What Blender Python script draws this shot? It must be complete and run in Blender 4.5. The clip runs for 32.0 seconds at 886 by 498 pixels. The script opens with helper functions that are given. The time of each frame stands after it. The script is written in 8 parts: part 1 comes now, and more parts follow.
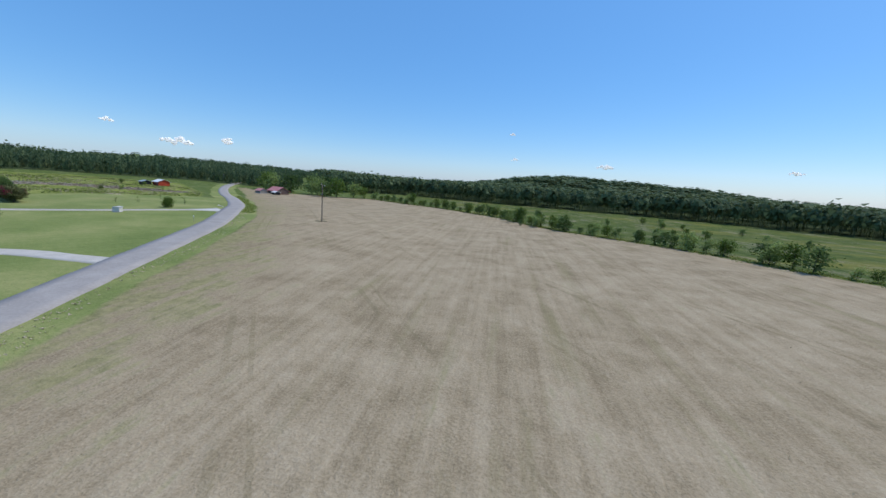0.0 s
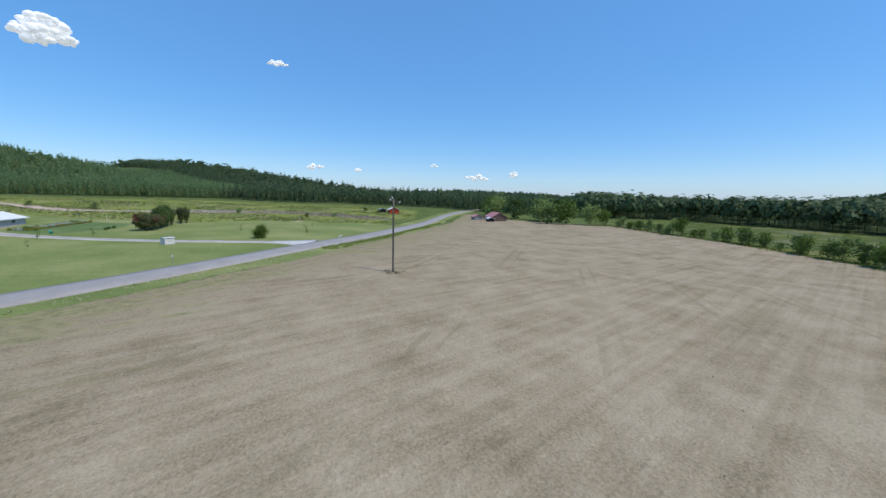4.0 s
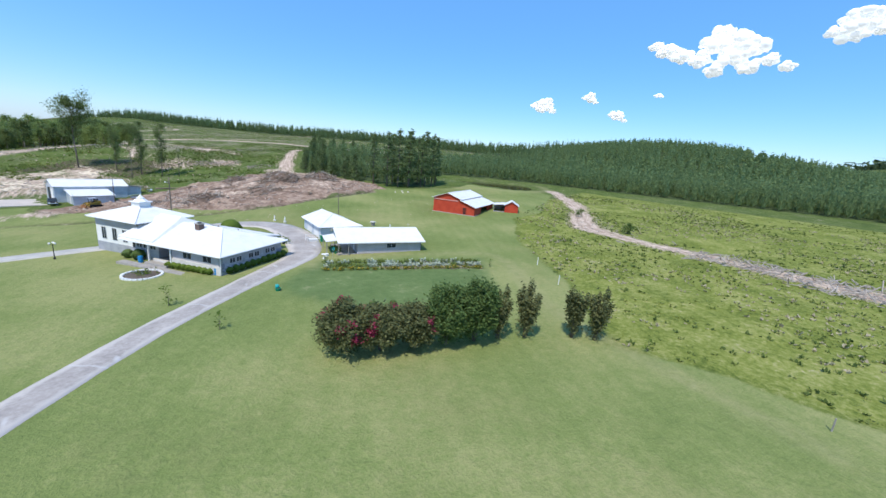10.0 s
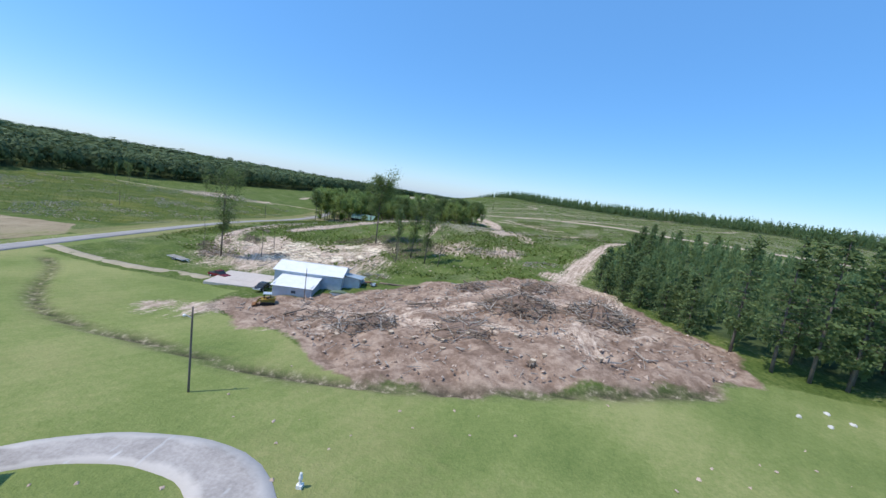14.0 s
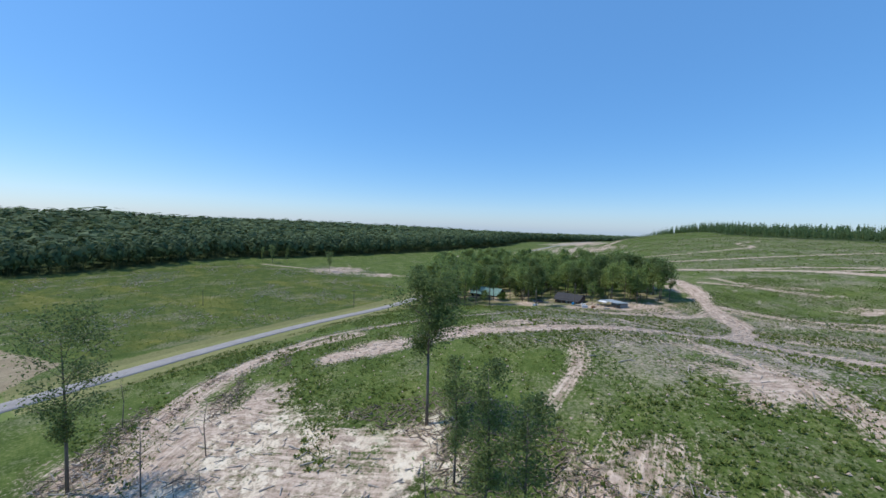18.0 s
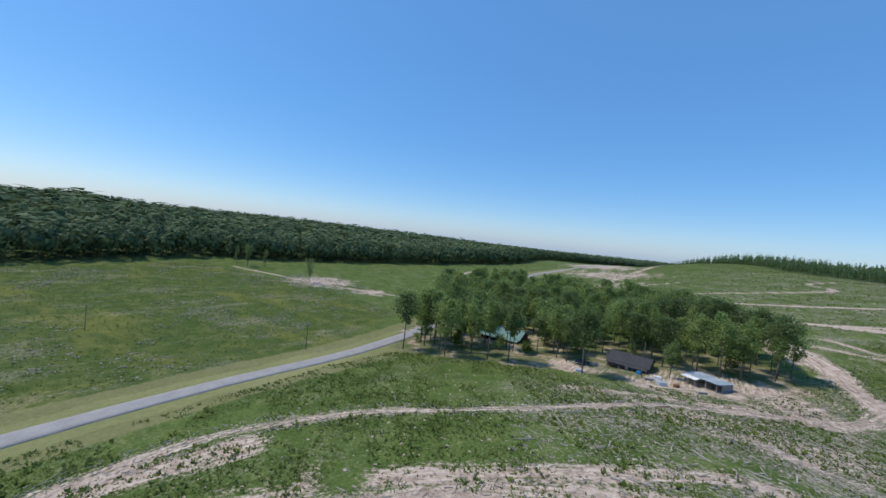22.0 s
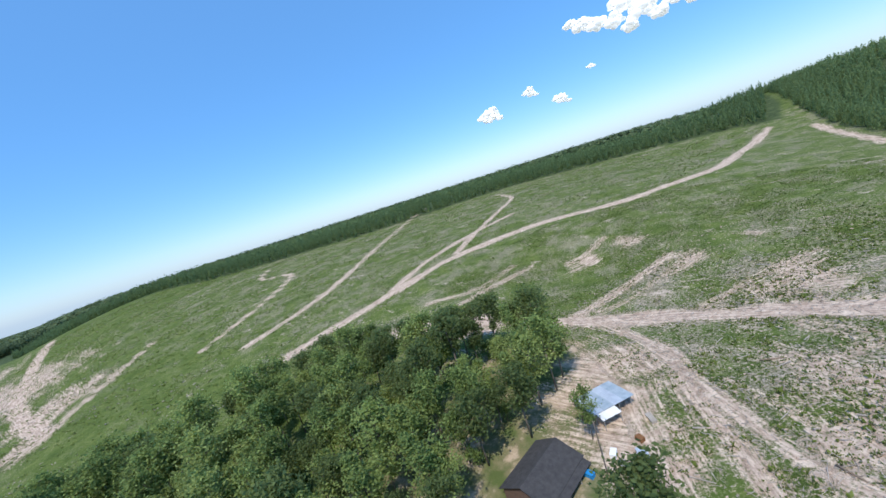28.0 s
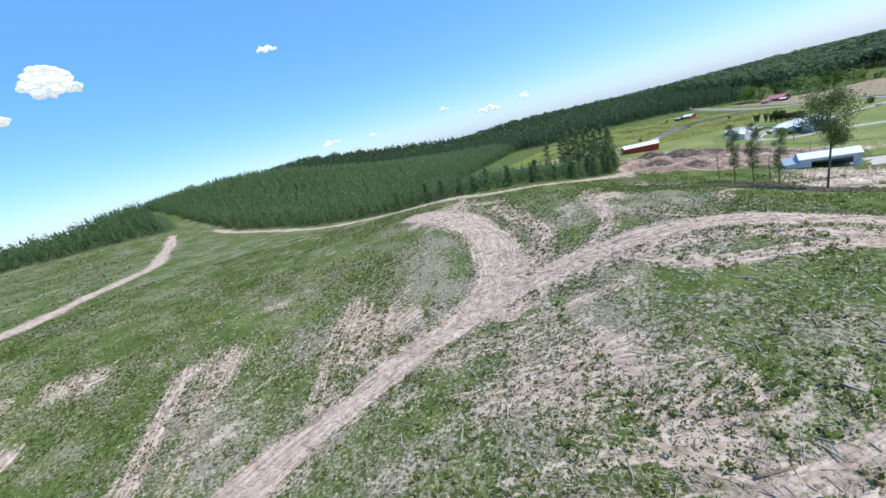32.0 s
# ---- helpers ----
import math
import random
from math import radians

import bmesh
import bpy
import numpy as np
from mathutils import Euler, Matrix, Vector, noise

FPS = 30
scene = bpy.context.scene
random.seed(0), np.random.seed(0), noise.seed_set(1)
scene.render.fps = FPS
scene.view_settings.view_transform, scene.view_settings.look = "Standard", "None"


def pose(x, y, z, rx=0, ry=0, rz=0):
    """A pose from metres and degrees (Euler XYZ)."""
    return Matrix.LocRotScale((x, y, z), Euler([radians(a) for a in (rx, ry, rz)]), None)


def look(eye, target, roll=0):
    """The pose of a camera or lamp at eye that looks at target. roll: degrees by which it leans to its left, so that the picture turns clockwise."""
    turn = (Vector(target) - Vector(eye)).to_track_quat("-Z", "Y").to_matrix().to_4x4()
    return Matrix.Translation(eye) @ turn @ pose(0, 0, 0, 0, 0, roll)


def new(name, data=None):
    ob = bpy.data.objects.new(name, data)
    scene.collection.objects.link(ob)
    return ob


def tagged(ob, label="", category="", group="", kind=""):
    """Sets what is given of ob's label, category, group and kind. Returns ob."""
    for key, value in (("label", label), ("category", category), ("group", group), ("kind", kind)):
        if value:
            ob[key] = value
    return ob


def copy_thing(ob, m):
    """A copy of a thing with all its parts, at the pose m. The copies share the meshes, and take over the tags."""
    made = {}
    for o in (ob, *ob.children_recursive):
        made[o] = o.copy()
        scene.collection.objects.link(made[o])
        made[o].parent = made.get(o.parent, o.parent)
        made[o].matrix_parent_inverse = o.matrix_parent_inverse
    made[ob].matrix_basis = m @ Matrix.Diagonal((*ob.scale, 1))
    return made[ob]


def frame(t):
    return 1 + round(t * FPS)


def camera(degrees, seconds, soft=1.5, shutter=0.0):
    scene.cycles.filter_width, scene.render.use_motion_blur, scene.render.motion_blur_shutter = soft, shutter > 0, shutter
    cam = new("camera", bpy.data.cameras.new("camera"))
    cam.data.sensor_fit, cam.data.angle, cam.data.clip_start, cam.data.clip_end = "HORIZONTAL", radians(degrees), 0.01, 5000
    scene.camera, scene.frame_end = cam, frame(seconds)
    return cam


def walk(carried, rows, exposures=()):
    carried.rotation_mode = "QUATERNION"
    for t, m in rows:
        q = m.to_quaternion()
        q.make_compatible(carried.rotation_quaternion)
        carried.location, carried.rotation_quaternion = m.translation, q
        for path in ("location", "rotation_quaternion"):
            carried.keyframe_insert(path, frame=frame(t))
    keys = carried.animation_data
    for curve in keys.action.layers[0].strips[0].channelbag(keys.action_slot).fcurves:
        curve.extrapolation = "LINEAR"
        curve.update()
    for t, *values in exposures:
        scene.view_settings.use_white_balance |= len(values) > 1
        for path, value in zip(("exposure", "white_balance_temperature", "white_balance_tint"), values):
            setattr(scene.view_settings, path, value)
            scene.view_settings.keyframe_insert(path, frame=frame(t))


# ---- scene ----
cam = camera(99.5, 32.0)
PATH = [
    (0.0, (53.97, -109.55, 12.83), (51.29, -90.03, 9.40), 3.76),
    (0.5, (54.74, -101.79, 13.11), (50.76, -82.56, 9.34), 2.81),
    (1.0, (55.15, -93.85, 12.90), (49.89, -75.03, 8.66), 2.13),
    (1.5, (54.83, -85.41, 12.10), (48.34, -67.03, 7.59), 1.44),
    (2.0, (54.00, -76.26, 11.46), (46.28, -58.36, 7.00), 1.22),
    (2.5, (52.73, -66.11, 10.67), (43.65, -48.78, 6.52), 0.93),
    (4.5, (44.81, -21.34, 10.61), (28.44, -10.14, 8.05), 1.31),
    (5.0, (36.68, -13.90, 11.51), (19.20, -4.57, 8.77), 0.47),
    (5.5, (27.01, -6.89, 12.33), (8.48, 0.06, 9.44), -0.35),
    (6.0, (17.71, -0.66, 13.57), (-1.48, 4.12, 10.56), 0.84),
    (6.5, (7.56, 4.88, 14.73), (-12.03, 6.91, 11.23), 1.91),
    (7.0, (-3.33, 8.72, 15.80), (-22.90, 7.88, 11.75), 2.77),
    (7.5, (-13.45, 11.53, 16.03), (-32.58, 7.76, 11.54), 3.08),
    (8.0, (-23.68, 12.86, 16.20), (-41.98, 6.41, 11.33), 3.35),
    (8.5, (-33.90, 12.28, 16.46), (-51.16, 3.48, 11.47), 3.74),
    (9.0, (-43.68, 9.75, 16.71), (-59.74, -1.07, 11.69), 4.04),
    (9.5, (-52.69, 6.55, 16.86), (-67.36, -6.16, 12.02), 4.31),
    (10.0, (-62.07, 2.14, 17.26), (-75.12, -12.28, 12.59), 4.90),
    (10.5, (-70.55, -3.12, 17.84), (-81.85, -19.03, 13.47), 5.43),
    (11.0, (-77.23, -9.37, 18.58), (-86.73, -26.49, 14.51), 6.38),
    (11.5, (-83.18, -15.79, 19.64), (-90.82, -33.84, 15.69), 7.21),
    (12.0, (-87.97, -22.18, 20.64), (-93.69, -40.96, 16.82), 7.76),
    (12.5, (-93.26, -30.18, 22.26), (-96.89, -49.48, 18.50), 8.22),
    (13.0, (-97.68, -39.93, 23.06), (-99.24, -59.57, 19.62), 8.73),
    (13.5, (-100.17, -50.83, 23.21), (-99.48, -70.59, 20.20), 8.29),
    (14.0, (-101.42, -61.46, 23.64), (-98.20, -81.01, 20.88), 8.33),
    (14.5, (-102.06, -70.48, 24.23), (-96.55, -89.54, 21.75), 7.43),
    (15.0, (-102.53, -78.58, 25.96), (-95.24, -97.09, 23.94), 5.14),
    (15.5, (-102.62, -86.59, 27.27), (-94.20, -104.66, 25.66), 3.71),
    (17.5, (-90.63, -138.80, 34.11), (-79.84, -155.59, 32.82), -0.01),
    (18.0, (-88.12, -146.50, 34.47), (-77.01, -163.10, 33.35), 1.73),
    (18.5, (-85.37, -153.63, 34.77), (-74.05, -170.08, 33.75), 3.18),
    (19.0, (-82.21, -160.68, 34.87), (-70.72, -177.03, 34.02), 4.22),
    (19.5, (-78.70, -167.43, 35.31), (-67.16, -183.75, 34.55), 4.57),
    (20.0, (-74.82, -174.60, 34.80), (-63.24, -190.88, 33.93), 4.97),
    (20.5, (-70.44, -180.93, 35.16), (-58.82, -197.18, 34.09), 5.43),
    (21.0, (-66.21, -186.66, 35.54), (-54.59, -202.89, 34.42), 5.77),
    (21.5, (-61.90, -192.68, 35.95), (-50.20, -208.87, 34.96), 6.06),
    (22.0, (-56.69, -198.75, 35.90), (-45.02, -214.98, 35.24), 5.90),
    (22.5, (-51.18, -205.21, 36.80), (-39.73, -221.60, 36.22), 4.58),
    (23.0, (-45.87, -211.75, 38.00), (-34.82, -228.40, 37.35), 2.18),
    (23.5, (-41.75, -219.79, 38.43), (-31.61, -237.02, 37.85), -0.06),
    (24.0, (-36.99, -228.47, 39.10), (-28.59, -246.61, 38.36), -1.21),
    (24.5, (-32.32, -237.66, 39.83), (-25.90, -256.58, 38.87), -2.41),
    (26.5, (10.78, -267.13, 53.65), (6.17, -286.40, 50.96), -10.40),
    (27.0, (12.54, -277.41, 55.03), (4.76, -295.60, 52.10), -12.74),
    (27.5, (11.98, -287.87, 55.07), (0.73, -304.17, 52.21), -15.58),
    (28.0, (8.90, -298.66, 54.72), (-5.51, -312.20, 51.73), -17.66),
    (28.5, (4.03, -308.46, 53.11), (-12.84, -318.66, 49.75), -18.83),
    (29.0, (-1.83, -316.69, 51.90), (-20.38, -323.12, 48.09), -19.61),
    (29.5, (-8.68, -323.90, 50.22), (-28.05, -325.93, 45.66), -19.23),
    (30.0, (-15.89, -329.68, 49.38), (-35.09, -327.70, 44.15), -18.28),
    (30.5, (-23.91, -332.72, 47.32), (-42.46, -327.54, 41.92), -17.35),
    (31.0, (-31.93, -333.72, 44.80), (-49.45, -325.76, 39.38), -16.21),
    (31.5, (-39.11, -333.67, 42.29), (-55.41, -323.44, 36.85), -15.26),
    (32.0, (-46.04, -332.25, 39.78), (-61.04, -320.18, 34.38), -14.86),
]
EXPOSURES = [(0.0, 0.0), (2.5, 0.0), (6.0, 0.2), (9.0, 0.42), (10.0, 0.4), (11.0, 0.05), (12.0, -0.05), (13.0, 0.27), (14.0, 0.3), (15.0, 0.25), (18.0, 0.04), (21.0, 0.0), (24.0, -0.1), (27.0, 0.36), (28.0, 0.36), (29.0, 0.3), (30.0, 0.48), (31.0, 0.52), (32.0, 0.46)]
walk(cam, [(t, look(eye, target, roll)) for t, eye, target, roll in PATH], EXPOSURES)

# ---- light: clear summer noon, sun high in the north-east of this plan ----
SUN_AZ, SUN_EL = radians(63.0), radians(58.0)          # from +y towards +x
world = bpy.data.worlds.new("sky")
scene.world = world
world.use_nodes = True
wn = world.node_tree
wn.nodes.clear()
sky = wn.nodes.new("ShaderNodeTexSky")
sky.sky_type, sky.sun_disc = "NISHITA", False
sky.sun_elevation, sky.sun_rotation = SUN_EL, SUN_AZ
sky.air_density, sky.dust_density, sky.ozone_density, sky.altitude = 1.0, 0.7, 3.8, 200.0
bg = wn.nodes.new("ShaderNodeBackground")
bg.inputs["Strength"].default_value = 0.15
wout = wn.nodes.new("ShaderNodeOutputWorld")
tint = wn.nodes.new("ShaderNodeHueSaturation")
tint.inputs["Saturation"].default_value = 1.4
wn.links.new(sky.outputs[0], tint.inputs["Color"])
even = wn.nodes.new("ShaderNodeMix")          # summer haze evens the sky out
even.data_type = "RGBA"
even.inputs[0].default_value = 0.42
even.inputs[7].default_value = (1.65, 3.3, 6.4, 1)
wn.links.new(tint.outputs[0], even.inputs[6])
wn.links.new(even.outputs[2], bg.inputs["Color"])
wn.links.new(bg.outputs[0], wout.inputs["Surface"])
sun = new("sun", bpy.data.lights.new("sun", "SUN"))
sun.data.energy, sun.data.angle, sun.data.color = 3.0, radians(0.55), (1.0, 0.935, 0.83)
SUN_DIR = Vector((math.sin(SUN_AZ) * math.cos(SUN_EL), math.cos(SUN_AZ) * math.cos(SUN_EL), math.sin(SUN_EL)))
sun.matrix_world = look(SUN_DIR * 100, (0, 0, 0))


# ---- materials ----
def material(name, rough=0.8, metal=0.0):
    m = bpy.data.materials.new(name)
    m.use_nodes = True
    m.node_tree.nodes["Principled BSDF"].inputs["Roughness"].default_value = rough
    m.node_tree.nodes["Principled BSDF"].inputs["Metallic"].default_value = metal
    m.node_tree.nodes["Principled BSDF"].inputs["Specular IOR Level"].default_value = 0.25
    return m


def node(m, kind, **values):
    n = m.node_tree.nodes.new(kind)
    for key, value in values.items():
        if key in n.inputs:
            n.inputs[key].default_value = value
    return n


def link(m, a, b):
    m.node_tree.links.new(a, b)


def place_coords(m, scale=(1, 1, 1), rot=0.0, local=False):
    if local:
        src = node(m, "ShaderNodeTexCoord").outputs["Object"]
    else:
        src = node(m, "ShaderNodeNewGeometry").outputs["Position"]
    mp = node(m, "ShaderNodeMapping")
    mp.inputs["Scale"].default_value = scale
    mp.inputs["Rotation"].default_value = (0, 0, rot)
    link(m, src, mp.inputs["Vector"])
    return mp.outputs["Vector"]


def noise_tex(m, vec, scale, detail=4.0, rough=0.6):
    n = node(m, "ShaderNodeTexNoise", Scale=scale, Detail=detail, Roughness=rough)
    link(m, vec, n.inputs["Vector"])
    return n.outputs["Fac"]


def ramp(m, fac, stops):
    r = node(m, "ShaderNodeValToRGB")
    while len(r.color_ramp.elements) < len(stops):
        r.color_ramp.elements.new(0.5)
    for e, (p, c) in zip(r.color_ramp.elements, stops):
        e.position = p
        e.color = (*c, 1) if len(c) == 3 else c
    link(m, fac, r.inputs["Fac"])
    return r.outputs["Color"]


def mix(m, fac, a, b, kind="MIX"):
    n = m.node_tree.nodes.new("ShaderNodeMix")
    n.data_type, n.blend_type = "RGBA", kind
    for value, socket in ((fac, n.inputs[0]), (a, n.inputs[6]), (b, n.inputs[7])):
        if hasattr(value, "is_linked"):
            link(m, value, socket)
        else:
            socket.default_value = (*value, 1) if isinstance(value, tuple) else value
    return n.outputs[2]


def arith(m, op, a, b=0.0, c=0.0):
    n = m.node_tree.nodes.new("ShaderNodeMath")
    n.operation = op
    for value, socket in zip((a, b, c), n.inputs):
        if hasattr(value, "is_linked"):
            link(m, value, socket)
        else:
            socket.default_value = value
    return n.outputs[0]


def finish(m, color, bump=None, strength=0.3, dist=0.1, rough=None):
    b = m.node_tree.nodes["Principled BSDF"]
    link(m, color, b.inputs["Base Color"])
    if rough is not None:
        link(m, rough, b.inputs["Roughness"])
    if bump is not None:
        n = node(m, "ShaderNodeBump", Strength=strength, Distance=dist)
        link(m, bump, n.inputs["Height"])
        link(m, n.outputs["Normal"], b.inputs["Normal"])
    return m


def mottled(name, a, b, scale=3.0, rough=0.8, metal=0.0, bump=0.15, dist=0.02, local=True, stretch=(1, 1, 1), vary=0.0):
    """Two tones in fine and coarse noise, with a little relief; vary: how far one object differs from the next."""
    m = material(name, rough, metal)
    v = place_coords(m, stretch, 0.0, local)
    fine, coarse = noise_tex(m, v, scale * 4), noise_tex(m, v, scale * 0.35, 3.0)
    both = arith(m, "ADD", arith(m, "MULTIPLY", fine, 0.5), arith(m, "MULTIPLY", coarse, 0.5))
    col = ramp(m, both, ((0.32, a), (0.68, b)))
    if vary:
        info = node(m, "ShaderNodeObjectInfo")
        tone = arith(m, "ADD", arith(m, "MULTIPLY", info.outputs["Random"], 2 * vary), 1 - vary)
        grey = node(m, "ShaderNodeCombineColor")
        for k in range(3):
            link(m, tone, grey.inputs[k])
        col = mix(m, 1.0, col, grey.outputs[0], "MULTIPLY")
    return finish(m, col, fine, bump, dist)


def ribbed(name, a, b, pitch, axis=0, rough=0.35, metal=0.0, depth=0.6):
    """Ribbed sheet metal or boards: ridges at a pitch along one local axis, with stains and a shade line painted on
    each ridge.
    """
    m = material(name, rough, metal)
    v = place_coords(m, (1, 1, 1), 0.0, True)
    sep = node(m, "ShaderNodeSeparateXYZ")
    link(m, v, sep.inputs[0])
    saw = arith(m, "FRACT", arith(m, "MULTIPLY", sep.outputs[axis], 1.0 / pitch))
    rib = arith(m, "GREATER_THAN", saw, 0.86)
    stain = noise_tex(m, v, 0.7, 5.0)
    col = ramp(m, stain, ((0.3, a), (0.7, b)))
    # shade of the ridges put into the colour, since the bump hardly shows
    rib_shade = arith(m, "MULTIPLY", arith(m, "GREATER_THAN", saw, 0.9), 0.16)
    col = mix(m, rib_shade, col, tuple(0.45 * v for v in a))
    return finish(m, col, rib, depth, 0.02)


MAT = {}
MAT["asphalt"] = mottled("asphalt", (0.26, 0.24, 0.225), (0.38, 0.352, 0.33), 0.9, 0.85, local=False)
MAT["concrete"] = mottled("concrete", (0.27, 0.25, 0.23), (0.44, 0.41, 0.375), 0.8, 0.85, local=False)
MAT["pad_concrete"] = mottled("pad_concrete", (0.46, 0.40, 0.35), (0.60, 0.53, 0.47), 0.8, 0.85, local=False)


def paving(name, tones, edge, rim, bay):
    """Old paving: a darker worn middle, paler rims, a joint every few metres and pale mended spots."""
    m = material(name, 0.88)
    v = place_coords(m)
    fine, coarse = noise_tex(m, v, 3.0, 4, 0.7), noise_tex(m, v, 0.35, 4, 0.6)
    off, run = node(m, "ShaderNodeAttribute"), node(m, "ShaderNodeAttribute")
    off.attribute_name, run.attribute_name = "offset", "run"
    col = ramp(m, arith(m, "ADD", arith(m, "MULTIPLY", fine, 0.5), arith(m, "MULTIPLY", coarse, 0.5)), ((0.36, tones[0]), (0.64, tones[1])))
    away = arith(m, "ADD", arith(m, "ABSOLUTE", off.outputs["Fac"]), arith(m, "MULTIPLY", arith(m, "SUBTRACT", coarse, 0.5), 0.8))
    col = mix(m, arith(m, "MULTIPLY", ramp(m, away, ((rim - 0.1, (0, 0, 0)), (rim + 0.14, (1, 1, 1)))), 0.7), col, edge)
    gap = arith(m, "FRACT", arith(m, "ADD", arith(m, "MULTIPLY", run.outputs["Fac"], 1 / bay), arith(m, "MULTIPLY", coarse, 0.10)))
    col = mix(m, arith(m, "MULTIPLY", arith(m, "LESS_THAN", gap, 0.018), 0.4), col, (0.58, 0.57, 0.56))
    mend = ramp(m, noise_tex(m, place_coords(m, (1.0, 0.35, 1), radians(40)), 0.42, 2), ((0.69, (0, 0, 0)), (0.72, (1, 1, 1))))
    col = mix(m, arith(m, "MULTIPLY", mend, 0.65), col, (0.62, 0.61, 0.60))
    return finish(m, col, fine, 0.2, 0.03)


MAT["track_dirt"] = mottled("track_dirt", (0.30, 0.255, 0.17), (0.46, 0.39, 0.28), 0.9, 0.95, local=False)
MAT["gravel"] = mottled("gravel", (0.36, 0.34, 0.31), (0.56, 0.53, 0.48), 1.5, 0.95, local=False)
MAT["white_metal"] = ribbed("white_metal", (0.72, 0.715, 0.70), (0.83, 0.825, 0.81), 0.30, 0, 0.45)
MAT["white_metal_y"] = ribbed("white_metal_y", (0.72, 0.715, 0.70), (0.83, 0.825, 0.81), 0.30, 1, 0.45)
MAT["grey_metal"] = ribbed("grey_metal", (0.42, 0.47, 0.53), (0.58, 0.63, 0.68), 0.40, 0, 0.4, 0.2)
MAT["rusty_metal"] = ribbed("rusty_metal", (0.30, 0.38, 0.44), (0.50, 0.56, 0.60), 0.35, 0, 0.5, 0.2)
MAT["red_wood"] = ribbed("red_wood", (0.40, 0.045, 0.022), (0.52, 0.075, 0.035), 0.30, 1, 0.75)
MAT["red_wood_x"] = ribbed("red_wood_x", (0.40, 0.045, 0.022), (0.52, 0.075, 0.035), 0.30, 0, 0.75)
MAT["stone_wall"] = mottled("stone_wall", (0.24, 0.26, 0.30), (0.48, 0.49, 0.52), 3.0, 0.9, bump=0.5, dist=0.05)
MAT["wall_stone"] = mottled("wall_stone", (0.20, 0.22, 0.27), (0.46, 0.48, 0.53), 2.0, 0.9, bump=0.5, dist=0.03, vary=0.35)
MAT["pale_stone"] = mottled("pale_stone", (0.50, 0.47, 0.43), (0.74, 0.71, 0.66), 2.5, 0.9, bump=0.5, dist=0.05)
MAT["white_paint"] = mottled("white_paint", (0.74, 0.74, 0.73), (0.84, 0.84, 0.82), 1.0, 0.6)
MAT["window_paint"] = mottled("window_paint", (0.40, 0.42, 0.46), (0.52, 0.54, 0.57), 1.0, 0.6)
MAT["grey_siding"] = ribbed("grey_siding", (0.40, 0.38, 0.40), (0.50, 0.48, 0.50), 0.18, 2, 0.7)
MAT["blue_siding"] = ribbed("blue_siding", (0.50, 0.56, 0.62), (0.62, 0.67, 0.72), 0.18, 2, 0.7)
MAT["dark"] = mottled("dark", (0.012, 0.013, 0.015), (0.03, 0.03, 0.033), 2.0, 0.6)
MAT["glass"] = mottled("glass", (0.02, 0.025, 0.03), (0.05, 0.06, 0.07), 0.6, 0.08, bump=0.02)
MAT["weathered_roof"] = mottled("weathered_roof", (0.40, 0.40, 0.41), (0.66, 0.655, 0.65), 0.9, 0.85, bump=0.3)
MAT["pale_blue_paint"] = mottled("pale_blue_paint", (0.48, 0.56, 0.66), (0.60, 0.67, 0.75), 1.2, 0.7)
MAT["drive_paving"] = paving("drive_paving", ((0.285, 0.256, 0.234), (0.465, 0.422, 0.388)), (0.57, 0.525, 0.48), 0.62, 12.0)
MAT["apron_paving"] = paving("apron_paving", ((0.40, 0.382, 0.365), (0.66, 0.635, 0.60)), (0.46, 0.43, 0.39), 0.72, 5.0)
MAT["pole_wood"] = mottled("pole_wood", (0.10, 0.085, 0.07), (0.24, 0.20, 0.165), 2.0, 0.9, stretch=(3, 3, 0.3))
MAT["grey_wood"] = mottled("grey_wood", (0.20, 0.185, 0.17), (0.40, 0.375, 0.34), 2.0, 0.9, stretch=(3, 3, 0.4))
MAT["insulator"] = mottled("insulator", (0.75, 0.74, 0.70), (0.85, 0.84, 0.80), 8.0, 0.25)
MAT["blue_plastic"] = mottled("blue_plastic", (0.02, 0.20, 0.48), (0.03, 0.27, 0.58), 2.0, 0.4)
MAT["green_plastic"] = mottled("green_plastic", (0.01, 0.19, 0.10), (0.02, 0.28, 0.15), 2.0, 0.4)
MAT["bark"] = mottled("bark", (0.09, 0.075, 0.06), (0.22, 0.19, 0.155), 3.0, 0.95, stretch=(2, 2, 0.5))
MAT["brick"] = mottled("brick", (0.10, 0.07, 0.06), (0.18, 0.12, 0.10), 6.0, 0.9)
MAT["shingle_green"] = ribbed("shingle_green", (0.13, 0.22, 0.19), (0.20, 0.32, 0.27), 0.3, 0, 0.5)
MAT["shingle_dark"] = mottled("shingle_dark", (0.035, 0.035, 0.037), (0.08, 0.078, 0.08), 3.0, 0.9)
MAT["rust"] = mottled("rust", (0.13, 0.055, 0.025), (0.28, 0.14, 0.06), 4.0, 0.9)
MAT["car_red"] = mottled("car_red", (0.13, 0.015, 0.02), (0.17, 0.025, 0.03), 0.5, 0.25)
MAT["car_black"] = mottled("car_black", (0.015, 0.016, 0.018), (0.03, 0.03, 0.034), 0.5, 0.25)
MAT["tyre"] = mottled("tyre", (0.012, 0.012, 0.012), (0.025, 0.025, 0.025), 6.0, 0.9)
MAT["yellow_paint"] = mottled("yellow_paint", (0.30, 0.19, 0.03), (0.42, 0.28, 0.06), 2.0, 0.6)
MAT["dark_wood"] = mottled("dark_wood", (0.13, 0.095, 0.070), (0.31, 0.24, 0.18), 1.5, 0.95)
MAT["green_tarp"] = mottled("green_tarp", (0.10, 0.14, 0.09), (0.18, 0.22, 0.14), 1.5, 0.7)
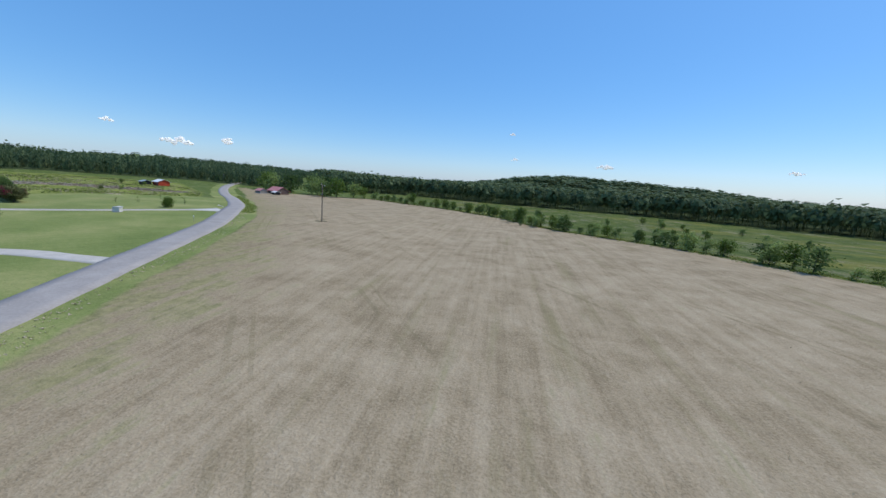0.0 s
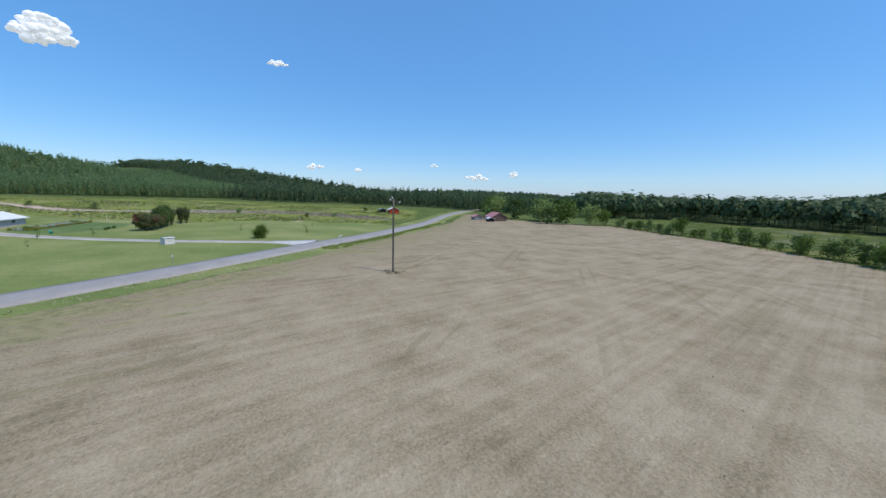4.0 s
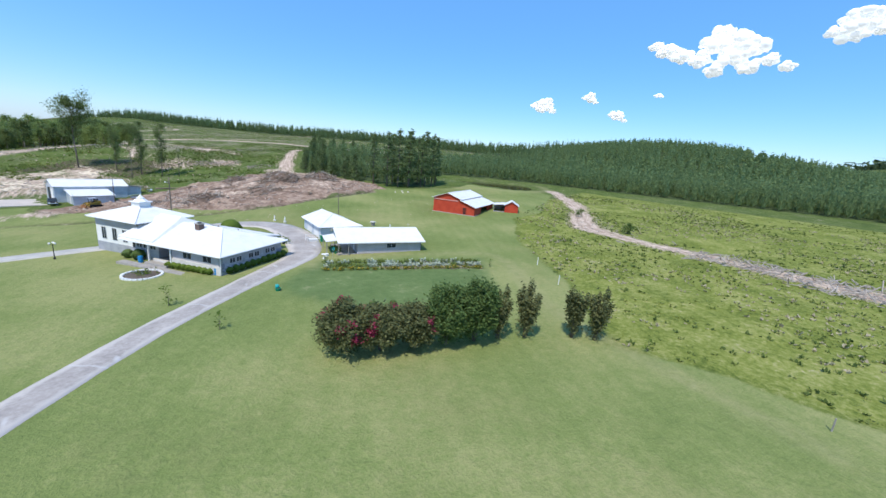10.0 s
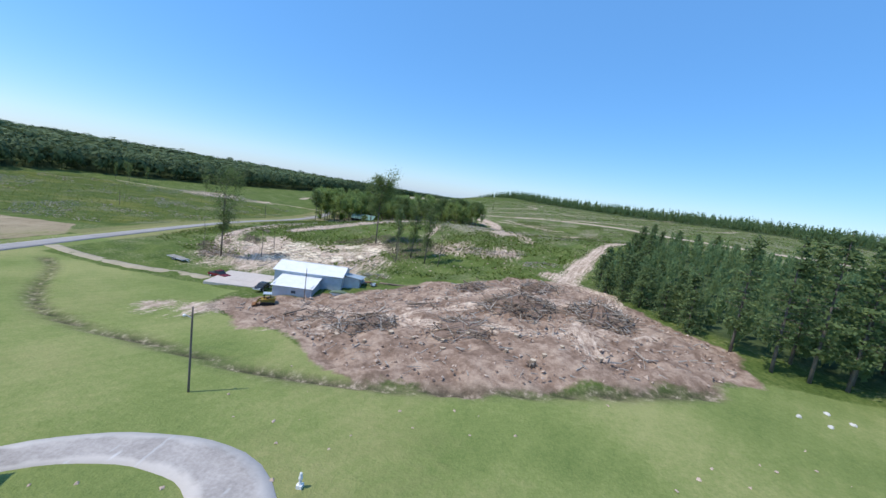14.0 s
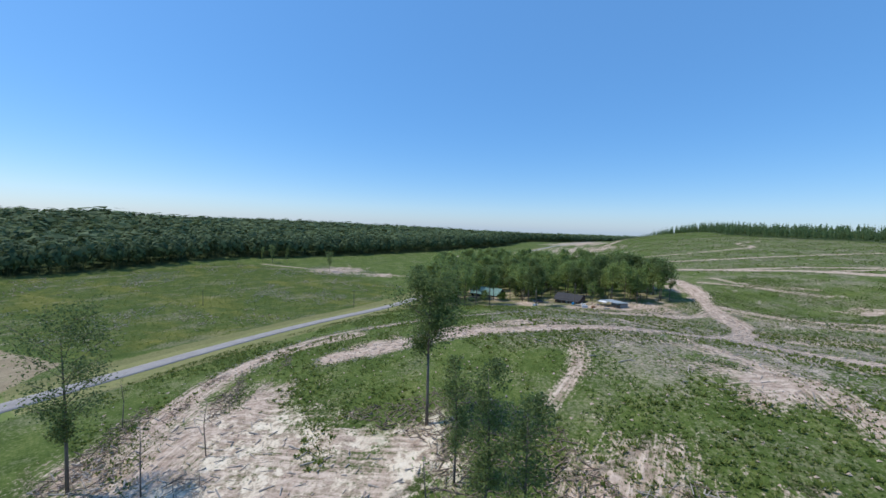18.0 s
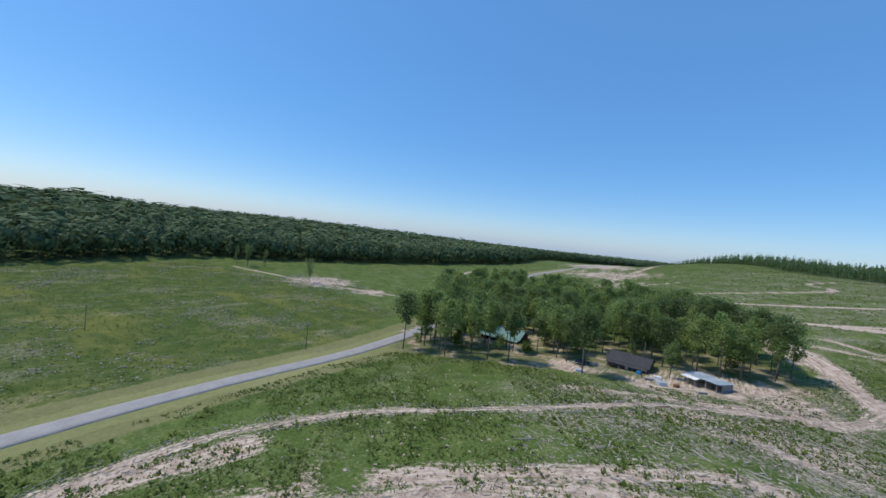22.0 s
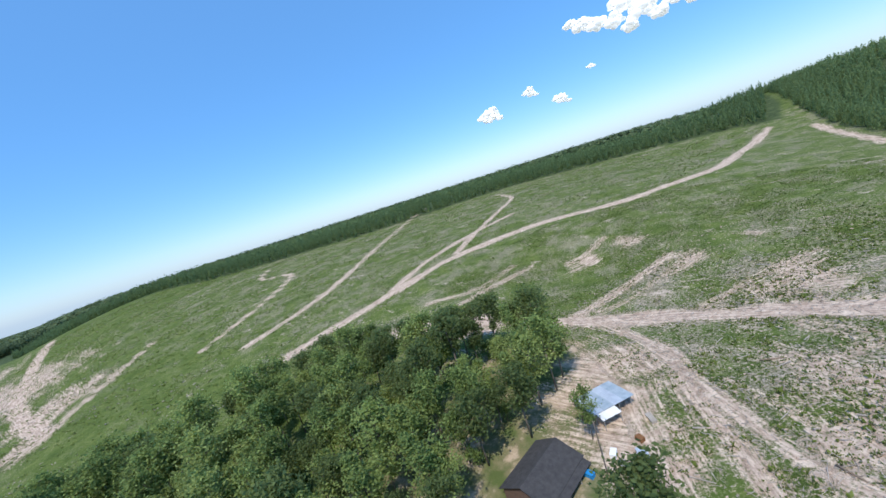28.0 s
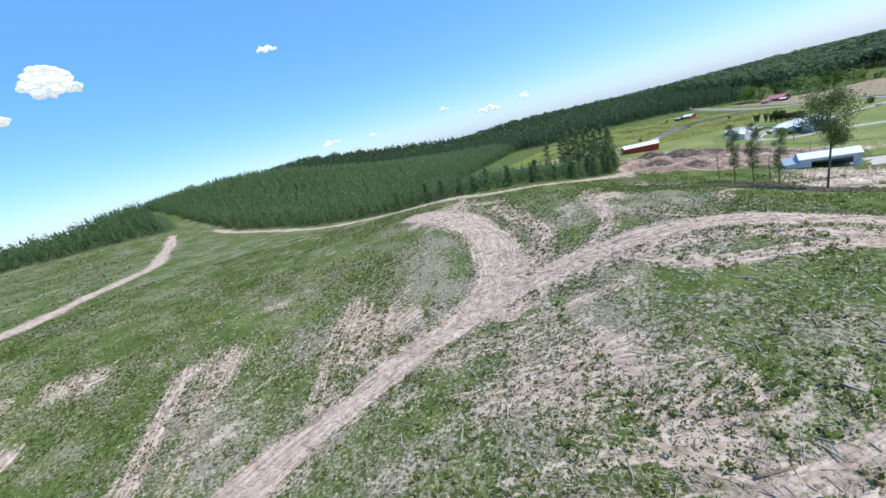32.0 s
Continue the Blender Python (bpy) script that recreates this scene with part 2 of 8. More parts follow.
MAT["car_blue"] = mottled("car_blue", (0.03, 0.04, 0.08), (0.05, 0.07, 0.12), 0.5, 0.25)
MAT["pale_wood"] = mottled("pale_wood", (0.46, 0.36, 0.25), (0.66, 0.55, 0.42), 5.0, 0.9)
MAT["soil"] = mottled("soil", (0.09, 0.07, 0.055), (0.17, 0.14, 0.11), 3.0, 0.95)
MAT["pale_earth"] = mottled("pale_earth", (0.36, 0.26, 0.20), (0.58, 0.46, 0.37), 3.0, 0.95)
MAT["brown_earth"] = mottled("brown_earth", (0.15, 0.10, 0.075), (0.28, 0.20, 0.155), 3.0, 0.95)
MAT["dead_wood"] = mottled("dead_wood", (0.25, 0.215, 0.18), (0.50, 0.45, 0.39), 1.0, 0.95, local=False)


def foliage(name, dark, light, hue_noise=0.25, trans=0.25):
    m = material(name, 0.75)
    geo = node(m, "ShaderNodeNewGeometry")
    n = noise_tex(m, geo.outputs["Position"], hue_noise, 3.0)
    own = node(m, "ShaderNodeObjectInfo").outputs["Random"]
    fac = arith(m, "ADD", arith(m, "MULTIPLY", geo.outputs["Random Per Island"], 0.5), arith(m, "ADD", arith(m, "MULTIPLY", n, 0.35), arith(m, "MULTIPLY", own, 0.32)))
    col = ramp(m, fac, ((0.2, dark), (0.8, light)))
    b = m.node_tree.nodes["Principled BSDF"]
    b.inputs["Specular IOR Level"].default_value = 0.15
    link(m, col, b.inputs["Base Color"])
    if trans:
        tr = node(m, "ShaderNodeBsdfTranslucent")
        link(m, col, tr.inputs["Color"])
        ms = node(m, "ShaderNodeMixShader")
        ms.inputs[0].default_value = trans
        link(m, b.outputs[0], ms.inputs[1])
        link(m, tr.outputs[0], ms.inputs[2])
        link(m, ms.outputs[0], m.node_tree.nodes["Material Output"].inputs["Surface"])
    return m


MAT["pine"] = foliage("pine", (0.125, 0.188, 0.078), (0.265, 0.345, 0.140), 0.05, 0.5)
MAT["pine_near"] = foliage("pine_near", (0.098, 0.150, 0.064), (0.220, 0.290, 0.118), 0.3, 0.5)
MAT["woods"] = foliage("woods", (0.062, 0.102, 0.050), (0.150, 0.200, 0.092), 0.03, 0.3)
MAT["oak"] = foliage("oak", (0.100, 0.160, 0.046), (0.330, 0.420, 0.140), 0.4, 0.5)
MAT["light_oak"] = foliage("light_oak", (0.125, 0.190, 0.055), (0.380, 0.455, 0.155), 0.4, 0.5)
MAT["bright_leaf"] = foliage("bright_leaf", (0.055, 0.100, 0.016), (0.15, 0.22, 0.042), 0.5, 0.35)
MAT["dark_leaf"] = foliage("dark_leaf", (0.059, 0.101, 0.029), (0.146, 0.220, 0.069), 0.5, 0.4)
MAT["bronze_leaf"] = foliage("bronze_leaf", (0.085, 0.105, 0.042), (0.215, 0.225, 0.095), 0.6, 0.4)
MAT["airy_leaf"] = foliage("airy_leaf", (0.090, 0.132, 0.048), (0.215, 0.280, 0.105), 0.5, 0.6)
MAT["red_blossom"] = foliage("red_blossom", (0.16, 0.020, 0.040), (0.42, 0.060, 0.120), 0.9)
MAT["silver_leaf"] = foliage("silver_leaf", (0.26, 0.32, 0.22), (0.56, 0.60, 0.48), 0.9)
MAT["gold_blossom"] = foliage("gold_blossom", (0.30, 0.15, 0.02), (0.62, 0.44, 0.05), 0.9)
MAT["teal_plastic"] = mottled("teal_plastic", (0.01, 0.28, 0.28), (0.02, 0.42, 0.40), 2.0, 0.4)
MAT["weeds"] = foliage("weeds", (0.078, 0.120, 0.026), (0.185, 0.238, 0.060), 0.08, 0.5)
MAT["dark_weeds"] = foliage("dark_weeds", (0.080, 0.125, 0.032), (0.185, 0.240, 0.070), 0.1, 0.5)
MAT["bright_weeds"] = foliage("bright_weeds", (0.106, 0.152, 0.032), (0.252, 0.302, 0.080), 0.08, 0.45)
MAT["straw"] = foliage("straw", (0.24, 0.205, 0.13), (0.46, 0.40, 0.28), 0.3, 0.2)
MAT["grey_brush"] = foliage("grey_brush", (0.20, 0.175, 0.14), (0.40, 0.35, 0.29), 0.3, 0.25)
MAT["box_hedge"] = foliage("box_hedge", (0.05, 0.09, 0.012), (0.13, 0.19, 0.03), 1.5, 0.1)


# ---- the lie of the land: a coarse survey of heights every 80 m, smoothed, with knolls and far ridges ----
GX0, GY0, GD = -360.0, -700.0, 80.0
SURVEY = np.array([
    [43.2, 41.1, 38.4, 34.0, 25.9, 13.9, -0.8, -16.1],
    [38.1, 35.5, 33.1, 30.8, 26.4, 15.1, -0.2, -15.9],
    [33.0, 30.5, 27.8, 25.9, 25.0, 15.2, 0.4, -15.2],
    [27.5, 26.7, 24.8, 21.7, 19.3, 11.5, -1.0, -14.7],
    [21.1, 23.5, 24.3, 21.2, 15.5, 6.4, -4.2, -14.6],
    [13.9, 18.8, 23.1, 18.3, 9.4, 0.9, -6.9, -13.6],
    [7.7, 11.4, 16.1, 11.0, 1.6, -2.1, -6.5, -10.7],
    [4.4, 6.8, 9.4, 8.2, 2.5, -5.2, -7.2, -6.9],
    [3.4, 5.2, 6.7, 7.0, 3.5, -6.0, -5.9, -4.5],
    [3.7, 4.9, 5.6, 4.4, 0.8, 0.0, -1.4, -6.2],
    [4.6, 4.7, 4.6, 3.7, 0.2, 0.5, -3.1, -9.2],
    [5.7, 4.3, 2.7, 0.6, -2.5, -4.3, -4.6, -7.9],
    [6.8, 3.7, 0.5, -2.7, -5.5, -7.1, -5.9, -5.2],
]).T
KNOLLS = [(-80, -230, 28, 6.8), (-50, -270, 28, 4.3), (-150, -220, 40, 10.2), (-140, -370, 20, -6.1), (-30, -230, 40, 6.1), (-110, -330, 20, -3.9), (-110, -130, 20, 4.1)]
RIDGES = [(-660, -190, 140, 36), (-1120, 140, 225, 30), (-1080, 70, 160, 36), (-1100, 920, 145, 4), (-930, 1020, 180, 19), (180, 1000, 130, 27), (400, 980, 205, 23), (500, 900, 130, 9), (1210, 150, 145, 20), (800, 70, 190, 20), (570, -300, 140, 25), (900, -640, 295, 21), (640, -1080, 290, 13), (-30, -920, 135, 20), (-480, -580, 130, 8), (-870, -420, 135, 0), (-600, -180, 130, 13), (-390, -850, 130, 0), (-840, 300, 125, 20), (-700, 640, 130, 3)]


def bspline(u):
    return np.array([(1 - u) ** 3, 3 * u**3 - 6 * u**2 + 4, -3 * u**3 + 3 * u**2 + 3 * u + 1, u**3]) / 6


def heights(x, y):
    """Height of the ground under arrays of places."""
    x, y = np.asarray(x, float), np.asarray(y, float)
    fx = np.clip((x - GX0) / GD, 0, SURVEY.shape[0] - 3.001)
    fy = np.clip((y - GY0) / GD, 0, SURVEY.shape[1] - 3.001)
    i, j = fx.astype(int), fy.astype(int)
    bx, by = bspline(fx - i), bspline(fy - j)
    z = sum(bx[a] * by[b] * SURVEY[i + a, j + b] for a in range(4) for b in range(4))
    for hx, hy, s, h in KNOLLS + RIDGES:
        z = z + h * np.exp(-((x - hx) ** 2 + (y - hy) ** 2) / (2 * s * s))
    return z


def ground(x, y):
    return float(heights(x, y))


def smooth_line(points, step=2.0):
    """A rounded line through plan points, as an array."""
    p = np.array(points, float)
    p = np.concatenate([[2 * p[0] - p[1]], p, [2 * p[-1] - p[-2]]])
    out = []
    for k in range(1, len(p) - 2):
        n = max(2, int(np.linalg.norm(p[k + 1] - p[k]) / step))
        for u in np.arange(n) / n:
            a, b, c, d = p[k - 1 : k + 3]
            out.append(0.5 * (2 * b + (c - a) * u + (2 * a - 5 * b + 4 * c - d) * u * u + (3 * b - a - 3 * c + d) * u**3))
    return np.array(out + [p[-2]])


def dist_line(x, y, line, reach=40.0):
    """Distance from places to a line of points."""
    best = np.full(np.shape(x), 1e9)
    for a, b in zip(line[:-1], line[1:]):
        d = b - a
        u = np.clip(((x - a[0]) * d[0] + (y - a[1]) * d[1]) / (d @ d + 1e-9), 0, 1)
        best = np.minimum(best, np.hypot(x - a[0] - u * d[0], y - a[1] - u * d[1]))
    return best


def inside(x, y, poly):
    """Signed distance-like measure to a polygon: positive inside, in metres."""
    poly = np.array(poly, float)
    sign = np.zeros(np.shape(x), bool)
    for a, b in zip(poly, np.roll(poly, -1, 0)):
        if a[1] != b[1]:
            cross = ((a[1] > y) != (b[1] > y)) & (x < (b[0] - a[0]) * (y - a[1]) / (b[1] - a[1]) + a[0])
            sign ^= cross
    d = dist_line(x, y, np.concatenate([poly, poly[:1]]))
    return np.where(sign, d, -d)


# ---- the plan ----
ROAD = smooth_line([(-420, 560), (-260, 330), (-158.1, 159.8), (-78, 63.0), (-48.6, 26.8), (-34.8, 5.8), (-23.8, -12.0), (-15.2, -27.4), (-7.4, -44.8), (0.2, -63.4), (7.6, -82.3),
                    (13.7, -101.7), (19.1, -125.5), (27.6, -156.8), (33.2, -198.2), (36.0, -243), (36.6, -275), (39.6, -301), (46, -336), (58, -378), (72, -428), (85, -478), (97, -528), (106, -590),
                    (114, -655), (108.3, -800), (60, -1000)], 3.0)
DRIVE = smooth_line([(-40.3, -3.6), (-42.6, -7.6), (-46.0, -13.8), (-50.2, -21.2), (-56.2, -29.4), (-64.6, -38.6), (-75, -47.8), (-84.0, -55.6), (-87, -62.4), (-88.5, -71.2), (-87.5, -80.2),
                     (-82.2, -85), (-74.5, -85.2), (-67.7, -82), (-62.4, -75.4)], 1.5)
APRON = smooth_line([(-35.9, 3.0), (-37.0, 1.5), (-38.9, -1.3), (-40.8, -4.5)], 0.6)
DRIVE_B = smooth_line([(-62.4, -74.9), (-54.3, -73.7), (-43.9, -71.5), (-28.3, -68.1), (-16.5, -64.1), (-8.7, -63.4), (-1.4, -62.6)], 2.0)
SHOP_TRACK = smooth_line([(20.2, -143), (5.9, -139.6), (-13.4, -137.4), (-25.3, -138.3), (-37.4, -137.3)], 2.0)
FIELD = [(-160.2, 176.3), (-105.9, 111.7), (-78.6, 73.9), (-60.8, 53), (-40.2, 26.5), (-30.0, 11.6), (-18.4, -7.8), (-9.8, -23.4), (-2.0, -41.8), (5.4, -60.8), (13.4, -81.2), (22.8, -104.3), (28.7, -127.7), (35.6, -157.3), (53.6, -172.7),
         (112.4, -154.2), (170.1, -90.2), (171.9, -55), (149.6, -35.9), (131, -11.6), (111.7, 24), (78, 61.4), (52.5, 118.6), (15.7, 150), (-49.3, 188.9), (-88.2, 171.3), (-113.3, 159.1)]
MEADOW_E = [(53.3, -170.3), (142.4, -148.7), (250, -100), (330, -20), (330, 120), (200, 240), (60, 300), (-40.1, 330), (-71.7, 197.4), (-49.3, 188.9), (15.7, 150), (78, 61.4), (111.7, 24), (149.6, -35.9), (172, -70.1)]
LAWN = [(-16.4, -30.5), (-25.4, -13.2), (-36.6, 5.0), (-42.8, 13.6), (-54.0, 29.5), (-79.7, 58), (-90.9, 56.5), (-95.8, 34.6), (-101.6, 25.5), (-103.7, 10.1), (-102.1, -2.5), (-98.2, -12), (-106.6, -19.7), (-111.6, -24.6), (-118.2, -33.4), (-127.5, -47), (-147.4, -63.3),
        (-165.2, -65.9), (-187.6, -80), (-206.3, -89.7), (-207.2, -104.8), (-192.5, -106), (-190.9, -124.8), (-173.1, -117.5), (-148.5, -117.6), (-138, -117), (-130, -111.5), (-113, -105.5), (-100.3, -102.7), (-88, -101), (-80, -104.5), (-72, -110.5), (-66, -113.5),
        (-59.9, -115.4), (-49.5, -120.2), (-46.6, -125), (-47, -131.6), (-39.8, -132.5), (-30.1, -133.1), (-7.6, -134), (13.6, -136.6), (12.5, -122.2), (9.4, -100.9), (5.2, -84.0), (-1.6, -65.6), (-9.2, -46.8)]
MUD = [(-49.5, -120.6), (-59.9, -115.7), (-66, -113.8), (-72, -110.8), (-80, -104.8), (-88, -101.2), (-100.3, -102.9), (-113, -105.7), (-130, -111.7), (-138, -117.3), (-140.3, -127.4), (-130.4, -137.2), (-126.6, -150.7), (-120.3, -158.6), (-107.7, -163.7), (-94, -156.4), (-82.8, -151.4), (-68.9, -139.9), (-59.9, -133.3), (-51.1, -127.6)]
BARE_YARD = [(-8.1, -161.6), (-22.8, -149.2), (-35.6, -149), (-50.9, -151.2), (-66.5, -152.3), (-68.1, -164.1), (-60.4, -188.4), (-46.4, -184.8), (-36.1, -182.2), (-17.1, -185.5), (-4.8, -176.1)]
SAND = [(-12, -180), (-20, -173), (-37.3, -160.5), (-53.1, -168.5), (-62.3, -183.7), (-62, -193), (-54, -195.5), (-46.6, -189), (-35.2, -191.5), (-24.4, -186.5)]
GROVE_YARD = [(33, -297.5), (14, -301.2), (-4, -307), (-31.4, -316.6), (-59.9, -324), (-79.5, -331.2), (-84.2, -350.7), (-71.7, -369), (-33.1, -371.8), (6.5, -373.6), (42.3, -359.5), (54.2, -329)]
POND = [(-203.3, -150.5), (-197.8, -123.1), (-198.5, -106), (-208.1, -104.8), (-222.5, -111), (-236.7, -130.2), (-227.3, -148.4)]
POND_LEVEL = float(np.mean(heights(*np.array(POND, float).T))) - 0.6
BANK = smooth_line([(-176, -118), (-188, -112), (-195, -101), (-206, -98.5), (-222, -103), (-240, -120)], 2.0)
EASTFIELD = [(45.3, -177.1), (132.7, -154.3), (250, -180), (270.1, -330.3), (142.4, -359.1), (72, -346), (47.2, -287.4), (44.1, -243.8)]
SLOPE = [(-103.7, 10.1), (-101.5, -2), (-98.2, -12), (-111.6, -24.2), (-127.5, -47), (-147.4, -63.3), (-194.2, -82.9), (-242.3, -94.9), (-267.9, 15.1), (-252.7, 122.1), (-187.5, 148.2), (-128.1, 100.9), (-92.4, 58.7), (-95.8, 34.6), (-101.6, 25.5)]
PLOT = [(-75.5, -43.3), (-85.5, -51.5), (-109.5, -40), (-98.5, -26.4), (-81.2, -32)]
MOWN = smooth_line([(-83.2, -49.1), (-86.9, -53.7), (-103.5, -46.7), (-111.9, -42.5), (-112.6, -37.7), (-107.2, -29.5), (-102.4, -23.1), (-99.2, -13), (-96.7, 5.1)], 1.5)
STRIPPED = [(-161.2, -237.3), (-125.8, -219.6), (-86.5, -218), (-42.1, -238.8), (-24.8, -287.6), (-37.5, -309.6), (-74.9, -323.5), (-99.4, -354.7), (-152.1, -344.3), (-133.2, -300.7)]
TRACKS = [
    (smooth_line([(-221.2, -99.7), (-188.4, -67.2), (-160.5, -49.4), (-154.3, -39), (-153.5, -22.5), (-153, -8.3), (-151.5, 16), (-150.5, 36), (-144.5, 53), (-134, 65), (-124, 73)], 4), 3.3),
    (smooth_line([(-13, -211), (-21, -219), (-35, -233), (-53, -238.5), (-72, -247.5), (-88, -263), (-98, -281), (-103, -302), (-104, -326), (-98, -345), (-93, -360), (-88.1, -387), (-73, -415)], 4), 4.4),
    (smooth_line([(-98.8, -277.2), (-109.7, -262.2), (-122.5, -252.9), (-149.4, -245.2), (-166, -247.3)], 4), 6.0),
    (smooth_line([(4, -190), (9, -204), (10, -217), (8.5, -227), (4.5, -237), (-6.5, -250.5), (-23, -262), (-37, -276), (-50.5, -298.5), (-69, -315), (-88, -331.5), (-96, -345)], 4), 2.0),
    (smooth_line([(-31.9, -464), (-74.9, -455), (-108.8, -448), (-148.2, -440), (-191.4, -409), (-214.9, -367.8), (-240.7, -346.4), (-271.7, -325.3), (-324.7, -316.5), (-420, -300.5)], 4), 3.4),
    (smooth_line([(-108.9, -452), (-148.7, -459), (-190.6, -456), (-229.6, -446)], 4), 2.6),
    (smooth_line([(-50.4, -503), (-84.6, -505), (-130.1, -523), (-220, -580), (-377, -668)], 5), 3.0),
    (smooth_line([(-40, -540), (-79.9, -561), (-118, -590), (-136, -618), (-125, -650), (-150, -690)], 5), 2.6),
    (smooth_line([(-154.4, -443), (-199.7, -456), (-260.1, -473), (-310, -491), (-350, -530)], 5), 2.4),
    (smooth_line([(-118.3, -161), (-123.1, -176.3), (-130.6, -193.3), (-144.6, -218.4), (-169.2, -226.2), (-214.8, -240.3), (-261.5, -258.2), (-388.9, -275.7)], 4), 2.8),
    (smooth_line([(240.8, -341), (202.5, -351.9), (150.2, -363.8), (103, -381.6), (72.6, -381.9)], 4), 1.8),
]
# scrapes left by machines on the cleared slope: lines and half widths
SCRAPES = [
    ([(-97.3, -352.6), (-120.4, -345), (-144.2, -332.7)], 2.2), ([(-88.2, -363.7), (-93.7, -357.2), (-97.2, -351.7)], 2.4), ([(-102.9, -347.1), (-111.8, -341.7), (-138.1, -329.6)], 1.2), ([(-109.4, -319.1), (-119, -310.9), (-134.8, -293.7)], 1.6),
    ([(-81.2, -306), (-72, -292.6), (-59.8, -283.2)], 1.0), ([(-88.1, -305.3), (-76, -293.6), (-68.1, -282.2)], 0.9), ([(-79.2, -303.1), (-72, -298.3), (-65.9, -294.5)], 0.9), ([(-71.4, -311.2), (-65, -303.8), (-55.4, -297.3)], 1.0),
    ([(-102, -294.3), (-104, -276.7), (-116.9, -261), (-143.3, -242.1)], 3.4), ([(-93, -283.5), (-96.1, -265.9), (-105.7, -248.4), (-130.6, -235.6)], 3.2), ([(-91.2, -283.4), (-88.3, -263.5), (-88.5, -246), (-101.1, -227.7)], 2.6),
    ([(-94, -276), (-76, -258), (-57, -247), (-38, -240)], 2.2), ([(-97, -300), (-86, -284), (-75, -269)], 1.4), ([(-87.9, -273.5), (-78.2, -256.2), (-64, -240.2), (-48.7, -246.4)], 1.4),
    ([(-92.1, -403), (-105.5, -397.6), (-141.7, -388.7)], 2.0), ([(-77.5, -390.7), (-79.9, -383.7), (-83.9, -375.2)], 2.6), ([(-146.4, -373.4), (-153.4, -368.2), (-166.6, -362.8)], 1.8), ([(-93.1, -336.9), (-82.5, -323.6), (-67.7, -316.9), (-54.9, -309.5), (-29.9, -295.6)], 2.6),
    ([(-130, -332.8), (-134, -327.4), (-140.6, -322.1)], 1.6), ([(-62.9, -301), (-54.3, -298.3), (-48.8, -299.3)], 1.0), ([(-93.9, -299.6), (-88.8, -292.8), (-84.8, -286)], 1.5), ([(-45.2, -298.5), (-43.8, -291.9)], 0.9), ([(-39.1, -294.9), (-35.6, -297.8)], 0.8),
    ([(-155.2, -310), (-153.2, -306)], 1.2), ([(-118.4, -299.6), (-117.6, -293.2)], 1.0), ([(-60.8, -288.9), (-57.8, -282.2)], 0.8), ([(-156, -254.7), (-152.1, -239.7), (-134.4, -228.7)], 2.0), ([(-9, -171), (1, -186), (6.5, -198), (7, -211), (1, -229)], 3.4),
    ([(-66.6, -241.4), (-80.6, -240), (-92.5, -234.6)], 1.6), ([(-25.1, -234.7), (-49.1, -249.9), (-64.7, -260.9), (-83.1, -261.4), (-101.1, -272.5)], 2.2), ([(-96.1, -223.1), (-104.1, -226.4), (-110, -207.9)], 2.2), ([(-70.6, -204.4), (-71.6, -217.4), (-68.5, -229.7)], 1.5),
    ([(-23.3, -167), (-18.9, -176.5), (-28.6, -179.7), (-46.6, -186.6)], 3.0), ([(-97.1, -417), (-112.1, -401), (-138.7, -396.9)], 1.6), ([(10, -909), (36.5, -701), (26.2, -560)], 5.0), ([(-38.1, -632), (26.3, -558)], 2.6), ([(135.7, -459), (156.7, -558)], 2.5),
    ([(-62, -128), (-74.6, -124.1), (-89.1, -120.6), (-99.3, -119.4), (-107.7, -119.6), (-115.2, -121), (-127, -125)], 1.4),
    ([(-73.8, -114.9), (-81.6, -121), (-93, -129.3), (-106.6, -130.9), (-120.2, -139.8)], 1.5), ([(-116.3, -114.3), (-114.9, -123), (-122.4, -134.9), (-126.7, -149.4), (-118.3, -161)], 1.6), ([(-66.4, -114), (-81.8, -127.5), (-98.7, -143.7), (-113.6, -154.8)], 1.1),
]
SCRAPES = [(smooth_line(line, 3), half) for line, half in SCRAPES]
DITCH = smooth_line([(6, -132.5), (-4, -127), (-14, -118.5), (-24, -111), (-34, -106.2), (-45, -103.8), (-55, -103.2), (-65, -101.6), (-75, -100.4), (-88, -100.6), (-100.3, -102.3), (-113, -105.1), (-130, -111.1)], 2)
RAW = [(-55.8, -327.7, 14), (-46.2, -319, 8), (-62.8, -340.3, 7), (-49.5, -118.2, 5), (-43.1, -115.9, 4), (-16.9, -181.7, 15), (-42, -176.4, 12), (-55.5, -187.3, 8), (-98.5, -222.5, 9), (-16.5, -221, 9), (-117.2, -167.6, 6), (-150.1, -238.7, 14), (89.9, -850, 60), (46.9, -721, 62), (15.7, -610, 30), (34.1, -560, 16), (-147.5, -366.1, 8), (-139.4, -326.8, 7),
       (-161.2, -350.5, 7), (-84, -193.6, 9), (-100.3, -191.3, 8), (-74.9, -333.6, 14), (-22.7, -322.6, 10), (-103.5, 24.5, 4), (-146, 51, 9), (-132, 66, 8), (-120.4, -299.6, 14), (-74, -291.7, 13), (-55.4, -294.5, 10), (167.9, -367.1, 26), (122.6, -373.4, 12)]
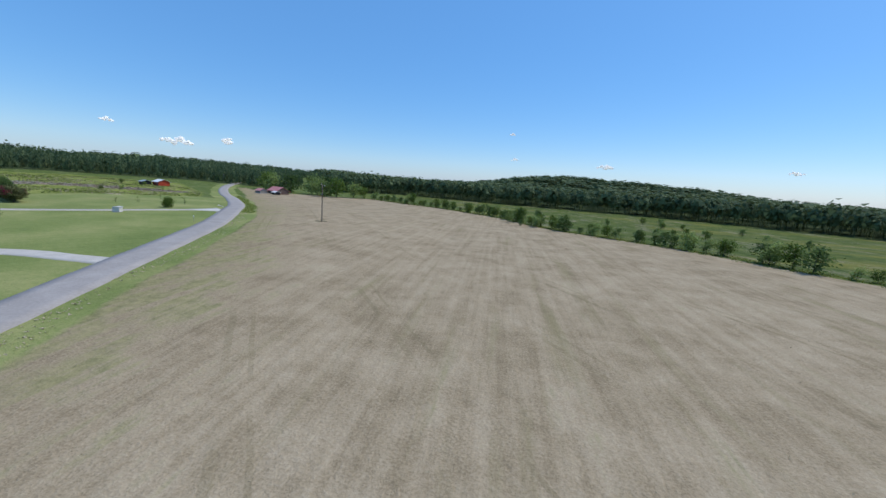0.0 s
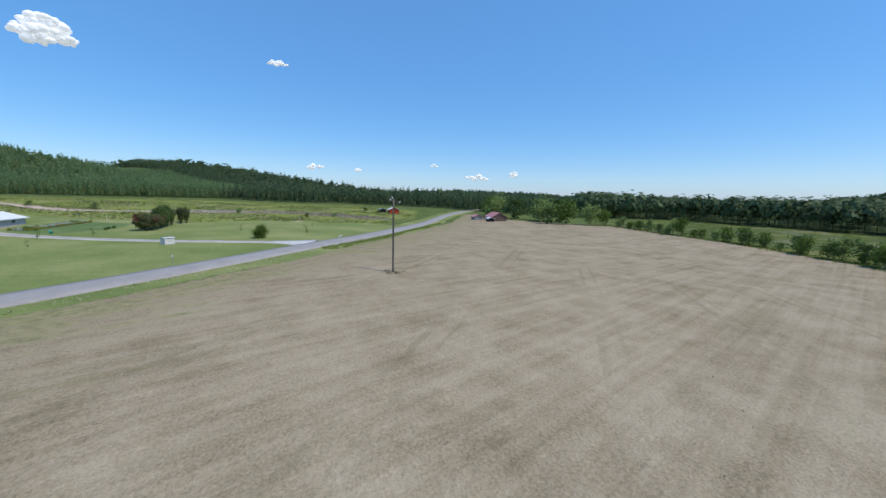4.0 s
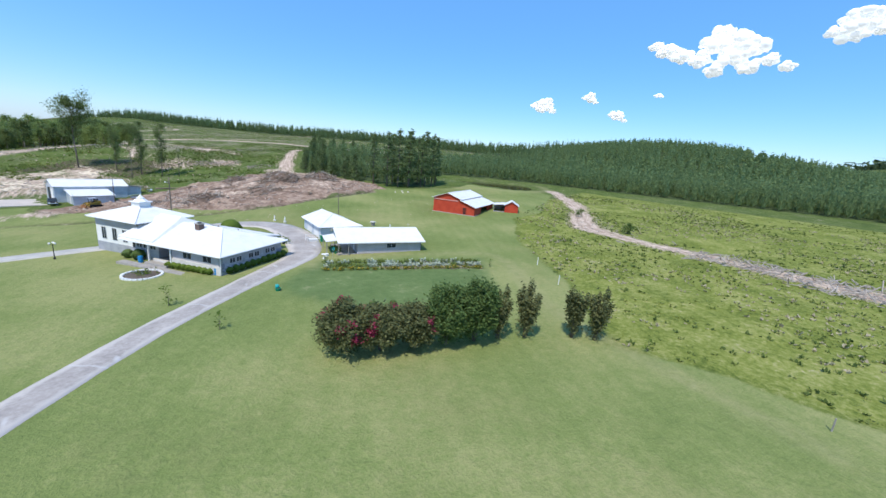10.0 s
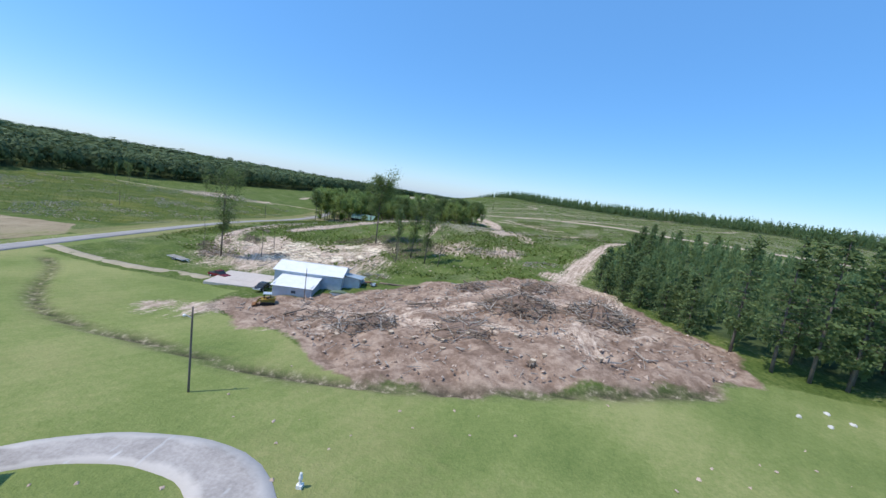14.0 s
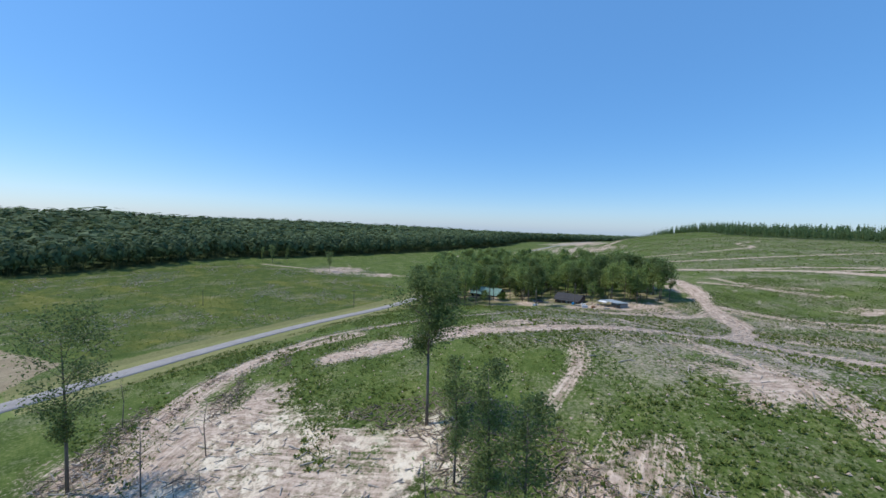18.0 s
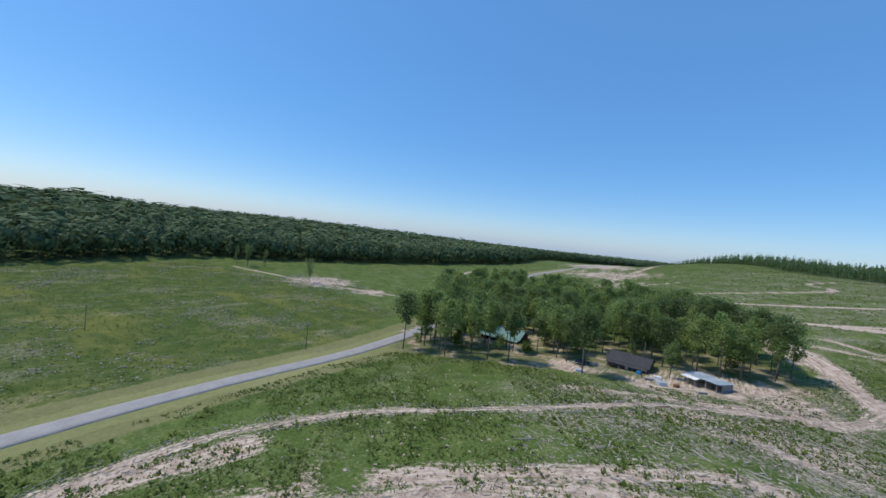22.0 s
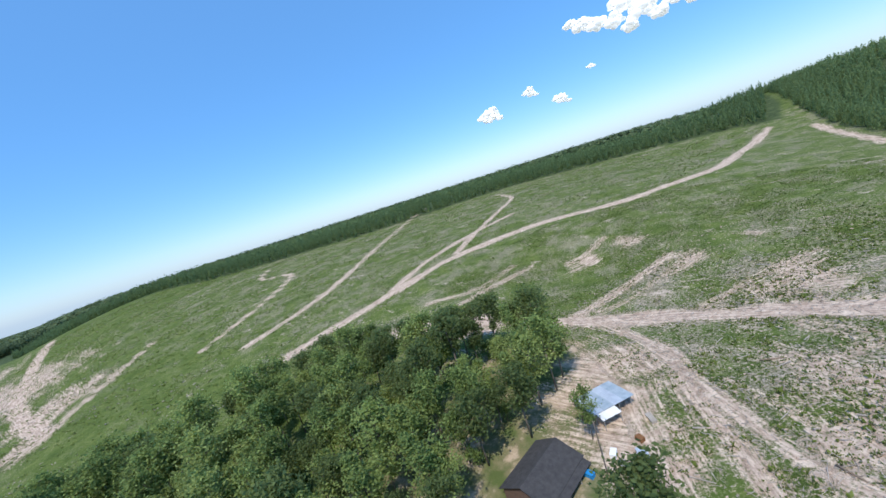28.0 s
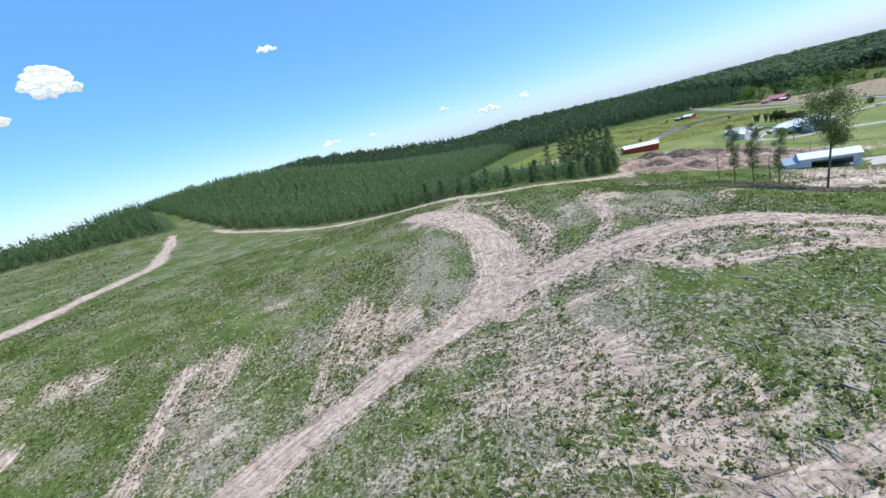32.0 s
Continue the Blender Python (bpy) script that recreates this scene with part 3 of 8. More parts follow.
# woods
PINES = [(-124.3, -158.9), (-131, -174.7), (-150.2, -209.7), (-168.6, -219.1), (-214.5, -232.4), (-261.8, -250.6), (-389, -268.4), (-520, -285), (-760, -310), (-900, -330), (-900, 60), (-620, 120), (-420, 110), (-329.9, 39.8),
         (-284.5, -63.9), (-257.8, -123.8), (-238, -156.8), (-215, -165), (-189.9, -158.6), (-176.5, -131.4), (-158.1, -123.1), (-143, -131.9), (-134.1, -143.8)]
WEST_WOODS = [(-900, 60), (-620, 120), (-420, 110), (-329.9, 39.8), (-299.8, 58.8), (-290.5, 138.6), (-218.7, 199.1), (-159.7, 206.9), (-137.7, 228), (-170.4, 299.7), (-280, 470), (-420, 700), (-300, 1100), (-1250, 1100), (-1300, -100)]
NORTH_WOODS = [(-108.9, 243.9), (-60.1, 329.9), (60, 300), (200, 245), (330, 125), (340, -0), (345, -60), (1000, -60), (1000, 1150), (-250, 1150), (-350, 680), (-220, 440), (-121.2, 299.2)]
EAST_WOODS = [(345, -60), (262, -140), (256, -205), (290, -340.1), (245.1, -452), (204.9, -577), (189.2, -760), (240, -1000), (180, -1250), (-0, -1700), (1000, -1700), (1000, -60)]
HILL_WOODS = [(-95, -900), (-125, -800), (-185, -735), (-250, -668), (-330, -600), (-395, -540), (-440, -470), (-462, -400), (-455, -340), (-440, -290.1), (-520, -289), (-760, -314), (-1200, -300), (-1400, -900), (-900, -1500), (-0, -1700), (60, -1250), (-0, -1050)]


# ---- helpers to build with ----
def mesh_of(name, verts, faces, smooth=False):
    me = bpy.data.meshes.new(name)
    me.from_pydata([tuple(map(float, v)) for v in verts], [], [tuple(map(int, f)) for f in faces])
    if smooth:
        me.shade_smooth()
    me.update()
    return me


def tri_mesh(name, verts, n=3):
    """A mesh of loose triangles or quads from an array of corners."""
    verts = np.asarray(verts, np.float32).reshape(-1, 3)
    count = len(verts)
    me = bpy.data.meshes.new(name)
    me.vertices.add(count)
    me.vertices.foreach_set("co", verts.ravel())
    me.loops.add(count)
    me.loops.foreach_set("vertex_index", np.arange(count, dtype=np.int32))
    me.polygons.add(count // n)
    me.polygons.foreach_set("loop_start", np.arange(0, count, n, dtype=np.int32))
    me.update(calc_edges=True)
    return me


def box(x0, x1, y0, y1, z0, z1):
    v = [(x, y, z) for z in (z0, z1) for y in (y0, y1) for x in (x0, x1)]
    return v, [(0, 2, 3, 1), (4, 5, 7, 6), (0, 1, 5, 4), (2, 6, 7, 3), (0, 4, 6, 2), (1, 3, 7, 5)]


def prism(poly, y0, y1, axis=1):
    """A polygon of (a, z) drawn out along an axis from y0 to y1."""
    n = len(poly)
    if axis == 1:
        v = [(a, y0, z) for a, z in poly] + [(a, y1, z) for a, z in poly]
    elif axis == 0:
        v = [(y0, a, z) for a, z in poly] + [(y1, a, z) for a, z in poly]
    else:
        v = [(a, z, y0) for a, z in poly] + [(a, z, y1) for a, z in poly]
    f = [tuple(range(n))[::-1], tuple(range(n, 2 * n))] + [(k, (k + 1) % n, n + (k + 1) % n, n + k) for k in range(n)]
    return v, f


def slab(corners, thick):
    """A roof sheet or board: a flat polygon in space with thickness downwards."""
    n = len(corners)
    v = [tuple(c) for c in corners] + [(c[0], c[1], c[2] - thick) for c in corners]
    f = [tuple(range(n)), tuple(range(2 * n - 1, n - 1, -1))] + [(k, n + k, n + (k + 1) % n, (k + 1) % n) for k in range(n)]
    return v, f


def rod(a, b, r0, r1=None, sides=8, rings=1):
    a, b = Vector(a), Vector(b)
    r1 = r0 if r1 is None else r1
    q = (b - a).to_track_quat("Z", "Y").to_matrix()
    v, f = [], []
    for k in range(rings + 1):
        u = k / rings
        for s in range(sides):
            w = 2 * math.pi * s / sides
            v.append(a.lerp(b, u) + q @ Vector((math.cos(w), math.sin(w), 0)) * (r0 + (r1 - r0) * u))
    for k in range(rings):
        for s in range(sides):
            t = (s + 1) % sides
            f.append((k * sides + s, k * sides + t, (k + 1) * sides + t, (k + 1) * sides + s))
    return v, f + [tuple(range(sides))[::-1], tuple(range(rings * sides, (rings + 1) * sides))]


def ball(c, rx, ry=None, rz=None, seg=10, ring=6, jitter=0.0, rng=random):
    ry, rz = ry or rx, rz or rx
    v, f = [], []
    for k in range(1, ring):
        p = math.pi * k / ring
        for s in range(seg):
            w = 2 * math.pi * s / seg
            j = 1 + rng.uniform(-jitter, jitter)
            v.append((c[0] + rx * j * math.sin(p) * math.cos(w), c[1] + ry * j * math.sin(p) * math.sin(w), c[2] + rz * j * math.cos(p)))
    top, low = len(v), len(v) + 1
    v += [(c[0], c[1], c[2] + rz), (c[0], c[1], c[2] - rz)]
    for k in range(ring - 2):
        for s in range(seg):
            t = (s + 1) % seg
            f.append((k * seg + s, (k + 1) * seg + s, (k + 1) * seg + t, k * seg + t))
    for s in range(seg):
        t = (s + 1) % seg
        f += [(top, s, t), (low, (ring - 2) * seg + t, (ring - 2) * seg + s)]
    return v, f


def lathe(profile, sides=16, c=(0, 0, 0)):
    v, f = [], []
    for r, z in profile:
        for s in range(sides):
            w = 2 * math.pi * s / sides
            v.append((c[0] + r * math.cos(w), c[1] + r * math.sin(w), c[2] + z))
    for k in range(len(profile) - 1):
        for s in range(sides):
            t = (s + 1) % sides
            f.append((k * sides + s, k * sides + t, (k + 1) * sides + t, (k + 1) * sides + s))
    return v, f + [tuple(range(sides))[::-1], tuple(range((len(profile) - 1) * sides, len(profile) * sides))]


def joined(*geos):
    v, f = [], []
    for gv, gf in geos:
        f += [tuple(i + len(v) for i in face) for face in gf]
        v += list(gv)
    return v, f


def part(name, geo, mat, parent=None, label="", bevel=0.0, smooth=False):
    """Links one mesh object under a thing or a part."""
    me = geo if isinstance(geo, bpy.types.Mesh) else mesh_of(name, *geo, smooth)
    if bevel:
        bm = bmesh.new()
        bm.from_mesh(me)
        bmesh.ops.bevel(bm, geom=bm.edges[:], offset=bevel, segments=2, affect="EDGES", profile=0.6)
        bm.to_mesh(me)
        bm.free()
    if not me.materials:
        me.materials.append(MAT[mat] if isinstance(mat, str) else mat)
    ob = new(name, me)
    if parent is not None:
        ob.parent = parent
    if label:
        tagged(ob, label)
    return ob


def thing(name, m, label, category, group="", kind=""):
    ob = new(name)
    ob.empty_display_size = 0.3
    ob.matrix_world = m
    return tagged(ob, label, category, group, kind)


def at(x, y, rz=0.0, dz=0.0):
    return pose(x, y, ground(x, y) + dz, 0, 0, rz)


# ---- ground: one sheet out to the horizon ----
def spread(lo, hi, step, far_lo, far_hi):
    core = np.arange(lo, hi + step, step)
    out, d = [], step
    while (out[-1] if out else core[-1]) < far_hi:
        d = min(d * 1.06, 160)
        out.append((out[-1] if out else core[-1]) + d)
    low, d = [], step
    while (low[-1] if low else core[0]) > far_lo:
        d = min(d * 1.06, 160)
        low.append((low[-1] if low else core[0]) - d)
    return np.concatenate([low[::-1], core, out])


def soft(v, edge=1.5):
    return np.clip(0.5 + v / (2 * edge), 0, 1)


def wobble(x, y, s, seed=0.0):
    """Cheap smooth noise in -1..1."""
    return (np.sin(x * s + 1.3 * np.sin(y * s * 0.7 + seed) + seed) + np.sin(y * s * 1.1 + 1.7 * np.sin(x * s * 0.6 + 2 * seed)) + np.sin((x + y) * s * 1.9 + seed * 3)) / 3


def line_coords(x, y, line):
    """Distance to a line, signed distance across it and run along it."""
    best, side, run, done = np.full(x.shape, 1e9), np.zeros(x.shape), np.zeros(x.shape), 0.0
    for a, b in zip(line[:-1], line[1:]):
        d = b - a
        n = math.hypot(*d) + 1e-9
        u = np.clip(((x - a[0]) * d[0] + (y - a[1]) * d[1]) / (n * n), 0, 1)
        r = np.hypot(x - a[0] - u * d[0], y - a[1] - u * d[1])
        closer = r < best
        best = np.where(closer, r, best)
        side = np.where(closer, ((x - a[0]) * d[1] - (y - a[1]) * d[0]) / n, side)
        run = np.where(closer, done + u * n, run)
        done += n
    return best, side, run


def make_ground():
    xs, ys = spread(-260, 130, 1.4, -4200, 4200), spread(-470, 110, 1.4, -4300, 4200)
    gx, gy = np.meshgrid(xs, ys, indexing="ij")
    z = heights(gx, gy)
    near = (gx > -480) & (gx < 360) & (gy > -760) & (gy < 420)

    def masked(fn, blank=0.0):
        out = np.full(gx.shape, blank)
        out[near] = fn(gx[near], gy[near])
        return out
    field = masked(lambda x, y: soft(inside(x, y, FIELD) + wobble(x, y, 0.5) * 0.8))
    lawn = masked(lambda x, y: soft(inside(x, y, LAWN) + wobble(x, y, 0.4, 2) * 0.6))
    verge = masked(lambda x, y: soft(7.5 - dist_line(x, y, ROAD) + wobble(x, y, 0.15, 5) * 1.2))
    east_verge = masked(lambda x, y: soft(13.0 - dist_line(x, y, ROAD)) * (y < -160) * (x > 20))
    mud = masked(lambda x, y: soft(inside(x, y, MUD) + wobble(x, y, 0.25, 3) * 3, 2.5))
    dirt, across, along = np.zeros(gx.shape), gx * 1.0, gy * 1.0
    best = np.full(gx.shape, 14.0)
    for line, half in TRACKS + SCRAPES:
        lo, hi = line.min(0) - 14, line.max(0) + 14
        sel = np.ix_((xs > lo[0]) & (xs < hi[0]), (ys > lo[1]) & (ys < hi[1]))
        x, y = gx[sel], gy[sel]
        d, side, run = line_coords(x, y, line)
        worn = soft(half * (1 + 0.35 * wobble(x, y, 0.12, half)) - d, 1.0 + 0.25 * half)
        dirt[sel] = np.maximum(dirt[sel], worn * (1.0 if half > 3 else 0.86 if half > 2 else 0.76))
        nearer = d < best[sel]
        best[sel] = np.where(nearer, d, best[sel])
        across[sel] = np.where(nearer, side, across[sel])
        along[sel] = np.where(nearer, run, along[sel])
    for rx, ry, r in RAW:
        dirt = np.maximum(dirt, 0.85 * soft(r * (0.75 + 0.45 * wobble(gx, gy, 0.22 + 2 / r, rx)) - np.hypot(gx - rx, gy - ry), r * 0.5))
    dirt = np.maximum(dirt, masked(lambda x, y: 0.72 * soft(inside(x, y, BARE_YARD) + wobble(x, y, 0.3) * 5, 6)))
    fringe = masked(lambda x, y: soft(16.0 - dist_line(x, y, ROAD) + 4 * wobble(x, y, 0.06, 2), 12))
    sand = masked(lambda x, y: soft(inside(x, y, SAND) + wobble(x, y, 0.35, 6) * 3.5, 3))
    bared_far = masked(lambda x, y: 0.6 * soft(-225 - y, 25) * soft(-42 - x, 30))
    plot = masked(lambda x, y: soft(inside(x, y, PLOT) + 0.5 * wobble(x, y, 0.7, 2), 0.8))
    mown = masked(lambda x, y: np.maximum(soft(0.75 - np.abs(dist_line(x, y, MOWN) - 0.2), 0.7), soft(2.4 - dist_line(x, y, BANK), 1.6)))
    bared = masked(lambda x, y: soft(inside(x, y, STRIPPED) + wobble(x, y, 0.1, 3) * 8, 12))
    wood_floor = np.clip((np.hypot(gx + 60, gy + 200) - 1000) / 60, 0, 1)
    mids = (np.abs(gx) < 1500) & (np.abs(gy) < 1750)
    for poly in (PINES, WEST_WOODS, NORTH_WOODS, EAST_WOODS, HILL_WOODS):
        wood_floor[mids] = np.maximum(wood_floor[mids], soft(inside(gx[mids], gy[mids], poly) - 1.0, 2.5))
    bared = np.maximum(bared, bared_far)
    yard = masked(lambda x, y: soft(inside(x, y, GROVE_YARD) + wobble(x, y, 0.3) * 3, 3))
    meadow = masked(lambda x, y: np.maximum(soft(inside(x, y, MEADOW_E), 4), soft(inside(x, y, EASTFIELD), 5) * 0.62))
    pond = masked(lambda x, y: soft(inside(x, y, POND), 3))
    bank = masked(lambda x, y: soft(inside(x, y, POND) + 9, 9))
    z = z + bank * (POND_LEVEL + 0.45 - z)
    lawn = np.maximum(lawn, np.maximum(verge, 0))
    field = field * (1 - verge * 0.8)
    rough = np.clip(1 - field - lawn - meadow, 0, 1) * near
    z = z + rough * 0.35 * wobble(gx, gy, 0.55, 1) * wobble(gx, gy, 0.21, 4) + rough * 0.12 * wobble(gx, gy, 1.7, 7)
    ditch = masked(lambda x, y: np.exp(-(dist_line(x, y, DITCH) / (1.0 + 0.35 * wobble(x, y, 0.3, 1))) ** 2))
    z = z - 0.65 * ditch
    z = z + mud * (0.6 * wobble(gx, gy, 0.45, 9) + 0.5 * wobble(gx, gy, 1.2, 2)) - pond * 1.3
    z = z + field * 0.05 * np.sin((gx * 0.86 + gy * 0.5) * 1.4)
    z = np.where(masked(lambda x, y: dist_line(x, y, ROAD), 99) < 4.5, heights(gx, gy) - 0.06, z)
    nx, ny = gx.shape
    me = bpy.data.meshes.new("ground")
    me.vertices.add(nx * ny)
    me.vertices.foreach_set("co", np.stack([gx, gy, z], -1).astype(np.float32).ravel())
    idx = np.arange(nx * ny).reshape(nx, ny)
    quads = np.stack([idx[:-1, :-1], idx[1:, :-1], idx[1:, 1:], idx[:-1, 1:]], -1).reshape(-1, 4)
    me.loops.add(quads.size)
    me.loops.foreach_set("vertex_index", quads.ravel().astype(np.int32))
    me.polygons.add(len(quads))
    me.polygons.foreach_set("loop_start", np.arange(0, quads.size, 4, dtype=np.int32))
    me.update(calc_edges=True)
    me.shade_smooth()
    for name, data in (("field", field), ("lawn", lawn), ("dirt", dirt), ("mud", mud), ("yard", yard), ("meadow", np.maximum(meadow, 0.0)), ("dry", east_verge), ("across", across), ("along", along), ("ditch", ditch), ("bared", bared), ("wooded", wood_floor), ("slope", masked(lambda x, y: soft(inside(x, y, SLOPE), 1.5))), ("plot", plot), ("mown", mown), ("fringe", fringe), ("sand", sand)):
        a = me.attributes.new(name, "FLOAT", "POINT")
        a.data.foreach_set("value", data.astype(np.float32).ravel())
    return me


def ground_material():
    m = material("ground", 0.95)
    m.node_tree.nodes["Principled BSDF"].inputs["Specular IOR Level"].default_value = 0.05
    v = place_coords(m)
    big, mid, fine, tiny = noise_tex(m, v, 0.02, 4), noise_tex(m, v, 0.16, 5, 0.65), noise_tex(m, v, 0.9, 4, 0.7), noise_tex(m, v, 5.0, 3, 0.7)

    def mask(name, sharp=3.0, amount=0.5):
        a = node(m, "ShaderNodeAttribute")
        a.attribute_name = name
        jag = arith(m, "MULTIPLY", arith(m, "SUBTRACT", arith(m, "ADD", arith(m, "MULTIPLY", mid, 0.5), arith(m, "MULTIPLY", fine, 0.5)), 0.5), amount * 2)
        raw = arith(m, "ADD", arith(m, "SUBTRACT", a.outputs["Fac"], 0.5), arith(m, "MULTIPLY", jag, 1.0))
        n = arith(m, "ADD", arith(m, "MULTIPLY", raw, sharp), 0.5)
        c = m.node_tree.nodes.new("ShaderNodeClamp")
        link(m, n, c.inputs[0])
        return c.outputs[0]
    # cut-over land: weeds, grey dead brush and bare sandy earth in patches
    patchy, speck = noise_tex(m, v, 0.07, 6, 0.7), noise_tex(m, v, 1.7, 5, 0.75)
    green = ramp(m, arith(m, "ADD", arith(m, "MULTIPLY", mid, 0.45), arith(m, "MULTIPLY", speck, 0.55)),
                 ((0.34, (0.044, 0.072, 0.018)), (0.50, (0.094, 0.134, 0.034)), (0.64, (0.176, 0.202, 0.066))))
    dead = ramp(m, speck, ((0.34, (0.16, 0.132, 0.104)), (0.52, (0.335, 0.282, 0.224)), (0.66, (0.50, 0.425, 0.345))))
    bared = node(m, "ShaderNodeAttribute")
    bared.attribute_name = "bared"
    patch = ramp(m, arith(m, "ADD", arith(m, "ADD", arith(m, "MULTIPLY", patchy, 0.5), arith(m, "MULTIPLY", bared.outputs["Fac"], 0.05)), arith(m, "MULTIPLY", speck, 0.5)), ((0.52, (0, 0, 0)), (0.59, (1, 1, 1))))
    base = mix(m, arith(m, "MULTIPLY", patch, arith(m, "ADD", arith(m, "MULTIPLY", bared.outputs["Fac"], 0.5), 0.22)), green, dead)
    sandy = ramp(m, arith(m, "ADD", arith(m, "MULTIPLY", noise_tex(m, place_coords(m, (1, 0.45, 1), radians(35)), 0.16, 5, 0.7), 0.65), arith(m, "ADD", arith(m, "MULTIPLY", bared.outputs["Fac"], 0.08), arith(m, "MULTIPLY", speck, 0.35))), ((0.625, (0, 0, 0)), (0.665, (1, 1, 1))))
    base = mix(m, arith(m, "MULTIPLY", sandy, 0.85), base, ramp(m, fine, ((0.3, (0.37, 0.30, 0.24)), (0.7, (0.59, 0.49, 0.395)))))
    # meadow
    meadow = ramp(m, arith(m, "ADD", arith(m, "MULTIPLY", mid, 0.6), arith(m, "MULTIPLY", tiny, 0.4)), ((0.32, (0.034, 0.062, 0.016)), (0.5, (0.074, 0.106, 0.026)), (0.66, (0.165, 0.178, 0.054))))
    gold = ramp(m, noise_tex(m, place_coords(m, (0.018, 0.05, 1), radians(-25)), 1.0, 4, 0.6), ((0.52, (0, 0, 0)), (0.66, (1, 1, 1))))
    meadow = mix(m, arith(m, "MULTIPLY", gold, 0.6), meadow, ramp(m, speck, ((0.36, (0.12, 0.125, 0.026)), (0.62, (0.27, 0.245, 0.065)))))
    base = mix(m, mask("meadow", 3.0, 0.45), base, meadow)
    brush = ramp(m, arith(m, "ADD", arith(m, "MULTIPLY", noise_tex(m, place_coords(m, (0.09, 0.035, 1), radians(-30)), 1.0, 5, 0.65), 0.6), arith(m, "MULTIPLY", speck, 0.4)), ((0.53, (0, 0, 0)), (0.60, (1, 1, 1))))
    base = mix(m, arith(m, "MULTIPLY", arith(m, "MULTIPLY", brush, mask("meadow", 3.0, 0.45)), 0.42), base, dead)
    a = node(m, "ShaderNodeAttribute")
    a.attribute_name = "slope"
    sunny = ramp(m, arith(m, "ADD", arith(m, "MULTIPLY", mid, 0.45), arith(m, "MULTIPLY", speck, 0.55)), ((0.34, (0.070, 0.105, 0.022)), (0.48, (0.205, 0.238, 0.050)), (0.58, (0.325, 0.330, 0.104)), (0.66, (0.44, 0.39, 0.24))))
    base = mix(m, arith(m, "MULTIPLY", a.outputs["Fac"], 0.8), base, sunny)
    # mown grass, worn paler in broad patches, with faint mowing lines
    lines = node(m, "ShaderNodeTexWave", Scale=0.13, Distortion=1.5, Detail=2.0)
    link(m, place_coords(m, (1, 1, 1), radians(32)), lines.inputs["Vector"])
    turf = ramp(m, arith(m, "ADD", arith(m, "MULTIPLY", noise_tex(m, v, 0.045, 4), 0.65), arith(m, "ADD", arith(m, "ADD", arith(m, "MULTIPLY", tiny, 0.22), arith(m, "MULTIPLY", arith(m, "SUBTRACT", speck, 0.5), 0.3)), arith(m, "MULTIPLY", lines.outputs["Fac"], 0.02))),
                ((0.28, (0.125, 0.172, 0.052)), (0.42, (0.190, 0.232, 0.076)), (0.56, (0.290, 0.298, 0.122))))
    base = mix(m, mask("lawn", 5.0, 0.25), base, turf)
    tan = ramp(m, arith(m, "ADD", arith(m, "MULTIPLY", noise_tex(m, v, 0.03, 5, 0.6), 0.8), arith(m, "MULTIPLY", fine, 0.2)), ((0.52, (0, 0, 0)), (0.66, (1, 1, 1))))
    base = mix(m, arith(m, "MULTIPLY", arith(m, "MULTIPLY", tan, mask("lawn", 5.0, 0.25)), 0.3), base, (0.33, 0.27, 0.14))
    for name, amount, col in (("plot", 0.75, ramp(m, arith(m, "ADD", arith(m, "MULTIPLY", fine, 0.5), arith(m, "MULTIPLY", mid, 0.5)), ((0.35, (0.060, 0.115, 0.040)), (0.58, (0.120, 0.185, 0.070)), (0.66, (0.26, 0.27, 0.15))))),
                              ("mown", 0.45, ramp(m, fine, ((0.35, (0.24, 0.24, 0.10)), (0.65, (0.37, 0.34, 0.18)))))):
        a = node(m, "ShaderNodeAttribute")
        a.attribute_name = name
        base = mix(m, arith(m, "MULTIPLY", a.outputs["Fac"], amount), base, col)
    dry = ramp(m, fine, ((0.3, (0.20, 0.19, 0.085)), (0.7, (0.32, 0.28, 0.14))))
    base = mix(m, arith(m, "MULTIPLY", mask("dry", 3.0, 0.7), 0.6), base, dry)
    # ploughed stubble: rows along the field
    rows = noise_tex(m, place_coords(m, (0.9, 0.028, 1), radians(-32)), 1.0, 5, 0.65)
    soil = ramp(m, arith(m, "ADD", arith(m, "MULTIPLY", rows, 0.27), arith(m, "ADD", arith(m, "MULTIPLY", mid, 0.40), arith(m, "MULTIPLY", tiny, 0.35))),
                ((0.37, (0.192, 0.150, 0.092)), (0.50, (0.324, 0.260, 0.170)), (0.64, (0.442, 0.366, 0.257))))
    grassy = ramp(m, noise_tex(m, place_coords(m, (0.35, 0.02, 1), radians(-32)), 1.0, 4), ((0.58, (0, 0, 0)), (0.72, (1, 1, 1))))
    soil = mix(m, arith(m, "MULTIPLY", grassy, 0.45), soil, (0.22, 0.20, 0.10))
    sep = node(m, "ShaderNodeSeparateXYZ")
    link(m, place_coords(m, (1, 1, 1), radians(-32)), sep.inputs[0])
    drift = arith(m, "ADD", sep.outputs[0], arith(m, "MULTIPLY", noise_tex(m, v, 0.008, 1), 9.0))
    tram = arith(m, "FRACT", arith(m, "MULTIPLY", arith(m, "ADD", drift, arith(m, "MULTIPLY", mid, 1.0)), 1 / 15.0))
    pair = arith(m, "ADD", arith(m, "LESS_THAN", arith(m, "ABSOLUTE", arith(m, "SUBTRACT", tram, 0.3)), 0.022), arith(m, "LESS_THAN", arith(m, "ABSOLUTE", arith(m, "SUBTRACT", tram, 0.43)), 0.014))
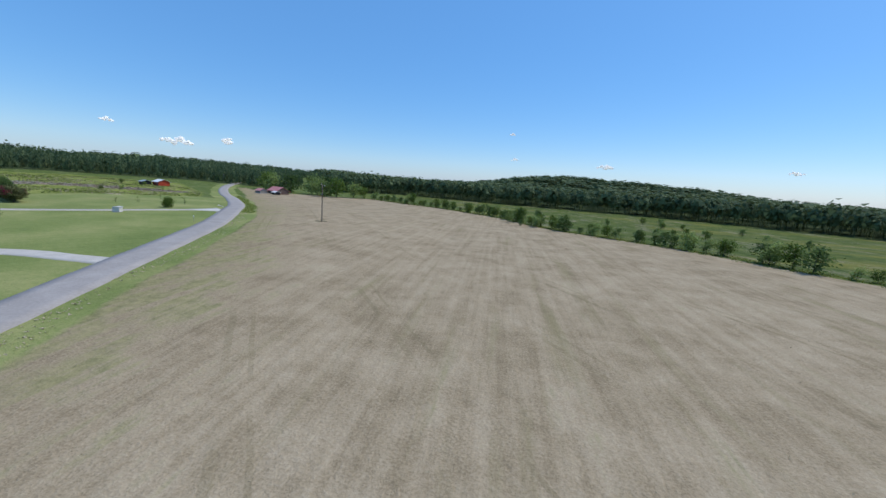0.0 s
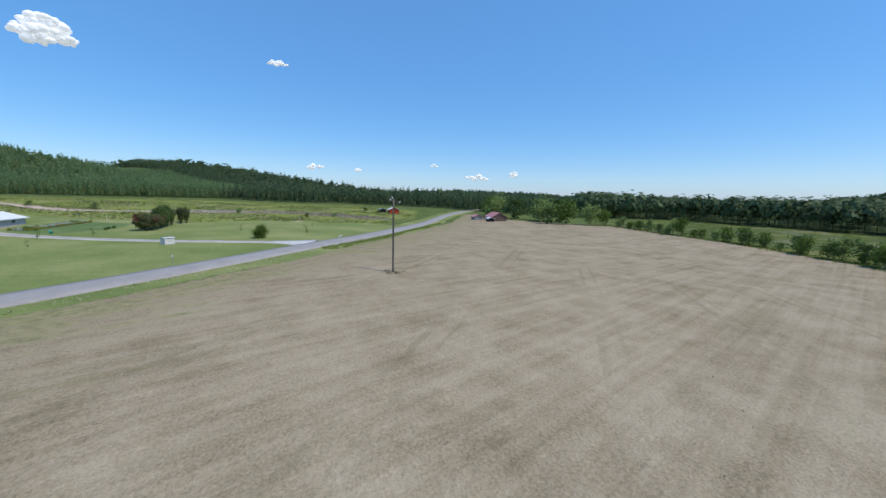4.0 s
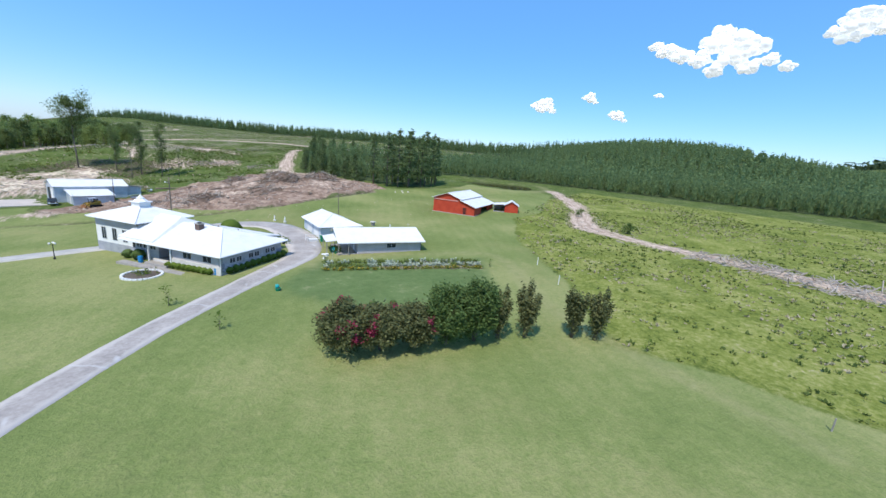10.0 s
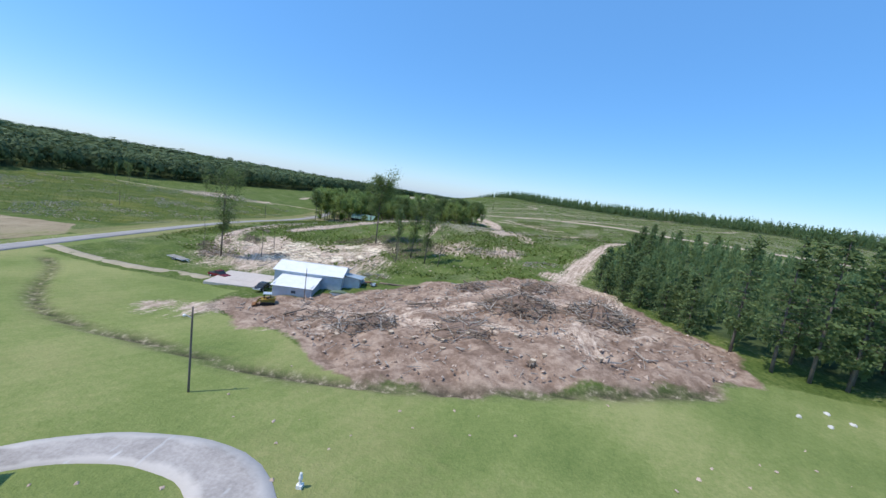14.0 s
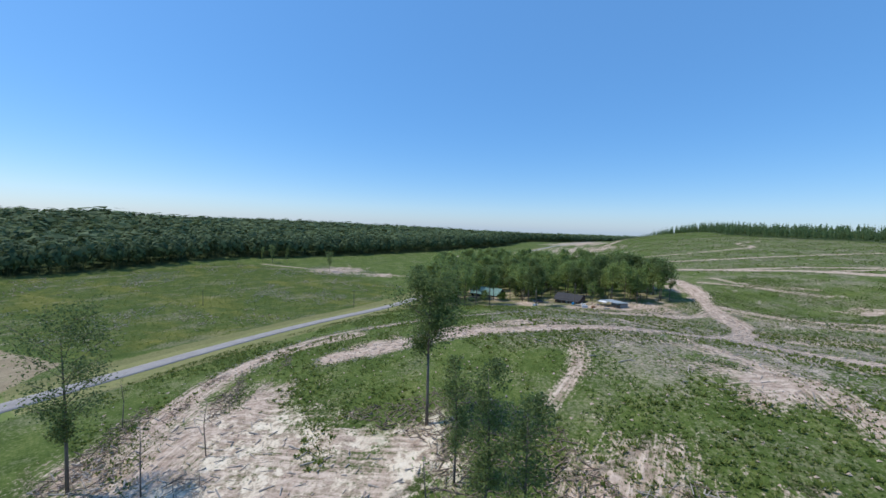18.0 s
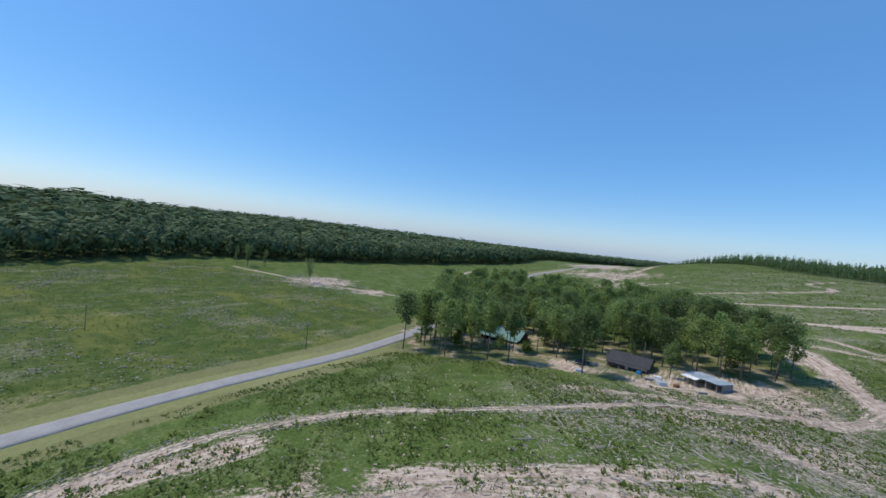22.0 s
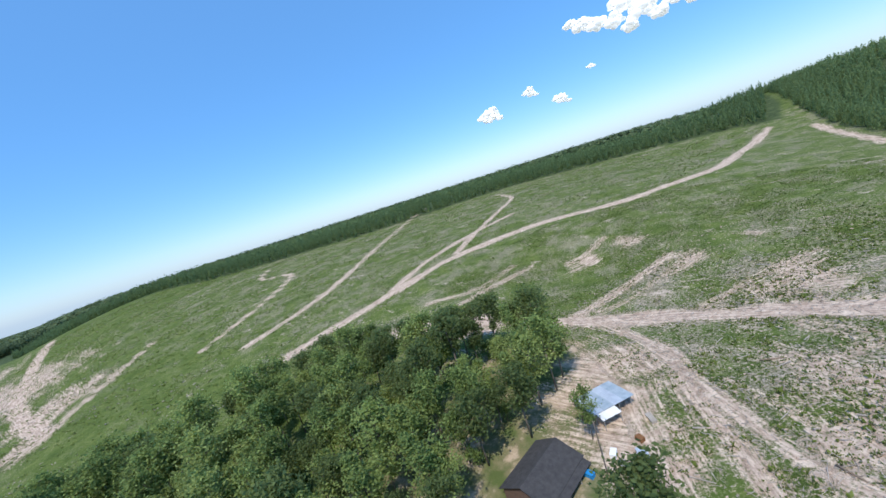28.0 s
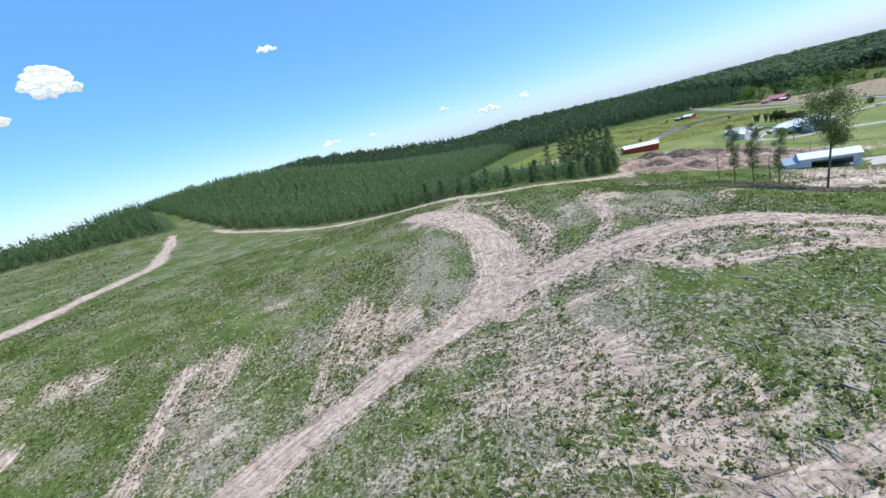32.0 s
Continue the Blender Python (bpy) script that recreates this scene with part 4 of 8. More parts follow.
    kept = ramp(m, noise_tex(m, place_coords(m, (0.06, 0.012, 1), radians(-32)), 1.0, 2), ((0.46, (0, 0, 0)), (0.60, (1, 1, 1))))
    soil = mix(m, arith(m, "MULTIPLY", arith(m, "MULTIPLY", pair, kept), arith(m, "MULTIPLY", fine, 0.6)), soil, (0.165, 0.140, 0.075))
    fringe = node(m, "ShaderNodeAttribute")
    fringe.attribute_name = "fringe"
    weedy = ramp(m, arith(m, "ADD", arith(m, "MULTIPLY", arith(m, "ADD", arith(m, "MULTIPLY", rows, 0.5), arith(m, "MULTIPLY", mid, 0.5)), 1.0), arith(m, "MULTIPLY", fringe.outputs["Fac"], 0.22)), ((0.60, (0, 0, 0)), (0.72, (1, 1, 1))))
    soil = mix(m, arith(m, "MULTIPLY", weedy, 0.8), soil, ramp(m, fine, ((0.35, (0.15, 0.155, 0.06)), (0.65, (0.29, 0.265, 0.125)))))
    base = mix(m, mask("field", 4.0, 0.35), base, soil)
    # leaf litter and shade plants under the woods
    a = node(m, "ShaderNodeAttribute")
    a.attribute_name = "wooded"
    base = mix(m, a.outputs["Fac"], base, ramp(m, mid, ((0.35, (0.040, 0.062, 0.028)), (0.65, (0.085, 0.115, 0.050)))))
    # yard under the grove
    yard = ramp(m, mid, ((0.38, (0.10, 0.13, 0.045)), (0.54, (0.20, 0.185, 0.10)), (0.64, (0.46, 0.36, 0.26))))
    base = mix(m, mask("yard", 3.0, 0.5), base, yard)
    clod = noise_tex(m, v, 0.55, 6, 0.75)
    muck = ramp(m, arith(m, "ADD", arith(m, "MULTIPLY", clod, 0.6), arith(m, "MULTIPLY", mid, 0.4)),
                ((0.34, (0.110, 0.074, 0.054)), (0.47, (0.245, 0.168, 0.124)), (0.62, (0.47, 0.355, 0.270))))
    base = mix(m, mask("mud", 4.0, 0.6), base, muck)
    # dark line of the ditch, with pale specks
    ditch_line = node(m, "ShaderNodeAttribute")
    ditch_line.attribute_name = "ditch"
    base = mix(m, arith(m, "MULTIPLY", ditch_line.outputs["Fac"], 0.95), base, ramp(m, fine, ((0.40, (0.045, 0.045, 0.028)), (0.55, (0.13, 0.11, 0.075)), (0.66, (0.40, 0.33, 0.25)))))
    # bared earth of tracks, pale and pink, combed along the way the machines went
    comb = node(m, "ShaderNodeCombineXYZ")
    for k, (name, scale) in enumerate((("across", 1.25), ("along", 0.09))):
        a = node(m, "ShaderNodeAttribute")
        a.attribute_name = name
        link(m, arith(m, "MULTIPLY", a.outputs["Fac"], scale), comb.inputs[k])
    ruts = noise_tex(m, comb.outputs[0], 1.0, 5, 0.7)
    streak = arith(m, "ADD", arith(m, "MULTIPLY", clod, 0.5), arith(m, "MULTIPLY", ruts, 0.5))
    earth = ramp(m, streak, ((0.36, (0.225, 0.162, 0.120)), (0.47, (0.45, 0.338, 0.262)), (0.60, (0.69, 0.565, 0.45))))
    worn = node(m, "ShaderNodeAttribute")
    worn.attribute_name = "dirt"
    bare = arith(m, "MULTIPLY", arith(m, "ADD", arith(m, "SUBTRACT", worn.outputs["Fac"], 0.5), arith(m, "ADD", arith(m, "MULTIPLY", arith(m, "SUBTRACT", ruts, 0.5), 1.7), arith(m, "MULTIPLY", arith(m, "SUBTRACT", speck, 0.5), 2.2))), 2.4)
    cl = m.node_tree.nodes.new("ShaderNodeClamp")
    link(m, arith(m, "ADD", bare, 0.5), cl.inputs[0])
    gate = m.node_tree.nodes.new("ShaderNodeClamp")
    link(m, arith(m, "MULTIPLY", worn.outputs["Fac"], 6.0), gate.inputs[0])
    base = mix(m, arith(m, "MULTIPLY", cl.outputs[0], gate.outputs[0]), base, earth)
    # near-white sand with brown debris behind the workshop
    pit = node(m, "ShaderNodeAttribute")
    pit.attribute_name = "sand"
    pale = ramp(m, arith(m, "ADD", arith(m, "MULTIPLY", clod, 0.6), arith(m, "MULTIPLY", mid, 0.4)), ((0.41, (0.16, 0.13, 0.095)), (0.48, (0.42, 0.33, 0.24)), (0.535, (0.74, 0.63, 0.48)), (0.66, (0.84, 0.75, 0.60))))
    base = mix(m, arith(m, "MULTIPLY", pit.outputs["Fac"], ramp(m, arith(m, "ADD", arith(m, "MULTIPLY", mid, 0.6), arith(m, "MULTIPLY", speck, 0.4)), ((0.485, (0, 0, 0)), (0.535, (1, 1, 1))))), base, pale)
    height = arith(m, "ADD", arith(m, "MULTIPLY", fine, 0.7), arith(m, "ADD", arith(m, "MULTIPLY", tiny, 0.3), arith(m, "MULTIPLY", arith(m, "MULTIPLY", ruts, gate.outputs[0]), 1.2)))
    return finish(m, base, height, 0.75, 0.4)


GROUND_MESH = make_ground()
GROUND_MESH.materials.append(ground_material())
tagged(new("ground", GROUND_MESH), "rolling farmland of ploughed field, mown lawn and cut-over hillside", "ground", kind="structure")


def ribbon(name, line, half, mat, label, lift=0.05, ends=None, kind="structure", category="road", crown=0.05):
    """A draped strip of paving with shoulders that go into the ground."""
    line = np.array(line)
    d = np.gradient(line, axis=0)
    d /= np.linalg.norm(d, axis=1, keepdims=True)
    nrm = np.stack([-d[:, 1], d[:, 0]], 1)
    half = np.full(len(line), half) if np.isscalar(half) else np.interp(np.linspace(0, 1, len(line)), np.linspace(0, 1, len(half)), half)
    offs = ((-1.02, -0.25), (-1, lift), (-0.5, lift + crown * 0.7), (0, lift + crown), (0.5, lift + crown * 0.7), (1, lift), (1.02, -0.25))
    wob = 1 + 0.02 * np.sin(np.arange(len(line)) * 1.7)
    rings = []
    for k, (u, dz) in enumerate(offs):
        p = line + nrm * (half * wob * u)[:, None]
        rings.append(np.column_stack([p, heights(p[:, 0], p[:, 1]) + dz]))
    n, w = len(line), len(offs)
    v = np.stack(rings, 1).reshape(-1, 3)
    f = [(k * w + j, (k + 1) * w + j, (k + 1) * w + j + 1, k * w + j + 1) for k in range(n - 1) for j in range(w - 1)]
    me = mesh_of(name, v, f, True)
    far = np.concatenate([[0], np.cumsum(np.linalg.norm(np.diff(line, axis=0), axis=1))])
    for key, data in (("offset", np.tile([u for u, _ in offs], n)), ("run", np.repeat(far, w))):
        me.attributes.new(key, "FLOAT", "POINT").data.foreach_set("value", data.astype(np.float32))
    me.materials.append(MAT[mat])
    return tagged(new(name, me), label, category, kind=kind)


ribbon("road", ROAD, 2.95, "asphalt", "grey worn asphalt country road between field and lawn", 0.10)
ribbon("driveway", DRIVE, [1.7, 1.55, 1.5, 1.5, 1.5, 1.5, 1.6, 1.9, 2.6, 3.2, 3.1, 2.6, 2.0, 1.8, 1.6], "drive_paving", "worn grey driveway curving from the road round the house", 0.05, category="driveway")
ribbon("driveway_apron", APRON, [6.8, 5.2, 4.0, 3.2, 2.6, 2.1, 1.7], "apron_paving", "patched pale concrete apron where the driveway meets the road", 0.085, category="driveway", crown=0.0)
ribbon("driveway_branch", DRIVE_B, 1.7, "gravel", "narrow pale gravel drive across the lawn to the house", 0.05, category="driveway")
ribbon("shop_track", SHOP_TRACK, 1.6, "track_dirt", "worn two-wheel dirt track through grass to the workshop", 0.03, category="track")


# ---- woods: many loose leaf clumps on each crown ----


def crown_template(kind, n, rng):
    """Triangles of a crown 1 high and about 0.5 in radius, base at 0."""
    if kind == "pine":
        h = 1 - np.sqrt(rng.uniform(0.0, 1, n)) * 0.88
        r = (1 - h) ** 0.8 * 0.30 * rng.uniform(0.35, 1.1, n)
        a = rng.uniform(0, 2 * np.pi, n)
        c = np.stack([r * np.cos(a), r * np.sin(a), h], 1)
        size = (0.055 + 0.075 * (1 - h)) * math.sqrt(44 / n)
        out = np.stack([np.cos(a), np.sin(a), -0.45 + 0 * a], 1)
    else:
        q = rng.normal(size=(n, 3))
        q /= np.linalg.norm(q, axis=1, keepdims=True)
        q[:, 2] = np.where(q[:, 2] < -0.55, -q[:, 2], q[:, 2])
        lump = 1 + 0.28 * np.sin(q[:, 0] * 5 + 1) * np.sin(q[:, 1] * 4 + 2) + 0.15 * np.sin(q[:, 2] * 7)
        rad = rng.uniform(0.62, 1.05, n) * lump
        c = q * rad[:, None] * [0.40, 0.40, 0.40] + [0, 0, 0.58]
        size = np.full(n, 1.0 / math.sqrt(n)) * 0.80 * rng.uniform(0.6, 1.3, n)
        out = q
    side = np.cross(out, rng.normal(size=(n, 3)))
    side /= np.linalg.norm(side, axis=1, keepdims=True) + 1e-9
    other = np.cross(out, side)
    other /= np.linalg.norm(other, axis=1, keepdims=True) + 1e-9
    tilt = out * rng.uniform(-0.5, 0.5, (n, 1))
    p = [c + (side * np.cos(k) + (other + tilt) * np.sin(k)) * size[:, None] * rng.uniform(0.7, 1.4, (n, 1)) for k in (0.3, 2.4, 4.5)]
    return np.stack(p, 1)


def forest(name, places, tall, widths, kind, n, mat, label, sink=0.0, trunk=True):
    rng = np.random.default_rng(len(places) + n)
    temps = [crown_template(kind, n, rng) for _ in range(8)]
    base = np.column_stack([places, heights(places[:, 0], places[:, 1]) - sink])
    chunks = []
    pick, ang = rng.integers(0, 8, len(places)), rng.uniform(0, 6.283, len(places))
    for k in range(8):
        sel = pick == k
        if not sel.any():
            continue
        t = temps[k]
        if trunk:
            stem = np.array([[[-0.012, 0, 0], [0.012, 0, 0], [0, 0, 0.7]], [[0, -0.012, 0], [0, 0.012, 0], [0, 0, 0.7]]])
            t = np.concatenate([t, stem])
        ca, sa = np.cos(ang[sel])[:, None, None], np.sin(ang[sel])[:, None, None]
        x, y, z = t[None, :, :, 0], t[None, :, :, 1], t[None, :, :, 2]
        w, h = widths[sel][:, None, None], tall[sel][:, None, None]
        p = np.stack([(x * ca - y * sa) * w, (x * sa + y * ca) * w, z * h + 0 * x * ca], -1)
        chunks.append((p + base[sel][:, None, None, :]).reshape(-1, 3))
    me = tri_mesh(name, np.concatenate(chunks))
    me.materials.append(MAT[mat])
    return tagged(new(name, me), label, "trees", kind="stuff")


def scatter(x0, x1, y0, y1, step, test, rng):
    gx, gy = np.meshgrid(np.arange(x0, x1, step), np.arange(y0, y1, step))
    p = np.stack([gx.ravel(), gy.ravel()], 1) + rng.uniform(-0.48, 0.48, (gx.size, 2)) * step
    keep = test(p[:, 0], p[:, 1])
    return p[keep]


rng = np.random.default_rng(3)


def woods(name, poly, bounds, near_step, far_step, kind, tall, wide, n, mat, label, depth=48):
    near = scatter(*bounds, near_step, lambda x, y: (lambda d: (d > 0) & (d < depth))(inside(x, y, poly)), rng)
    far = scatter(*bounds, far_step, lambda x, y: (lambda d: (d >= depth) & (d < 190))(inside(x, y, poly)), rng)
    deep = scatter(*bounds, far_step * 2.0, lambda x, y: inside(x, y, poly) >= 190, rng)
    for p, grow, count in ((near, 1.0, int(n * 1.6)), (far, far_step / near_step * 0.85, n + 12), (deep, far_step / near_step * 1.6, n + 4)):
        h = rng.uniform(tall[0], tall[1], len(p)) * (np.interp(p[:, 0], (-330, -170), (1.0, 0.62)) if name == 'pine_plantation' else 1.0)
        forest(name, p, h, h * rng.uniform(wide[0], wide[1], len(p)) * grow, kind, count, mat, label)


woods("pine_plantation", PINES, (-900, -125, -332, 125), 4.6, 8.0, "pine", (10.5, 15), (0.46, 0.68), 46, "pine", "dense dark green planted pines on the hillside")
woods("west_woods", WEST_WOODS, (-1300, -125, -100, 1100), 7.5, 15.0, "pine", (13, 20), (0.5, 0.8), 40, "woods", "distant mixed woods along the ridge")
woods("north_woods", NORTH_WOODS, (-350, 1000, -60, 1150), 8.0, 16.0, "leaf", (14, 22), (0.75, 1.05), 44, "woods", "distant broadleaf woods beyond the ploughed field")
woods("east_woods", EAST_WOODS, (0, 1000, -1700, -60), 7.5, 16.0, "leaf", (14, 22), (0.75, 1.05), 44, "woods", "wooded ridge beyond the road and meadow")
woods("hill_woods", HILL_WOODS, (-1400, 60, -1700, -300), 7.5, 16.0, "pine", (13, 19), (0.42, 0.62), 40, "pine", "dark line of pines on top of the cleared hill")
ring_places = scatter(-2300, 2300, -2500, 2300, 30.0, lambda x, y: (np.hypot(x + 60, y + 200) > 1050) & (np.hypot(x + 60, y + 200) < 2250) & ~((np.abs(x) < 990) & (y > -1690) & (y < 1100)), rng)
ring_tall = rng.uniform(16, 24, len(ring_places))
forest("far_woods", ring_places, ring_tall, ring_tall * rng.uniform(1.4, 2.0, len(ring_places)), "leaf", 16, "woods", "far woods on the horizon hills")


# ---- building parts ----
def window(parent, x, y, z, w, h, face):
    """A framed window in a wall; face: the side of the thing's own axes that it looks to (-x, +x, -y, +y)."""
    t, d = 0.06, 0.05
    s = 1 if face[0] == "+" else -1

    def flat(a0, a1, z0, z1, d0, d1):
        d0, d1 = sorted((s * d0, s * d1))
        return box(x + d0, x + d1, y + a0, y + a1, z0, z1) if face[1] == "x" else box(x + a0, x + a1, y + d0, y + d1, z0, z1)
    f = part("window", joined(flat(-w / 2, w / 2, z, z + t, -0.02, d), flat(-w / 2, w / 2, z + h - t, z + h, -0.02, d), flat(-w / 2, -w / 2 + t, z + t, z + h - t, -0.02, d),
                              flat(w / 2 - t, w / 2, z + t, z + h - t, -0.02, d), flat(-t / 2, t / 2, z + t, z + h - t, -0.02, d * 0.8)), "window_paint", parent)
    part("pane", flat(-w / 2 + t, w / 2 - t, z + t, z + h - t, 0.0, 0.02), "glass", f)
    return f


def ridge_cap(parent, a, b, mat="white_paint"):
    part("ridge_cap", rod(a, b, 0.09, 0.09, 6), mat, parent)


def red_barn():
    b = thing("red_barn", at(-137.7, -69.8, 205.5), "large red wooden barn with stepped white metal roof on mown grass", "barn")
    L, W = 18.4, 12.6
    t = 0.15
    gable = [(0, -1), (W, -1), (W, 4.15), (8.2, 5.6), (4.4, 4.3), (4.4, 3.95), (0, 2.55)]
    part("end_wall", prism(gable, 0, t, 0), "red_wood", b)
    part("end_wall", prism(gable, L - t, L, 0), "red_wood", b)
    part("side_wall", box(t, L - t, W - t, W, -1, 4.15), "red_wood_x", b)
    part("side_wall", joined(box(t, 6.0, 0, t, -1, 2.5), box(12.5, L - t, 0, t, -1, 2.5), box(6.0, 12.5, 0, t, 2.0, 2.5)), "red_wood_x", b, "red boarding with open stall doors")
    part("loft_wall", box(t, L - t, 4.35, 4.45, 2.6, 4.2), "red_wood_x", b)
    for y0, z0, y1, z1 in ((-0.5, 2.45, 4.55, 4.12), (3.9, 4.22, 8.2, 5.72), (8.2, 5.72, W + 0.55, 4.05)):
        part("roof_panel", slab([(-0.5, y0, z0), (L + 0.5, y0, z0), (L + 0.5, y1, z1), (-0.5, y1, z1)], 0.08), "white_metal", b)
    ridge_cap(b, (-0.5, 8.2, 5.75), (L + 0.5, 8.2, 5.75))
    part("trim_board", box(-0.12, -0.004, 5.0, W, 3.55, 3.85), MAT["pink_trim"], b, "faded pink horizontal trim board")
    door = part("door", box(-0.07, -0.004, 2.3, 3.5, 0.2, 2.2), "red_wood", b)
    for k in range(5):
        part("slat", box(-0.11, -0.075, 2.4, 3.4, 0.4 + 0.36 * k, 0.62 + 0.36 * k), "dark", door)
    part("foundation", joined(box(-0.25, L + 0.25, -0.3, 0.35, -1, 0.16), box(-0.25, L + 0.25, W - 0.35, W + 0.3, -1, 0.16), box(-0.3, 0.35, 0.35, W - 0.35, -1, 0.16), box(L - 0.35, L + 0.3, 0.35, W - 0.35, -1, 0.16)), "concrete", b)


def red_shed():
    b = thing("small_red_shed", at(-154.7, -67.9, 219.7), "small red shed with white roof and open lean-to beside the barn", "shed")
    D = 5.2
    part("wall", joined(prism([(0, -0.8), (4, -0.8), (4, 2.2), (2, 3.3), (0, 2.2)], 0, 0.12, 0), prism([(0, -0.8), (4, -0.8), (4, 2.2), (2, 3.3), (0, 2.2)], D - 0.12, D, 0), box(0.12, D - 0.12, 0, 0.12, -0.8, 2.2), box(0.12, D - 0.12, 3.88, 4, -0.8, 2.2)), "red_wood", b)
    for y0, z0, y1, z1 in ((-0.35, 2.05, 2, 3.42), (2, 3.42, 4.35, 2.05), (4.0, 2.42, 7.5, 2.05)):
        part("roof_panel", slab([(-0.4, y0, z0), (D + 0.3, y0, z0), (D + 0.3, y1, z1), (-0.4, y1, z1)], 0.07), "white_metal", b)
    for x in (0.1, D / 2, D - 0.1):
        part("post", box(x - 0.07, x + 0.07, 7.2, 7.34, -0.8, 2.1), "grey_wood", b)
    part("back_wall", box(D - 0.1, D, 4, 7.2, -0.8, 2.05), "grey_wood", b)
    part("floor_slab", box(-0.1, D, 4, 7.4, -0.8, 0.06), "concrete", b)
    part("door", box(-0.06, -0.005, 0.9, 1.9, 0.1, 1.9), "red_wood_x", b)


def main_house():
    b = thing("main_house", at(-71.9, -51.1, -58), "low grey stone farmhouse with white metal hip roofs", "house")
    # long block
    part("stone_wall", joined(box(0, 8.3, -0.3, 0, -1, 1.15), box(0, 0.3, -11.2, -0.3, -1, 2.75), box(12.3, 16.8, -1.5, -1.2, -1, 1.2), box(0.3, 16.8, -11.2, -10.9, -1, 2.75)), "stone_wall", b)
    part("upper_wall", box(0.3, 8.3, -0.28, 0, 1.15, 2.7), "grey_siding", b)
    part("upper_wall", box(12.3, 16.8, -1.48, -1.2, 1.2, 2.9), "grey_siding", b)
    part("stone_skirt", box(0.02, 8.3, 0.0, 0.12, -1, 1.15), "pale_stone", b)
    part("porch_back_wall", box(8.3, 12.3, -3.4, -3.2, -1, 2.7), "dark", b)
    part("porch_side_wall", box(8.2, 8.3, -3.2, -0.3, -1, 2.7), "grey_siding", b)
    part("porch_side_wall", box(12.3, 12.4, -3.2, -1.5, -1, 2.7), "grey_siding", b)
    part("porch_floor", box(8.3, 12.3, -3.2, 0.9, -1, 0.15), "concrete", b)
    part("porch_step", box(8.6, 12.0, -0.4, -0.1, 0.15, 0.45), "pale_stone", b)
    part("porch_post", box(8.25, 8.4, 0.1, 0.25, 0.1, 2.6), "white_paint", b)
    part("porch_post", box(12.25, 12.4, 0.1, 0.25, 0.1, 2.6), "white_paint", b)
    part("ceiling", box(0.3, 16.8, -10.9, -0.3, 2.7, 2.75), "white_paint", b)
    e, r = 2.75, 4.75
    A, B, C, D = (-0.7, 0.7, e), (-0.7, -11.9, e), (17.2, -11.9, e), (17.2, 0.7, e)
    P, Q = (5.4, -5.6, r), (17.2, -5.6, r)
    part("roof_panel", slab([A, P, B][::-1], 0.09), "white_metal_y", b)
    part("roof_panel", slab([D, Q, P, A][::-1], 0.09), "white_metal", b)
    part("roof_panel", slab([B, P, Q, C][::-1], 0.09), "white_metal", b)
    for a, c in ((P, A), (P, B), (P, (11.6, -5.6, r))):
        ridge_cap(b, (a[0], a[1], a[2] + 0.02), (c[0], c[1], c[2] + 0.02))
    # raised middle roof
    e2, r2 = 3.0, 5.35
    part("roof_panel", slab([(11.2, 0.35, e2), (17.6, 0.35, e2), (17.6, -5.9, r2), (13.4, -5.9, r2)], 0.09), "white_metal", b)
    part("roof_panel", slab([(11.2, 0.35, e2), (13.4, -5.9, r2), (11.2, -11.3, e2 + 0.1)], 0.09), "white_metal_y", b)
    part("roof_panel", slab([(13.4, -5.9, r2), (17.6, -5.9, r2), (17.6, -12.4, e2), (11.2, -12.4, e2 - 0.1)], 0.09), "white_metal", b)
    ridge_cap(b, (13.4, -5.9, r2 + 0.03), (17.6, -5.9, r2 + 0.03))
    # rear extension and sun porch
    for wall in (box(3.4, 3.6, -14.4, -11.2, -1, 2.4), box(15.0, 15.2, -14.4, -11.2, -1, 2.4), box(3.6, 7.0, -14.4, -14.2, -1, 2.4), box(11.0, 15.0, -14.4, -14.2, -1, 2.4)):
        part("rear_wall", wall, "white_paint", b)
    part("rear_lintel", box(7.0, 11.0, -14.4, -14.2, 2.1, 2.4), "white_paint", b)
    part("roof_panel", slab([(2.9, -10.0, 3.32), (15.6, -10.0, 3.32), (15.6, -15.0, 2.45), (2.9, -15.0, 2.45)][::-1], 0.09), "white_metal", b)
    for y in (-12.0, -13.4):
        window(b, 3.4, y, 0.7, 1.2, 1.4, "-x")
    for x in (5.3, 12.4, 13.9):
        window(b, x, -14.4, 0.8, 1.1, 1.3, "-y")
    part("rear_door", box(8.5, 9.5, -14.36, -14.3, 0.0, 2.05), "grey_wood", b)
    # windows of the end wall and front
    for y in (-2.4, -5.6, -8.8):
        for dy in (-0.55, 0.55):
            window(b, 0, y + dy, 1.3, 0.95, 0.75, "-x")
    for x in (2.2, 5.6):
        window(b, x, 0.0, 1.4, 1.5, 0.9, "+y")
    for x in (13.3, 14.6, 15.9):
        window(b, x, -1.2, 1.25, 1.1, 1.25, "+y")
    # stones of the end wall, laid in courses with dark joints
    srng = random.Random(12)
    blocks = []
    for k in range(4):
        me = mesh_of("stone", *box(-0.5, 0.5, -0.5, 0.5, -0.5, 0.5))
        me.materials.append(MAT["wall_stone"])
        blocks.append(me)
